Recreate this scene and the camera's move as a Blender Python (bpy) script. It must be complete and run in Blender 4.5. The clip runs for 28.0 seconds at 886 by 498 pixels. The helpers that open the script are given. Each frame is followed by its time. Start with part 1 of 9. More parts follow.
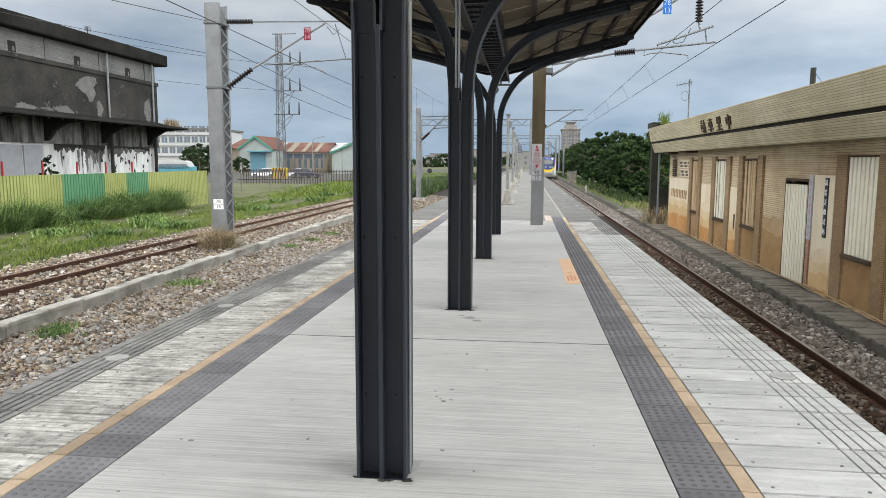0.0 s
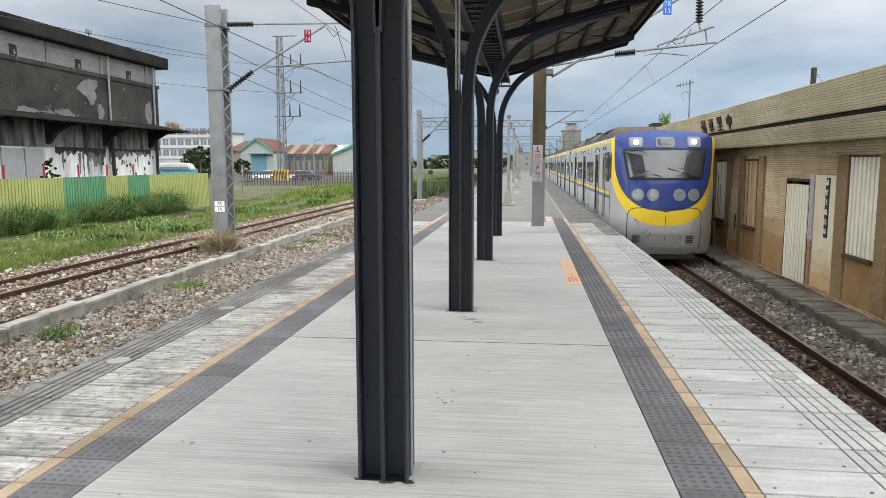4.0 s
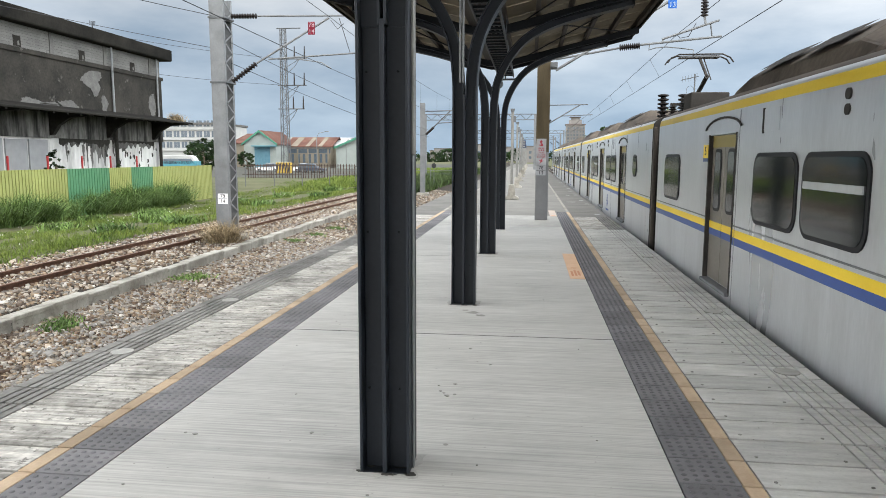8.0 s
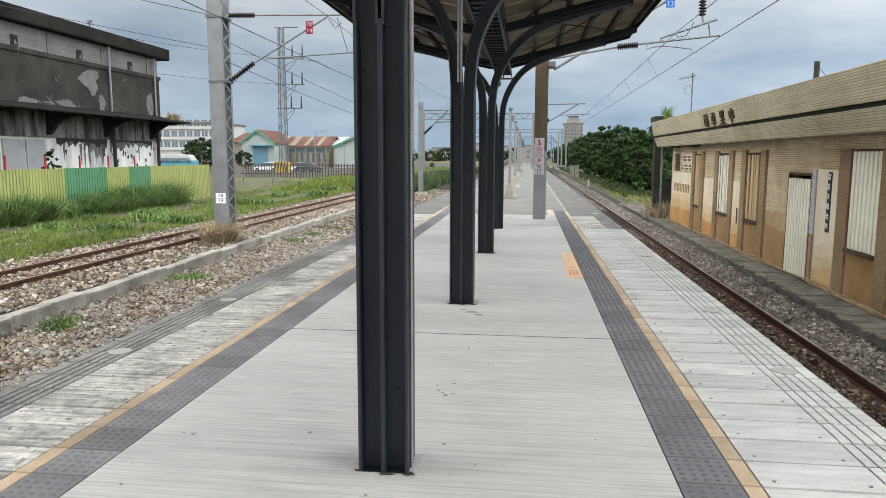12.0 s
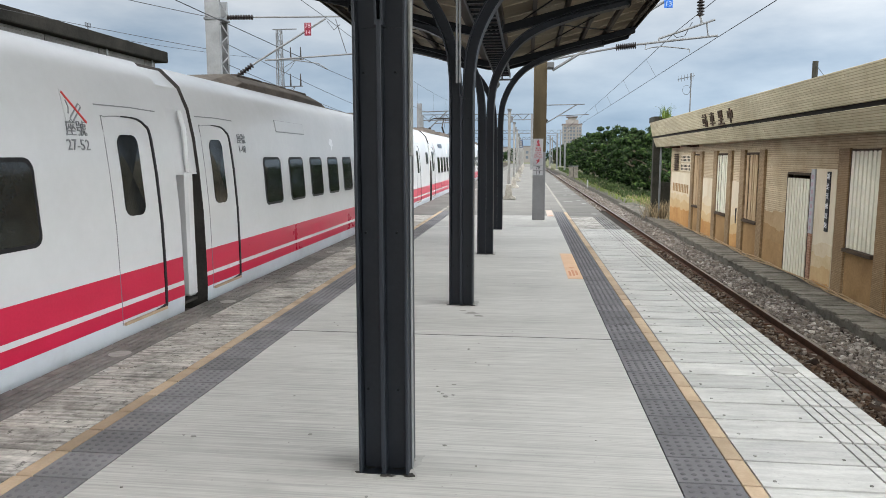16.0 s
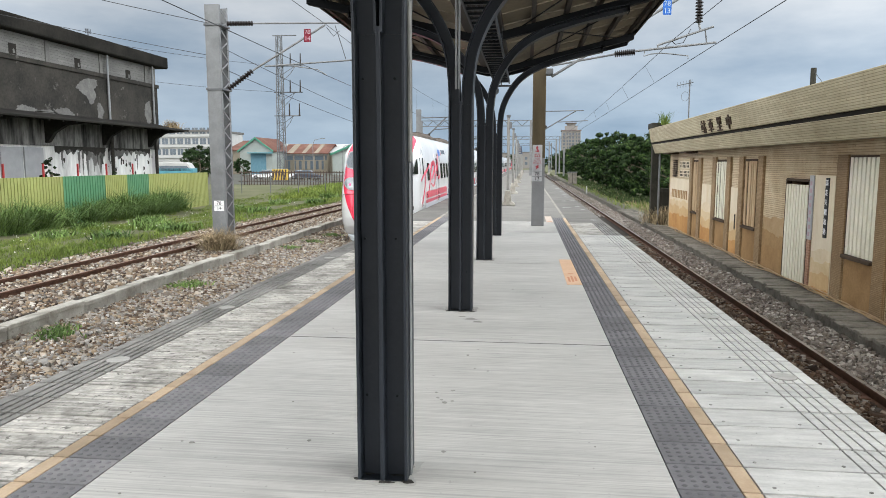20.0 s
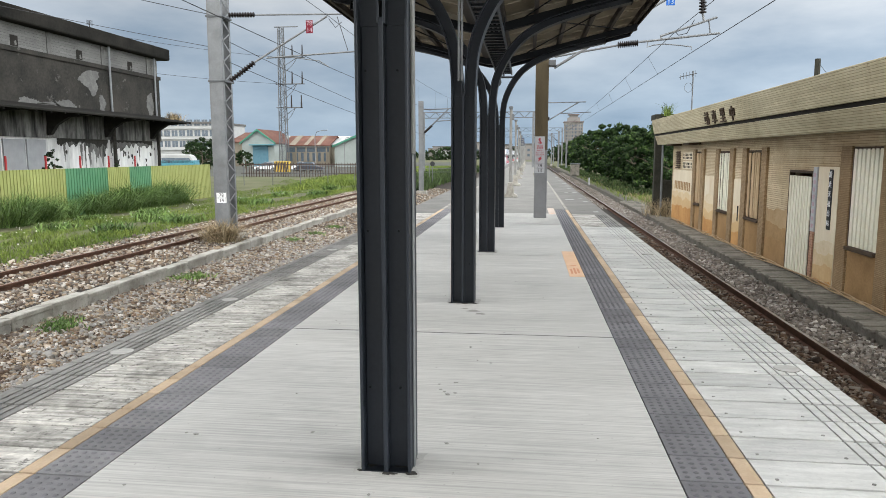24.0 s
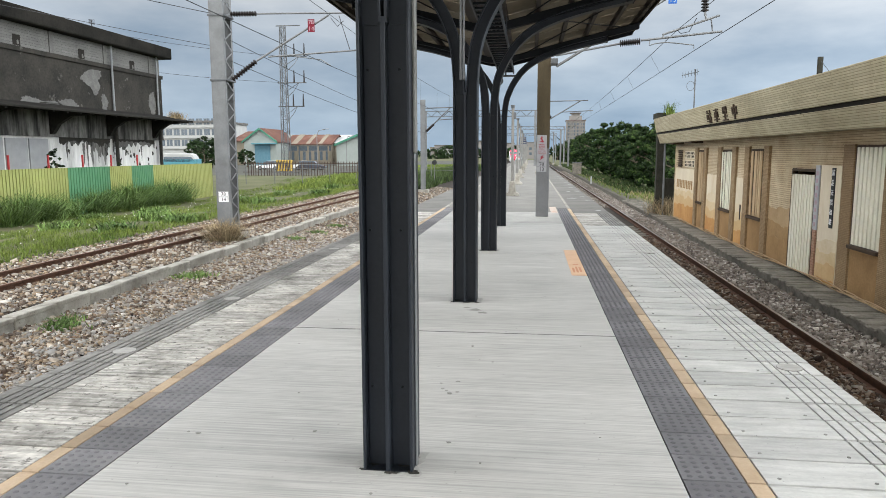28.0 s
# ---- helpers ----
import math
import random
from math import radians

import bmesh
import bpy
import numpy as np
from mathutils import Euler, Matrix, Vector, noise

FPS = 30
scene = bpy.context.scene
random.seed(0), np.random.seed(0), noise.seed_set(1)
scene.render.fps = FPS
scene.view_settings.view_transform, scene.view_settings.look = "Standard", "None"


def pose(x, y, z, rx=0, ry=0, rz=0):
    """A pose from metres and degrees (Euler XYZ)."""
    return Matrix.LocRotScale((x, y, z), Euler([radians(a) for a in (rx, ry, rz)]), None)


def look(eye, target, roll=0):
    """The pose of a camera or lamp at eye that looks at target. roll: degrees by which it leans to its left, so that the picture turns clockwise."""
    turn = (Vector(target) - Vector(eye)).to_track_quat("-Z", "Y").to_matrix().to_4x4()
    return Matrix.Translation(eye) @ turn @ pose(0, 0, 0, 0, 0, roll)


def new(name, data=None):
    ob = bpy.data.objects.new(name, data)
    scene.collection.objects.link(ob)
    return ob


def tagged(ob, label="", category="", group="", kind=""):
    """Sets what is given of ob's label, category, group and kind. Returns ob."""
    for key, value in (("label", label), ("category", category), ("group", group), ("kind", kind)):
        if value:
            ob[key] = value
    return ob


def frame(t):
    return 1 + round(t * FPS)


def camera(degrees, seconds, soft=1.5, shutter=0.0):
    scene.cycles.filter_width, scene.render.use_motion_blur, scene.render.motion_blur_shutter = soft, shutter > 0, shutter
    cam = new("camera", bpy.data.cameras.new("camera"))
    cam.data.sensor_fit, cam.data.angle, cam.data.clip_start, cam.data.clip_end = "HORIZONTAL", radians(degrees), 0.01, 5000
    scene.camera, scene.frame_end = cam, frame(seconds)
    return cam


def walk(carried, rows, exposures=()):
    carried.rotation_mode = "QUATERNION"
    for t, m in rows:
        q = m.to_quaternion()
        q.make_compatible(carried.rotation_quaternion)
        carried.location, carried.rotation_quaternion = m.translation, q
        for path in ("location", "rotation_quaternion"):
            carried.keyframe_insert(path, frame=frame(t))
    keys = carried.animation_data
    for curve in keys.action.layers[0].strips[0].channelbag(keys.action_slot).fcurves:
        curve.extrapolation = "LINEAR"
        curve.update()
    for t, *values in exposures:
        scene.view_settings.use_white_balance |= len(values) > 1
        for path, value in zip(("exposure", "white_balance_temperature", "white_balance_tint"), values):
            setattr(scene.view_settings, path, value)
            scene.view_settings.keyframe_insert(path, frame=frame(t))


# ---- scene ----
def aim(x, y, z, down, left, roll):
    """A camera pose from its place, its tilt down, its turn to the left and its lean."""
    d, l = radians(down), radians(left)
    ahead = Vector((-math.sin(l) * math.cos(d), math.cos(l) * math.cos(d), -math.sin(d)))
    return look((x, y, z), Vector((x, y, z)) + ahead, roll)


cam = camera(64.436, 28.0, 0.5, 0.01)
walk(cam, [
    (0.0, aim(0.7420, -0.0000, 1.6933, 7.071, 6.661, 0.154)),
    (0.5, aim(0.7404, -0.0008, 1.6931, 7.028, 6.654, 0.199)),
    (1.0, aim(0.7418, 0.0006, 1.6946, 6.929, 6.665, 0.157)),
    (1.5, aim(0.7439, 0.0000, 1.6949, 6.790, 6.689, 0.118)),
    (2.0, aim(0.7445, -0.0011, 1.6939, 6.717, 6.703, 0.071)),
    (2.5, aim(0.7452, -0.0014, 1.6933, 6.744, 6.699, 0.029)),
    (3.0, aim(0.7454, -0.0009, 1.6927, 6.798, 6.692, -0.038)),
    (3.5, aim(0.7466, -0.0003, 1.6943, 6.856, 6.723, -0.092)),
    (5.5, aim(0.7442, 0.0009, 1.6947, 7.226, 7.052, 0.146)),
    (6.0, aim(0.7438, -0.0001, 1.6935, 7.203, 7.209, 0.173)),
    (6.5, aim(0.7438, -0.0009, 1.6921, 7.333, 7.240, 0.209)),
    (7.0, aim(0.7449, -0.0007, 1.6920, 7.479, 7.193, 0.200)),
    (7.5, aim(0.7440, 0.0001, 1.6921, 7.543, 7.085, 0.173)),
    (8.0, aim(0.7455, -0.0002, 1.6920, 7.487, 7.000, 0.198)),
    (8.5, aim(0.7457, -0.0002, 1.6930, 7.394, 6.930, 0.235)),
    (9.0, aim(0.7459, -0.0004, 1.6929, 7.314, 6.874, 0.258)),
    (9.5, aim(0.7448, -0.0006, 1.6920, 7.263, 6.828, 0.271)),
    (10.0, aim(0.7454, 0.0002, 1.6926, 7.253, 6.774, 0.251)),
    (10.5, aim(0.7461, 0.0006, 1.6928, 7.273, 6.724, 0.240)),
    (11.0, aim(0.7470, 0.0008, 1.6929, 7.335, 6.729, 0.199)),
    (11.5, aim(0.7466, 0.0011, 1.6934, 7.423, 6.789, 0.190)),
    (12.0, aim(0.7450, 0.0006, 1.6940, 7.551, 6.849, 0.164)),
    (12.5, aim(0.7436, 0.0018, 1.6944, 7.685, 6.879, 0.194)),
    (14.5, aim(0.7421, 0.0021, 1.6956, 7.733, 6.927, 0.039)),
    (15.0, aim(0.7415, 0.0020, 1.6955, 7.662, 6.895, -0.011)),
    (15.5, aim(0.7421, 0.0013, 1.6945, 7.561, 6.838, -0.055)),
    (16.0, aim(0.7425, 0.0010, 1.6945, 7.461, 6.788, -0.067)),
    (16.5, aim(0.7427, 0.0013, 1.6948, 7.396, 6.760, -0.112)),
    (17.0, aim(0.7411, 0.0013, 1.6960, 7.353, 6.713, -0.087)),
    (17.5, aim(0.7411, 0.0017, 1.6959, 7.268, 6.682, -0.009)),
    (18.0, aim(0.7415, 0.0015, 1.6955, 7.138, 6.647, 0.052)),
    (18.5, aim(0.7412, 0.0013, 1.6953, 7.019, 6.635, 0.079)),
    (19.0, aim(0.7415, 0.0012, 1.6954, 6.949, 6.635, 0.051)),
    (19.5, aim(0.7422, 0.0011, 1.6952, 6.951, 6.652, 0.010)),
    (20.0, aim(0.7423, 0.0002, 1.6945, 6.983, 6.715, -0.002)),
    (20.5, aim(0.7414, 0.0005, 1.6942, 7.053, 6.752, -0.032)),
    (21.0, aim(0.7408, 0.0003, 1.6945, 7.159, 6.772, -0.046)),
    (21.5, aim(0.7405, 0.0011, 1.6966, 7.298, 6.773, -0.104)),
    (23.5, aim(0.7405, 0.0008, 1.6943, 7.562, 6.832, -0.090)),
    (24.0, aim(0.7379, 0.0020, 1.6962, 7.645, 6.904, -0.059)),
    (24.5, aim(0.7384, 0.0028, 1.6978, 7.711, 6.960, -0.049)),
    (25.0, aim(0.7381, 0.0033, 1.6982, 7.753, 6.988, -0.097)),
    (25.5, aim(0.7378, 0.0038, 1.6984, 7.797, 6.986, -0.106)),
    (26.0, aim(0.7371, 0.0039, 1.6996, 7.815, 6.985, -0.042)),
    (26.5, aim(0.7380, 0.0039, 1.6994, 7.773, 6.972, -0.034)),
    (27.0, aim(0.7376, 0.0037, 1.6983, 7.729, 6.987, -0.060)),
    (27.5, aim(0.7384, 0.0037, 1.6980, 7.725, 7.040, -0.065)),
    (28.0, aim(0.7378, 0.0032, 1.6984, 7.751, 7.065, -0.114)),
], [(0.0, -0.05), (3.6, -0.05), (5.2, 0.12), (10.2, 0.12), (10.8, -0.05), (12.2, -0.05), (13.2, 0.09), (19.0, 0.09), (19.7, -0.05), (28.0, -0.05)])

# ---- light: a bright overcast sky and a wide, weak sun behind the cloud ----
SUN_HEIGHT, SUN_TURN = 48, 194
world = bpy.data.worlds.new("overcast_sky")
scene.world = world
world.use_nodes = True
wn, wl = world.node_tree.nodes, world.node_tree.links
wn.clear()


def wnode(kind, **props):
    n = wn.new(kind)
    for k, v in props.items():
        n.inputs[k.replace("_", " ")].default_value = v
    return n


sky = wn.new("ShaderNodeTexSky")
sky.sky_type, sky.sun_disc = "NISHITA", False
sky.sun_elevation, sky.sun_rotation = radians(SUN_HEIGHT), radians(SUN_TURN)
coords = wn.new("ShaderNodeTexCoord")
stretch = wn.new("ShaderNodeMapping")
stretch.inputs["Scale"].default_value = (1.0, 1.0, 3.2)
wl.new(coords.outputs["Generated"], stretch.inputs["Vector"])
puffs = wnode("ShaderNodeTexNoise", Scale=3.4, Detail=7.0, Roughness=0.55)
wl.new(stretch.outputs[0], puffs.inputs["Vector"])
ramp = wn.new("ShaderNodeValToRGB")
ramp.color_ramp.elements[0].position, ramp.color_ramp.elements[0].color = 0.30, (0.43, 0.53, 0.65, 1)
ramp.color_ramp.elements[1].position, ramp.color_ramp.elements[1].color = 0.66, (0.93, 0.96, 1.0, 1)
wl.new(puffs.outputs["Fac"], ramp.inputs[0])
# overcast luminance: the zenith is brighter than the horizon
split = wn.new("ShaderNodeSeparateXYZ")
wl.new(coords.outputs["Generated"], split.inputs[0])
rise = wn.new("ShaderNodeMapRange")
for key, value in (("From Min", 0.14), ("From Max", 0.70), ("To Min", 0.82), ("To Max", 1.2)):
    rise.inputs[key].default_value = value
rise.interpolation_type = "SMOOTHSTEP"
wl.new(split.outputs["Z"], rise.inputs["Value"])
# the cloud base is bluer and darker towards the horizon
low = wn.new("ShaderNodeValToRGB")
low.color_ramp.elements[0].position, low.color_ramp.elements[0].color = 0.0, (0.62, 0.81, 1.0, 1)
low.color_ramp.elements[1].position, low.color_ramp.elements[1].color = 0.20, (0.97, 0.99, 1.0, 1)
wl.new(split.outputs["Z"], low.inputs[0])
cloud = wn.new("ShaderNodeVectorMath")
cloud.operation = "MULTIPLY"
base = wn.new("ShaderNodeVectorMath")
base.operation = "MULTIPLY"
wl.new(ramp.outputs[0], base.inputs[0])
wl.new(low.outputs[0], base.inputs[1])
# thin warm cloud on the sun's side of the sky, behind the camera
warm = wn.new("ShaderNodeMix")
warm.data_type = "RGBA"
warm.inputs[7].default_value = (0.775, 0.785, 0.79, 1)
wl.new(base.outputs[0], warm.inputs[6])
wl.new(warm.outputs[2], cloud.inputs[0])
# the cloud is brighter on the sun's side of the sky, behind the camera
side = wn.new("ShaderNodeMapRange")
side.interpolation_type = "SMOOTHSTEP"
for key, value in (("From Min", 0.84), ("From Max", -0.25), ("To Min", 0.0), ("To Max", 1.0)):
    side.inputs[key].default_value = value
wl.new(split.outputs["Y"], side.inputs["Value"])
lift = wn.new("ShaderNodeMath")
lift.operation = "MULTIPLY"
bright = wnode("ShaderNodeMath")
bright.operation = "MULTIPLY_ADD"
wl.new(side.outputs[0], bright.inputs[0])
bright.inputs[1].default_value, bright.inputs[2].default_value = 2.6, 1.0
wl.new(side.outputs[0], warm.inputs[0])
east = wn.new("ShaderNodeMapRange")
for key, value in (("From Min", -0.05), ("From Max", 0.5), ("To Min", 0.98), ("To Max", 1.28)):
    east.inputs[key].default_value = value
wl.new(split.outputs["X"], east.inputs["Value"])
both = wn.new("ShaderNodeMath")
both.operation = "MULTIPLY"
wl.new(bright.outputs[0], both.inputs[0])
wl.new(east.outputs[0], both.inputs[1])
wl.new(rise.outputs[0], lift.inputs[0])
# thinner cloud low on both sides of the line
flank = wn.new("ShaderNodeMapRange")
flank.interpolation_type = "SMOOTHSTEP"
for key, value in (("From Min", 0.50), ("From Max", 1.0), ("To Min", 1.0), ("To Max", 2.15)):
    flank.inputs[key].default_value = value
across = wn.new("ShaderNodeMath")
across.operation = "ABSOLUTE"
wl.new(split.outputs["X"], across.inputs[0])
wl.new(across.outputs[0], flank.inputs["Value"])
round_sky = wn.new("ShaderNodeMath")
round_sky.operation = "MULTIPLY"
wl.new(both.outputs[0], round_sky.inputs[0])
wl.new(flank.outputs[0], round_sky.inputs[1])
wl.new(round_sky.outputs[0], lift.inputs[1])
wl.new(lift.outputs[0], cloud.inputs[1])
blue = wn.new("ShaderNodeVectorMath")
blue.operation = "MULTIPLY"
blue.inputs[1].default_value = (0.06, 0.06, 0.06)
wl.new(sky.outputs[0], blue.inputs[0])
veil = wn.new("ShaderNodeMix")
veil.data_type = "RGBA"
veil.inputs[0].default_value = 0.86
wl.new(blue.outputs[0], veil.inputs[6])
wl.new(cloud.outputs[0], veil.inputs[7])
shine = wnode("ShaderNodeBackground", Strength=1.0)
wl.new(veil.outputs[2], shine.inputs[0])
wl.new(shine.outputs[0], wn.new("ShaderNodeOutputWorld").inputs[0])

sun = new("sun", bpy.data.lights.new("sun", "SUN"))
sun.data.energy, sun.data.angle, sun.data.color = 0.6, radians(60), (1.0, 0.95, 0.89)
sun.matrix_world = pose(0, 0, 60, 90 - SUN_HEIGHT, 0, 180 - SUN_TURN)

# ---- materials ----
MATS = {}


def material(name, a, b=None, rough=0.7, metal=0.0, scale=3.0, fine=40.0, bump=0.15, still=True, streak=None,
             vary=0.0, island=0.0, spec=0.22, weight=0.45, dirt=None, dirt_amount=0.5, coat=0.0,
             lines=None, speck=None, palette=None):
    """A surface whose colour drifts from a to b in broad patches and fine grain, with relief.
    still: the pattern lies in the place, else on the thing. streak: stretch of the pattern along x, y, z.
    vary, island: brightness that changes from object to object, or from piece to piece. dirt: the colour of stains.
    lines: (scale x, y, z, how dark) of fine parallel marks. speck: (scale, level, colour) of small spots. palette: colours of the pieces."""
    m = bpy.data.materials.new(name)
    m.use_nodes = True
    nt = m.node_tree
    n, l = nt.nodes, nt.links
    p = n["Principled BSDF"]
    p.inputs["Metallic"].default_value = metal
    p.inputs["Specular IOR Level"].default_value = spec
    p.inputs["Coat Weight"].default_value = coat
    b = b or tuple(c * 0.75 for c in a)
    if still:
        src = n.new("ShaderNodeNewGeometry").outputs["Position"]
    else:
        src = n.new("ShaderNodeTexCoord").outputs["Object"]
    mp = n.new("ShaderNodeMapping")
    mp.inputs["Scale"].default_value = streak or (1, 1, 1)
    l.new(src, mp.inputs["Vector"])

    def grain(s, detail, rgh=0.6):
        t = n.new("ShaderNodeTexNoise")
        t.inputs["Scale"].default_value, t.inputs["Detail"].default_value, t.inputs["Roughness"].default_value = s, detail, rgh
        l.new(mp.outputs[0], t.inputs["Vector"])
        return t.outputs["Fac"]

    broad, close = grain(scale, 5), grain(fine, 3)
    add = n.new("ShaderNodeMath")
    add.operation, add.use_clamp = "MULTIPLY_ADD", False
    l.new(close, add.inputs[0])
    add.inputs[1].default_value = weight
    l.new(broad, add.inputs[2])
    cr = n.new("ShaderNodeValToRGB")
    cr.color_ramp.elements[0].position, cr.color_ramp.elements[0].color = 0.3 + weight / 2, (*a, 1)
    cr.color_ramp.elements[1].position, cr.color_ramp.elements[1].color = min(0.72 + weight / 2, 1.0), (*b, 1)
    l.new(add.outputs[0], cr.inputs[0])
    col = cr.outputs[0]
    if dirt:
        st = grain(scale * 0.45, 6, 0.7)
        dr = n.new("ShaderNodeValToRGB")
        dr.color_ramp.elements[0].position, dr.color_ramp.elements[0].color = 0.50, (0, 0, 0, 1)
        dr.color_ramp.elements[1].position, dr.color_ramp.elements[1].color = 0.70, (dirt_amount,) * 3 + (1,)
        l.new(st, dr.inputs[0])
        mx = n.new("ShaderNodeMix")
        mx.data_type = "RGBA"
        l.new(dr.outputs[0], mx.inputs[0])
        l.new(col, mx.inputs[6])
        mx.inputs[7].default_value = (*dirt, 1)
        col = mx.outputs[2]
    if lines:
        lm = n.new("ShaderNodeMapping")
        lm.inputs["Scale"].default_value = lines[:3]
        l.new(src, lm.inputs["Vector"])
        ln = n.new("ShaderNodeTexNoise")
        ln.inputs["Scale"].default_value, ln.inputs["Detail"].default_value, ln.inputs["Roughness"].default_value = 1.0, 4.0, 0.65
        l.new(lm.outputs[0], ln.inputs["Vector"])
        lr = n.new("ShaderNodeMapRange")
        for key, value in (("From Min", 0.36), ("From Max", 0.6), ("To Min", 1 - lines[3]), ("To Max", 1 + lines[3] * 0.25)):
            lr.inputs[key].default_value = value
        l.new(ln.outputs["Fac"], lr.inputs["Value"])
        lv = n.new("ShaderNodeVectorMath")
        lv.operation = "MULTIPLY"
        l.new(col, lv.inputs[0])
        l.new(lr.outputs[0], lv.inputs[1])
        col = lv.outputs[0]
    if speck:
        sn = n.new("ShaderNodeTexNoise")
        sn.inputs["Scale"].default_value, sn.inputs["Detail"].default_value, sn.inputs["Roughness"].default_value = speck[0], 4.0, 0.7
        l.new(src, sn.inputs["Vector"])
        sr = n.new("ShaderNodeMapRange")
        sr.interpolation_type = "SMOOTHSTEP"
        for key, value in (("From Min", speck[1]), ("From Max", speck[1] + 0.09), ("To Min", 0.0), ("To Max", 0.85)):
            sr.inputs[key].default_value = value
        l.new(sn.outputs["Fac"], sr.inputs["Value"])
        sx = n.new("ShaderNodeMix")
        sx.data_type = "RGBA"
        l.new(sr.outputs[0], sx.inputs[0])
        l.new(col, sx.inputs[6])
        sx.inputs[7].default_value = (*speck[2], 1)
        col = sx.outputs[2]
    if palette:
        pr = n.new("ShaderNodeValToRGB")
        while len(pr.color_ramp.elements) < len(palette):
            pr.color_ramp.elements.new(0.5)
        for k, c in enumerate(palette):
            pr.color_ramp.elements[k].position = k / (len(palette) - 1)
            pr.color_ramp.elements[k].color = (*c, 1)
        l.new(n.new("ShaderNodeNewGeometry").outputs["Random Per Island"], pr.inputs[0])
        pv = n.new("ShaderNodeVectorMath")
        pv.operation = "MULTIPLY"
        l.new(col, pv.inputs[0])
        l.new(pr.outputs[0], pv.inputs[1])
        col = pv.outputs[0]
    for amount, out in ((vary, "Object"), (island, "Island")):
        if amount:
            r = n.new("ShaderNodeObjectInfo").outputs["Random"] if out == "Object" else n.new("ShaderNodeNewGeometry").outputs["Random Per Island"]
            mr = n.new("ShaderNodeMapRange")
            mr.inputs["To Min"].default_value, mr.inputs["To Max"].default_value = 1 - amount, 1 + amount
            l.new(r, mr.inputs["Value"])
            vm = n.new("ShaderNodeVectorMath")
            vm.operation = "MULTIPLY"
            l.new(col, vm.inputs[0])
            l.new(mr.outputs[0], vm.inputs[1])
            col = vm.outputs[0]
    l.new(col, p.inputs["Base Color"])
    rr = n.new("ShaderNodeMapRange")
    rr.inputs["To Min"].default_value, rr.inputs["To Max"].default_value = max(rough - 0.1, 0.02), min(rough + 0.1, 1)
    l.new(broad, rr.inputs["Value"])
    l.new(rr.outputs[0], p.inputs["Roughness"])
    if bump:
        bp = n.new("ShaderNodeBump")
        bp.inputs["Strength"].default_value, bp.inputs["Distance"].default_value = bump, 0.01
        l.new(add.outputs[0], bp.inputs["Height"])
        l.new(bp.outputs[0], p.inputs["Normal"])
    MATS[name] = m
    return m


def tiled(name, a, b, joint, size, row, rough=0.6, dirt=None, dirt_amount=0.6, offset=0.5, turn=(0, 90, 0)):
    """A wall of small strip tiles: size x row metres, with sunk joints; the pattern lies on planes that face x."""
    m = material(name, a, b, rough=rough, scale=0.7, fine=9, bump=0.0, dirt=dirt, dirt_amount=dirt_amount)
    n, l = m.node_tree.nodes, m.node_tree.links
    p = n["Principled BSDF"]
    geo = n.new("ShaderNodeNewGeometry")
    sep, com = n.new("ShaderNodeSeparateXYZ"), n.new("ShaderNodeCombineXYZ")
    l.new(geo.outputs["Position"], sep.inputs[0])
    add = n.new("ShaderNodeMath")
    l.new(sep.outputs["X"], add.inputs[0])
    l.new(sep.outputs["Y"], add.inputs[1])
    l.new(add.outputs[0], com.inputs[0])
    l.new(sep.outputs["Z"], com.inputs[1])
    br = n.new("ShaderNodeTexBrick")
    br.offset = offset
    for key, value in (("Scale", 1.0), ("Mortar Size", 0.006), ("Mortar Smooth", 0.3), ("Brick Width", size), ("Row Height", row), ("Bias", 0.0)):
        br.inputs[key].default_value = value
    br.inputs["Color1"].default_value, br.inputs["Color2"].default_value = (1, 1, 1, 1), (0.8, 0.8, 0.8, 1)
    br.inputs["Mortar"].default_value = (*joint, 1)
    l.new(com.outputs[0], br.inputs["Vector"])
    old = p.inputs["Base Color"].links[0].from_socket
    mul = n.new("ShaderNodeVectorMath")
    mul.operation = "MULTIPLY"
    l.new(old, mul.inputs[0])
    l.new(br.outputs["Color"], mul.inputs[1])
    l.new(mul.outputs[0], p.inputs["Base Color"])
    bp = n.new("ShaderNodeBump")
    bp.invert = True
    bp.inputs["Strength"].default_value, bp.inputs["Distance"].default_value = 0.7, 0.006
    l.new(br.outputs["Fac"], bp.inputs["Height"])
    l.new(bp.outputs[0], p.inputs["Normal"])
    return m


def glow(name, colour, strength):
    m = bpy.data.materials.new(name)
    m.use_nodes = True
    p = m.node_tree.nodes["Principled BSDF"]
    p.inputs["Base Color"].default_value = (*colour, 1)
    p.inputs["Emission Color"].default_value = (*colour, 1)
    p.inputs["Emission Strength"].default_value = strength
    MATS[name] = m
    return m


CONCRETE = material("platform_concrete", (0.415, 0.406, 0.378), (0.585, 0.57, 0.534), rough=0.6, spec=0.42, scale=0.5, fine=6, bump=0.3, weight=0.4, streak=(0.5, 1.2, 1), dirt=(0.36, 0.345, 0.315), dirt_amount=0.5, lines=(0.8, 52, 1, 0.23), speck=(24, 0.64, (0.23, 0.22, 0.20)))
WORN_CONCRETE = material("worn_platform_concrete", (0.33, 0.32, 0.296), (0.47, 0.457, 0.425), rough=0.7, spec=0.3, scale=0.7, fine=8, bump=0.3, dirt=(0.24, 0.23, 0.21), dirt_amount=0.6, lines=(1.1, 40, 1, 0.15), speck=(16, 0.62, (0.17, 0.16, 0.145)))
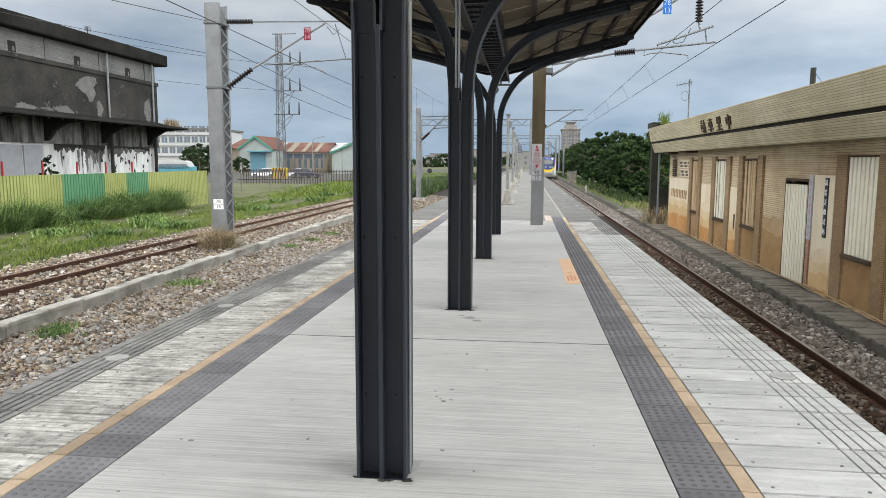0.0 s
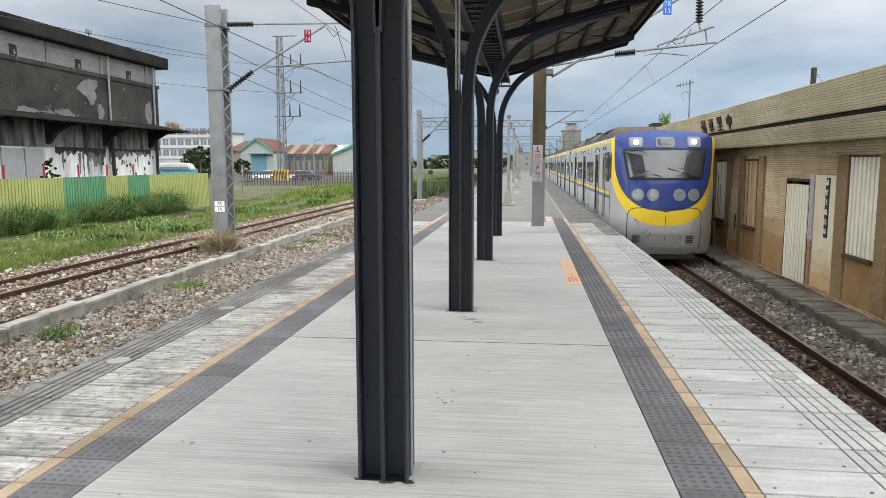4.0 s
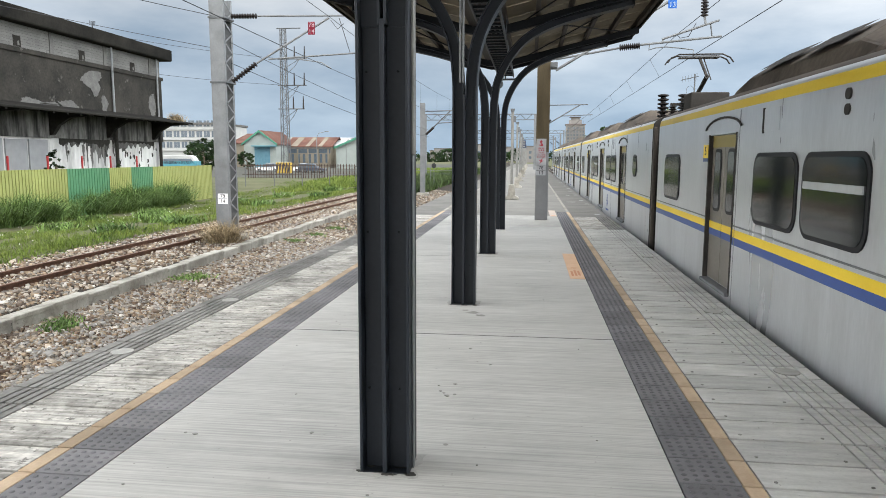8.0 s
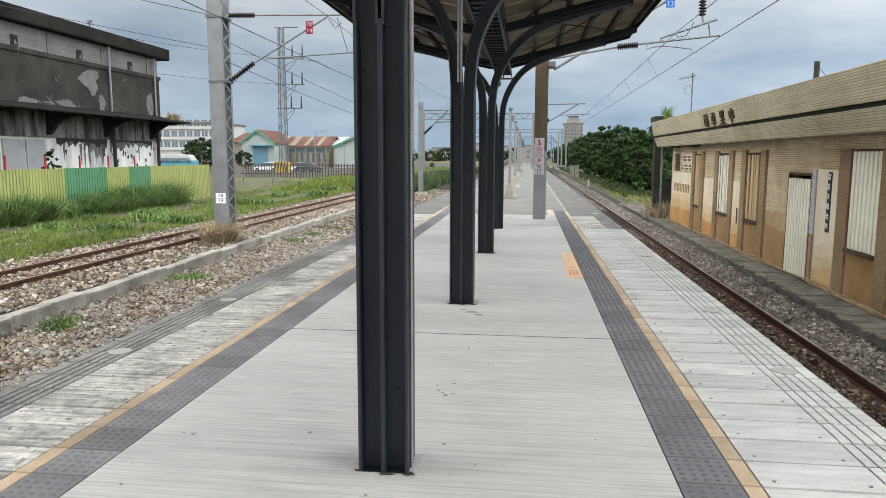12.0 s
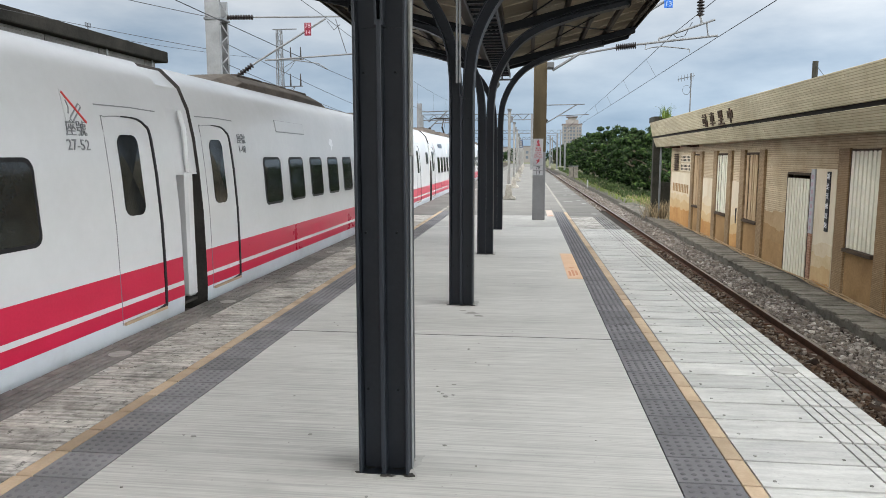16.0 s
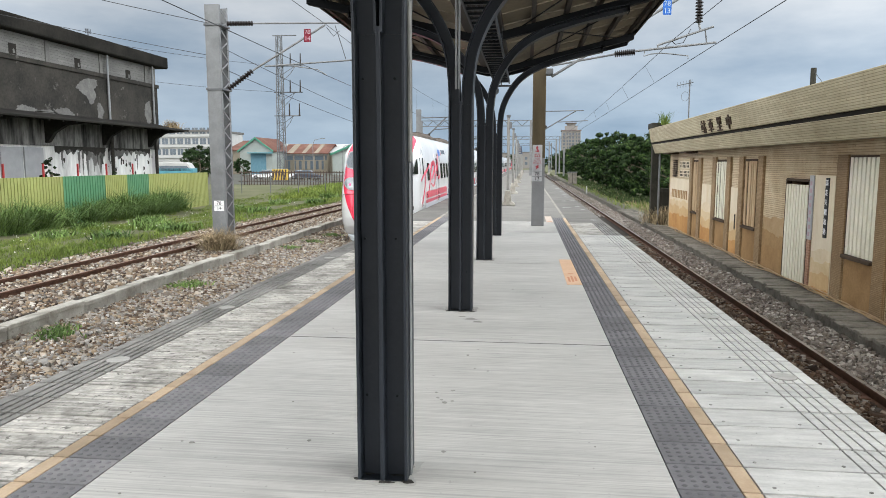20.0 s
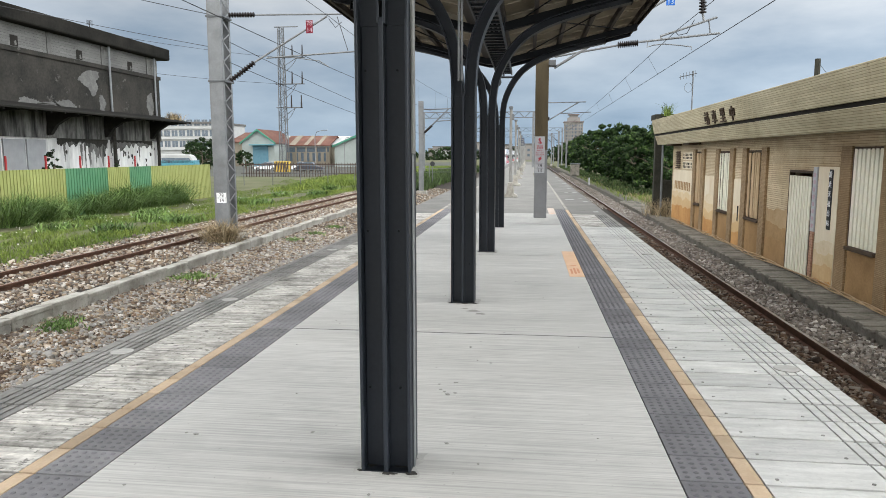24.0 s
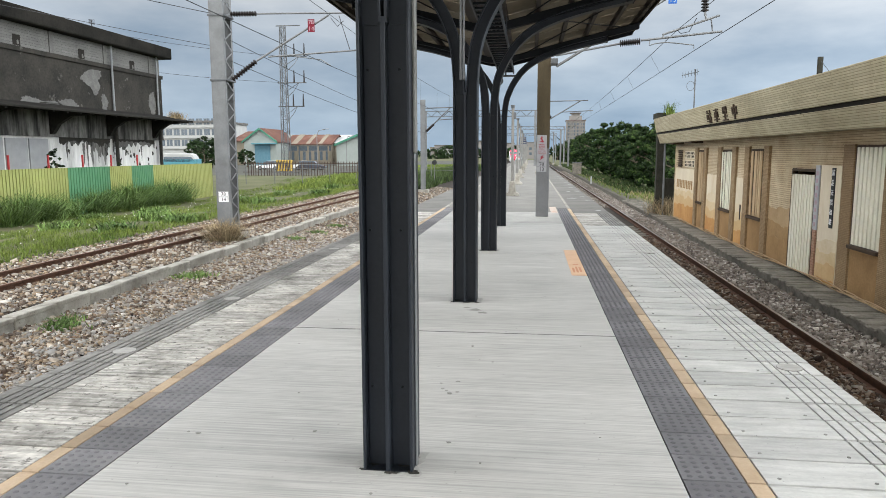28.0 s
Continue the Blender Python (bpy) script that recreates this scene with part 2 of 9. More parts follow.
PLANK = material("edge_plank_concrete", (0.44, 0.437, 0.415), (0.55, 0.545, 0.515), rough=0.7, spec=0.35, scale=2.2, fine=40, bump=0.3, vary=0.10, dirt=(0.31, 0.302, 0.28), dirt_amount=0.4, lines=(2.2, 16, 1, 0.17), speck=(22, 0.64, (0.15, 0.15, 0.14)))
PLANK_OLD = material("old_edge_plank_concrete", (0.33, 0.312, 0.28), (0.58, 0.557, 0.51), rough=0.88, scale=3.2, fine=18, bump=0.35, vary=0.16, weight=0.7, dirt=(0.13, 0.122, 0.107), dirt_amount=0.95, lines=(1.2, 30, 1, 0.46), speck=(13, 0.56, (0.12, 0.113, 0.10)))
GROOVE = material("groove_dirt", (0.02, 0.019, 0.017), (0.045, 0.042, 0.039), rough=0.95, spec=0.1)
GREY_TILE = material("grey_tactile_tile", (0.125, 0.122, 0.127), (0.18, 0.175, 0.182), rough=0.75, scale=4, fine=60, vary=0.17, bump=0.2)
GREY_TILE_WORN = material("worn_grey_tile", (0.15, 0.147, 0.152), (0.215, 0.21, 0.215), rough=0.75, scale=4, fine=60, vary=0.16, bump=0.2, dirt=(0.26, 0.25, 0.235), dirt_amount=0.4)
OCHRE_TILE = material("ochre_tile", (0.40, 0.295, 0.195), (0.50, 0.385, 0.27), rough=0.75, scale=5, fine=60, vary=0.16, bump=0.15, dirt=(0.27, 0.21, 0.14), dirt_amount=0.5)
ORANGE_PLATE = material("orange_floor_sheet", (0.62, 0.40, 0.25), (0.70, 0.48, 0.32), rough=0.7, scale=4)
WHITE_PLATE = material("faded_floor_sheet", (0.42, 0.34, 0.28), (0.50, 0.42, 0.36), rough=0.7, scale=4)
ASPHALT = material("old_platform_paving", (0.115, 0.112, 0.104), (0.18, 0.174, 0.16), rough=0.9, scale=0.8, fine=20, bump=0.3, dirt=(0.075, 0.072, 0.066), dirt_amount=0.6)
# bed colour darkened to paint the shade between the loose stones
BALLAST = material("ballast_bed", (0.022, 0.018, 0.015), (0.055, 0.046, 0.038), rough=0.95, scale=4, fine=30, bump=0.8)
STONES = material("ballast_stone", (0.62, 0.62, 0.62), (0.92, 0.92, 0.92), rough=0.9, scale=2.0, fine=60, bump=0.3, palette=((0.06, 0.04, 0.03), (0.22, 0.15, 0.10), (0.42, 0.33, 0.23), (0.12, 0.09, 0.07), (0.55, 0.48, 0.39), (0.26, 0.245, 0.22), (0.09, 0.06, 0.042), (0.72, 0.68, 0.61)))
STONES_DARK = material("brown_ballast_stone", (0.7, 0.7, 0.7), (1.0, 1.0, 1.0), rough=0.92, scale=2.0, fine=50, bump=0.3, palette=((0.022, 0.014, 0.010), (0.14, 0.088, 0.055), (0.05, 0.03, 0.02), (0.25, 0.20, 0.155), (0.075, 0.045, 0.03), (0.03, 0.02, 0.015), (0.40, 0.36, 0.31)))
STONES_TRACK = material("track_ballast_stone", (0.82, 0.80, 0.77), (1.25, 1.22, 1.18), rough=0.92, scale=2.0, fine=50, bump=0.3, palette=((0.05, 0.042, 0.036), (0.19, 0.165, 0.145), (0.10, 0.085, 0.075), (0.36, 0.34, 0.315), (0.14, 0.11, 0.09), (0.25, 0.23, 0.21), (0.07, 0.06, 0.052), (0.52, 0.50, 0.47)))
GRIMY_EDGE = material("grimy_grooved_concrete", (0.15, 0.145, 0.134), (0.31, 0.302, 0.282), rough=0.9, scale=1.6, fine=18, bump=0.4, streak=(1, 0.6, 1), dirt=(0.07, 0.068, 0.062), dirt_amount=0.7)
STONES_GREY = material("grey_ballast_stone", (0.75, 0.75, 0.75), (1.0, 1.0, 1.0), rough=0.9, scale=2.0, fine=50, bump=0.3, palette=((0.16, 0.15, 0.14), (0.36, 0.345, 0.32), (0.26, 0.25, 0.23), (0.48, 0.46, 0.43), (0.20, 0.18, 0.16)))
KERB = material("kerb_concrete", (0.25, 0.236, 0.205), (0.39, 0.375, 0.335), rough=0.9, scale=2.5, fine=30, bump=0.4, vary=0.12, dirt=(0.12, 0.11, 0.09), dirt_amount=0.8, speck=(14, 0.61, (0.10, 0.092, 0.076)))
MOSS_BANK = material("dark_rough_bank", (0.045, 0.041, 0.034), (0.12, 0.11, 0.092), rough=0.95, scale=2.0, fine=14, bump=0.8, dirt=(0.05, 0.06, 0.025), dirt_amount=0.6)
LEDGE = material("old_ledge_concrete", (0.11, 0.10, 0.084), (0.24, 0.222, 0.19), rough=0.92, scale=2.5, fine=26, bump=0.5, dirt=(0.04, 0.038, 0.032), dirt_amount=0.7)
RUST = material("rusted_rail_steel", (0.055, 0.028, 0.018), (0.115, 0.06, 0.038), rough=0.8, scale=6, fine=60)
RAIL_TOP = material("polished_rail_head", (0.35, 0.33, 0.31), (0.45, 0.43, 0.41), rough=0.3, metal=0.9, scale=8, bump=0.05)
RAIL_TOP_DULL = material("dull_rail_head", (0.17, 0.10, 0.07), (0.26, 0.17, 0.13), rough=0.6, metal=0.4, scale=8, bump=0.1)
EARTH = material("bare_earth", (0.066, 0.072, 0.03), (0.13, 0.124, 0.074), rough=0.95, scale=0.3, fine=8, bump=0.5, dirt=(0.055, 0.078, 0.022), dirt_amount=0.7)
GRASS = material("grass_blade", (0.055, 0.098, 0.014), (0.19, 0.232, 0.05), rough=0.75, scale=0.5, fine=3, bump=0, island=0.42, spec=0.2)
TALL_GRASS = material("tall_grass_blade", (0.035, 0.078, 0.018), (0.165, 0.245, 0.07), rough=0.75, scale=0.6, fine=3, bump=0, island=0.6, spec=0.25)
DRY_GRASS = material("dry_grass_blade", (0.21, 0.16, 0.095), (0.42, 0.34, 0.215), rough=0.85, scale=2, fine=6, bump=0, island=0.6, spec=0.2)
FLOWER = material("white_flower", (0.75, 0.75, 0.68), (0.8, 0.8, 0.75), rough=0.8, bump=0)
UNDERGROWTH = material("dark_undergrowth_blade", (0.016, 0.034, 0.010), (0.07, 0.10, 0.03), rough=0.75, scale=0.6, fine=3, bump=0, island=0.6, spec=0.2)
# near-black and lighter green: shaded and lit foliage of the tree row, put into colour
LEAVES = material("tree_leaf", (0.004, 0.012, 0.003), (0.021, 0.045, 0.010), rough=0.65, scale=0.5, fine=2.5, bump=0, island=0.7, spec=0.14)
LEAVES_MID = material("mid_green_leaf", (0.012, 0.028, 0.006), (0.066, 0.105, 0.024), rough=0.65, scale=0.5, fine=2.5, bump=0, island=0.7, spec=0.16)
LEAVES_LIGHT = material("light_leaf", (0.04, 0.09, 0.016), (0.10, 0.18, 0.035), rough=0.65, scale=0.6, fine=3, bump=0, island=0.5, spec=0.3)
BARK = material("bark", (0.07, 0.055, 0.04), (0.14, 0.115, 0.085), rough=0.95, scale=5, fine=40, bump=0.6)
STEEL = material("charcoal_painted_steel", (0.009, 0.012, 0.017), (0.0155, 0.020, 0.0275), rough=0.5, scale=1.4, fine=50, bump=0.06, dirt=(0.03, 0.032, 0.035), dirt_amount=0.35, spec=0.32)
STEEL_DARK = material("dark_rafter_steel", (0.006, 0.007, 0.009), (0.011, 0.012, 0.014), rough=0.6, scale=1.4, fine=50, bump=0.06, spec=0.1)
ROOF_UNDER = material("beige_roof_sheet", (0.15, 0.125, 0.088), (0.21, 0.178, 0.13), rough=0.7, scale=1.0, fine=15, bump=0.1, dirt=(0.08, 0.062, 0.042), dirt_amount=0.6)
PURLIN = material("brown_purlin_steel", (0.018, 0.013, 0.009), (0.03, 0.023, 0.017), rough=0.6, scale=2)
GALV = material("galvanised_steel", (0.145, 0.152, 0.157), (0.205, 0.213, 0.218), rough=0.55, metal=0.2, scale=3, fine=40, bump=0.06, dirt=(0.11, 0.11, 0.107), dirt_amount=0.5)
GALV_DARK = material("dull_galvanised_steel", (0.09, 0.095, 0.10), (0.15, 0.157, 0.163), rough=0.55, metal=0.3, scale=3, fine=40, bump=0.06)
WIRE = material("dark_wire", (0.03, 0.032, 0.035), (0.05, 0.05, 0.055), rough=0.6, bump=0)
INSULATOR = material("brown_porcelain", (0.010, 0.008, 0.008), (0.018, 0.014, 0.013), rough=0.3, bump=0, still=False)
SIGN_RED = material("red_sign_plate", (0.13, 0.006, 0.018), (0.17, 0.01, 0.025), rough=0.5, bump=0.02)
SIGN_BLUE = material("blue_sign_plate", (0.02, 0.10, 0.36), (0.03, 0.125, 0.42), rough=0.5, bump=0.02)
PIPE_WHITE = material("weathered_pipe_paint", (0.15, 0.15, 0.142), (0.24, 0.24, 0.227), rough=0.6, scale=3, fine=30, bump=0.04, dirt=(0.14, 0.13, 0.112), dirt_amount=0.6)
SIGN_WHITE = material("white_sign_plate", (0.72, 0.73, 0.73), (0.78, 0.79, 0.79), rough=0.5, scale=6, bump=0.03, dirt=(0.5, 0.5, 0.48), dirt_amount=0.4)
INK = material("black_lettering", (0.025, 0.025, 0.028), (0.035, 0.035, 0.038), rough=0.6, bump=0)
INK_WHITE = material("white_lettering", (0.75, 0.76, 0.78), (0.8, 0.8, 0.82), rough=0.6, bump=0)
INK_DIM = material("dulled_pink_lettering", (0.36, 0.25, 0.28), (0.42, 0.30, 0.33), rough=0.6, bump=0)
INK_PALE = material("dulled_blue_lettering", (0.30, 0.38, 0.50), (0.36, 0.44, 0.56), rough=0.6, bump=0)
INK_RED = material("red_lettering", (0.55, 0.04, 0.04), (0.6, 0.06, 0.05), rough=0.6, bump=0)
POST_LOWER = material("grey_post_paint", (0.155, 0.158, 0.163), (0.21, 0.214, 0.22), rough=0.6, scale=2.5, fine=30, bump=0.08, dirt=(0.15, 0.15, 0.15), dirt_amount=0.5)
POST_UPPER = material("brown_weathered_post", (0.055, 0.042, 0.022), (0.095, 0.074, 0.042), rough=0.6, scale=2.0, fine=30, bump=0.08, streak=(3, 3, 0.4))


# ---- mesh helpers ----
class Geo:
    """Collects vertices and faces; one material slot number a face."""

    def __init__(self):
        self.v, self.f, self.m = [], [], []

    def add(self, verts, faces, slot=0):
        k = len(self.v)
        self.v += [tuple(p) for p in verts]
        self.f += [tuple(i + k for i in face) for face in faces]
        self.m += [slot] * len(faces)
        return self

    def box(self, x0, x1, y0, y1, z0, z1, slot=0):
        return self.add([(x, y, z) for z in (z0, z1) for y in (y0, y1) for x in (x0, x1)],
                        [(0, 2, 3, 1), (4, 5, 7, 6), (0, 1, 5, 4), (2, 6, 7, 3), (0, 4, 6, 2), (1, 3, 7, 5)], slot)

    def prism(self, poly, axis, a, b, slot=0):
        """A closed outline pushed along an axis from a to b. The outline's two coordinates are the other two, in order."""
        def at(p, t):
            q = list(p)
            q.insert("xyz".index(axis), t)
            return tuple(q)
        n = len(poly)
        self.add([at(p, a) for p in poly] + [at(p, b) for p in poly],
                 [tuple(range(n))[::-1], tuple(range(n, 2 * n))] + [(i, (i + 1) % n, n + (i + 1) % n, n + i) for i in range(n)], slot)
        return self

    def loft(self, rings, slot=0, caps=True, slots=None):
        n = len(rings[0])
        k = len(self.v)
        self.v += [tuple(p) for r in rings for p in r]
        for j in range(len(rings) - 1):
            for i in range(n):
                self.f.append((k + j * n + i, k + j * n + (i + 1) % n, k + (j + 1) * n + (i + 1) % n, k + (j + 1) * n + i))
                self.m.append(slots[i] if slots else slot)
        if caps:
            self.f += [tuple(range(k, k + n))[::-1], tuple(range(k + (len(rings) - 1) * n, k + len(rings) * n))]
            self.m += [slot, slot]
        return self

    def tube(self, path, r, n=8, slot=0, caps=True):
        """A round bar along a path; r is one radius or one for each point."""
        path = [Vector(p) for p in path]
        rs = r if hasattr(r, "__len__") else [r] * len(path)
        rings, side = [], None
        for i, p in enumerate(path):
            d = (path[min(i + 1, len(path) - 1)] - path[max(i - 1, 0)]).normalized()
            if side is None:
                side = d.cross(Vector((0, 0, 1)) if abs(d.z) < 0.9 else Vector((1, 0, 0))).normalized()
            side = (side - d * side.dot(d)).normalized()
            up = d.cross(side)
            rings.append([p + (side * math.cos(a) + up * math.sin(a)) * rs[i] for a in [2 * math.pi * k / n for k in range(n)]])
        return self.loft(rings, slot, caps)

    def sweep(self, path, outline, up=(0, 1, 0), slot=0):
        """A bar of any outline (side, height) along a path that lies square to up."""
        path, up = [Vector(p) for p in path], Vector(up)
        rings = []
        for i, p in enumerate(path):
            d = (path[min(i + 1, len(path) - 1)] - path[max(i - 1, 0)]).normalized()
            h = d.cross(up).normalized()
            rings.append([p + up * a + h * b for a, b in outline])
        return self.loft(rings, slot)

    def mesh(self, name, mats, bevel=0.0, smooth=False):
        me = bpy.data.meshes.new(name)
        me.from_pydata(self.v, [], self.f)
        mats = mats if isinstance(mats, (list, tuple)) else [mats]
        for m in mats:
            me.materials.append(m)
        if len(mats) > 1:
            me.polygons.foreach_set("material_index", self.m)
        if bevel or smooth:
            bm = bmesh.new()
            bm.from_mesh(me)
            bmesh.ops.remove_doubles(bm, verts=bm.verts, dist=0.0002)
            bmesh.ops.recalc_face_normals(bm, faces=bm.faces)
            if bevel:
                edges = [e for e in bm.edges if len(e.link_faces) == 2 and e.calc_face_angle(0) > 0.6]
                bmesh.ops.bevel(bm, geom=edges, offset=bevel, segments=1, affect="EDGES", clamp_overlap=True)
            bm.to_mesh(me)
            bm.free()
        if smooth:
            me.shade_smooth()
            me.set_sharp_from_angle(angle=radians(smooth if smooth > 1 else 40))
        me.update()
        return me


def smooth_path(pts, n=6):
    """A rounded path through points (Catmull-Rom)."""
    out = []
    for i in range(len(pts) - 1):
        p0, p1, p2, p3 = pts[max(i - 1, 0)], pts[i], pts[i + 1], pts[min(i + 2, len(pts) - 1)]
        for k in range(n):
            t = k / n
            out.append(tuple(0.5 * (2 * b + (c - a) * t + (2 * a - 5 * b + 4 * c - d) * t * t + (3 * b - a - 3 * c + d) * t ** 3) for a, b, c, d in zip(p0, p1, p2, p3)))
    out.append(pts[-1])
    return out


def part(name, geo, mats, parent=None, label="", bevel=0.0, smooth=False):
    """Links one mesh as a thing, or as a part of its parent."""
    ob = new(name, geo if isinstance(geo, bpy.types.Mesh) else geo.mesh(name, mats, bevel, smooth))
    if parent:
        ob.parent = parent
    if label:
        tagged(ob, label)
    return ob


def thing(name, label, category, group="", kind=""):
    return tagged(new(name), label, category, group, kind)


def setting(name, geo, mats, label, category, bevel=0.0, smooth=False):
    return tagged(part(name, geo, mats, None, "", bevel, smooth), label, category, "", "structure")


def stuff(ob, label, category=""):
    return tagged(ob, label, category, "", "stuff")


def swarm(name, verts, faces, mats):
    """One mesh from arrays: many equal small pieces."""
    me = bpy.data.meshes.new(name)
    n, k = len(faces), faces.shape[1]
    me.vertices.add(len(verts))
    me.vertices.foreach_set("co", np.asarray(verts, np.float32).ravel())
    me.loops.add(n * k)
    me.loops.foreach_set("vertex_index", np.asarray(faces, np.int32).ravel())
    me.polygons.add(n)
    me.polygons.foreach_set("loop_start", np.arange(0, n * k, k, dtype=np.int32))
    me.update(calc_edges=True)
    me.materials.append(mats)
    return new(name, me)


def letters(name, words, size, mats, parent, m, label="", deep=0.004, bold=0.0):
    """Words in the built-in font as a flat mesh, centred, at the pose m: it reads along x, its top towards y."""
    c = bpy.data.curves.new(name, "FONT")
    c.body, c.size, c.align_x, c.align_y, c.extrude, c.resolution_u = words, size, "CENTER", "CENTER", deep, 3
    c.offset = bold
    tmp = bpy.data.objects.new(name, c)
    me = bpy.data.meshes.new_from_object(tmp)
    bpy.data.objects.remove(tmp)
    me.name = name
    me.materials.clear()
    me.materials.append(mats)
    ob = new(name, me)
    ob.parent = parent
    ob.matrix_basis = m
    if label:
        tagged(ob, label)
    return ob


PITCH = 0.3225
EDGE = 3.01
RAIL = -1.175           # rail head of both platform tracks
TRACK_R, TRACK_L = 4.62, -4.60
TRACK_2, RAIL_2 = -9.75, -0.76

# ---- ground ----


def field_z(x, y):
    """Height of the ground left of the siding: it falls towards the hoarding."""
    t = min(max((-13.0 - x) / 10.5, 0), 1)
    u = min(max((y - 55.0) / 22.0, 0), 1)
    return -0.96 - 0.78 * t * t * (3 - 2 * t) * (1 - u * u * (3 - 2 * u))


g = Geo()
xs = [-900, -200, -60, -40] + list(np.arange(-28, -12, 1.0)) + [-12, -7.7]
ys = [-40, -10] + list(np.arange(0, 82, 2.0)) + [120, 300, 2200]
for y in ys:
    g.v += [(x, y, field_z(x, y)) for x in xs] + [(-7.69, y, -1.62), (7.19, y, -1.62), (7.2, y, -1.16), (900, y, -1.16)]
w = len(xs) + 4
for j in range(len(ys) - 1):
    for i in range(w - 1):
        g.f.append((j * w + i, j * w + i + 1, (j + 1) * w + i + 1, (j + 1) * w + i))
        g.m.append(0)
setting("ground", g, EARTH, "green and brown open ground of the station yard", "ground")


def bed(name, x0, x1, z, mats, label):
    g = Geo()
    ys = np.linspace(-30, 330, 181)
    for a, b in zip(ys[:-1], ys[1:]):
        k = (x0 + x1) / 2
        g.add([(x0, a, z if x0 > 0 else -1.10), (k, a, z), (x1, a, z), (x1, b, z), (k, b, z), (x0, b, z if x0 > 0 else -1.10)], [(0, 1, 4, 5), (1, 2, 3, 4)])
    setting(name, g, mats, label, "ballast")


bed("ballast_left", -7.9, -2.9, -1.36, BALLAST, "dusty brown ballast bed beside the island platform")
bed("ballast_right", 2.9, 6.4, -1.36, BALLAST, "dark brown ballast bed along the platform track")
g = Geo()
g.prism([(-12.3, -0.955), (-11.6, -0.90), (-7.7, -0.90), (-7.7, -1.2), (-12.3, -1.2)], "y", -30, 330)
setting("ballast_siding", g, BALLAST, "stony ballast bed of the outer rusty track", "ballast")


def stones(name, boxes, size, mats, label, seed):
    """Loose angular stones strewn over strips (x0, x1, y0, y1, z, how many)."""
    r = np.random.default_rng(seed)
    block = np.array([(x, y, z) for z in (-0.7, 0.7) for y in (-0.75, 0.75) for x in (-0.8, 0.8)])
    tri = np.array([(4, 5, 7), (4, 7, 6), (0, 1, 5), (0, 5, 4), (2, 6, 7), (2, 7, 3), (0, 4, 6), (0, 6, 2), (1, 3, 7), (1, 7, 5)])
    P = []
    for x0, x1, y0, y1, z, count in boxes:
        u = r.random(count) ** 1.35
        P.append(np.c_[r.uniform(x0, x1, count), y0 + (y1 - y0) * u, z + r.normal(0, 0.012, count)])
    P = np.concatenate(P)
    P[:, 2] += np.clip((-5.4 - P[:, 0]) / 2.2, 0, 1) * 0.25 * (P[:, 2] < -1.2)
    n = len(P)
    s = size * r.lognormal(0, 0.33, (n, 1, 1)) * np.array([1, 1, 0.72])
    s = s * r.uniform(0.7, 1.3, (n, 1, 3))
    a = r.uniform(0, 6.283, n)
    V = block[None] * s * r.uniform(0.55, 1.15, (n, 8, 3))
    b = r.uniform(-0.7, 0.7, n)
    c, d = np.cos(b)[:, None], np.sin(b)[:, None]
    V = np.stack([V[..., 0], V[..., 1] * c - V[..., 2] * d, V[..., 1] * d + V[..., 2] * c], -1)
    c, d = np.cos(a)[:, None], np.sin(a)[:, None]
    V = np.stack([V[..., 0] * c - V[..., 1] * d, V[..., 0] * d + V[..., 1] * c, V[..., 2]], -1) + P[:, None]
    F = tri[None] + (np.arange(n) * 8)[:, None, None]
    ob = swarm(name, V.reshape(-1, 3), F.reshape(-1, 3), mats)
    return stuff(ob, label, "ballast")


stones("ballast_stones", [(-7.5, -4.9, 3.0, 26, -1.33, 44000), (-7.6, -5.0, 24, 60, -1.33, 10000)], 0.029, STONES, "loose brown and beige ballast stones", 1)
stones("pale_ballast_stones", [(-6.0, -4.9, 3.0, 24, -1.325, 8000), (-7.5, -5.0, 4.0, 24, -1.315, 3000)], 0.028, STONES_GREY, "pale grey crushed stones among the ballast", 2)
stones("track_ballast_stones", [(5.22, 6.3, 4, 45, -1.32, 21000), (4.0, 6.4, 40, 120, -1.31, 11000)], 0.028, STONES_TRACK, "grey-brown ballast stones beside the platform track", 6)
stones("dark_ballast_stones", [(4.0, 5.10, 4, 26, -1.32, 14000)], 0.029, STONES_DARK, "rust-stained dark ballast stones between the rails", 3)
stones("siding_ballast_stones", [(-11.7, -7.75, 7, 50, -0.885, 34000)], 0.031, STONES, "weathered ballast stones along the rusty siding", 4)


def rail_line(name, x, z, top, label):
    """One flat-bottomed rail: foot, web and head, with a bright or dull running top."""
    prof = [(-0.065, -0.15), (0.065, -0.15), (0.065, -0.138), (0.012, -0.12), (0.010, -0.045), (0.034, -0.035), (0.034, -0.004), (0.028, 0.0), (-0.028, 0.0), (-0.034, -0.004), (-0.034, -0.035), (-0.010, -0.045), (-0.012, -0.12), (-0.065, -0.138)]
    g = Geo()
    ys = [-30, 0, 20, 60, 330]
    g.loft([[(x + a, y, z + b) for a, b in prof] for y in ys], slots=[1 if i == 7 else 0 for i in range(14)])
    setting(name, g, [RUST, top], label, "rail")


for nm, c, z, top, word in (("right", TRACK_R, RAIL, RAIL_TOP, "rust-brown steel rail with a polished running head"), ("left", TRACK_L, RAIL, RAIL_TOP, "rust-brown steel rail with a polished running head"), ("siding", TRACK_2, RAIL_2, RAIL_TOP_DULL, "heavily rusted siding rail")):
    rail_line("rail_%s_a" % nm, c - 0.566, z, top, word)
    rail_line("rail_%s_b" % nm, c + 0.566, z, top, word)


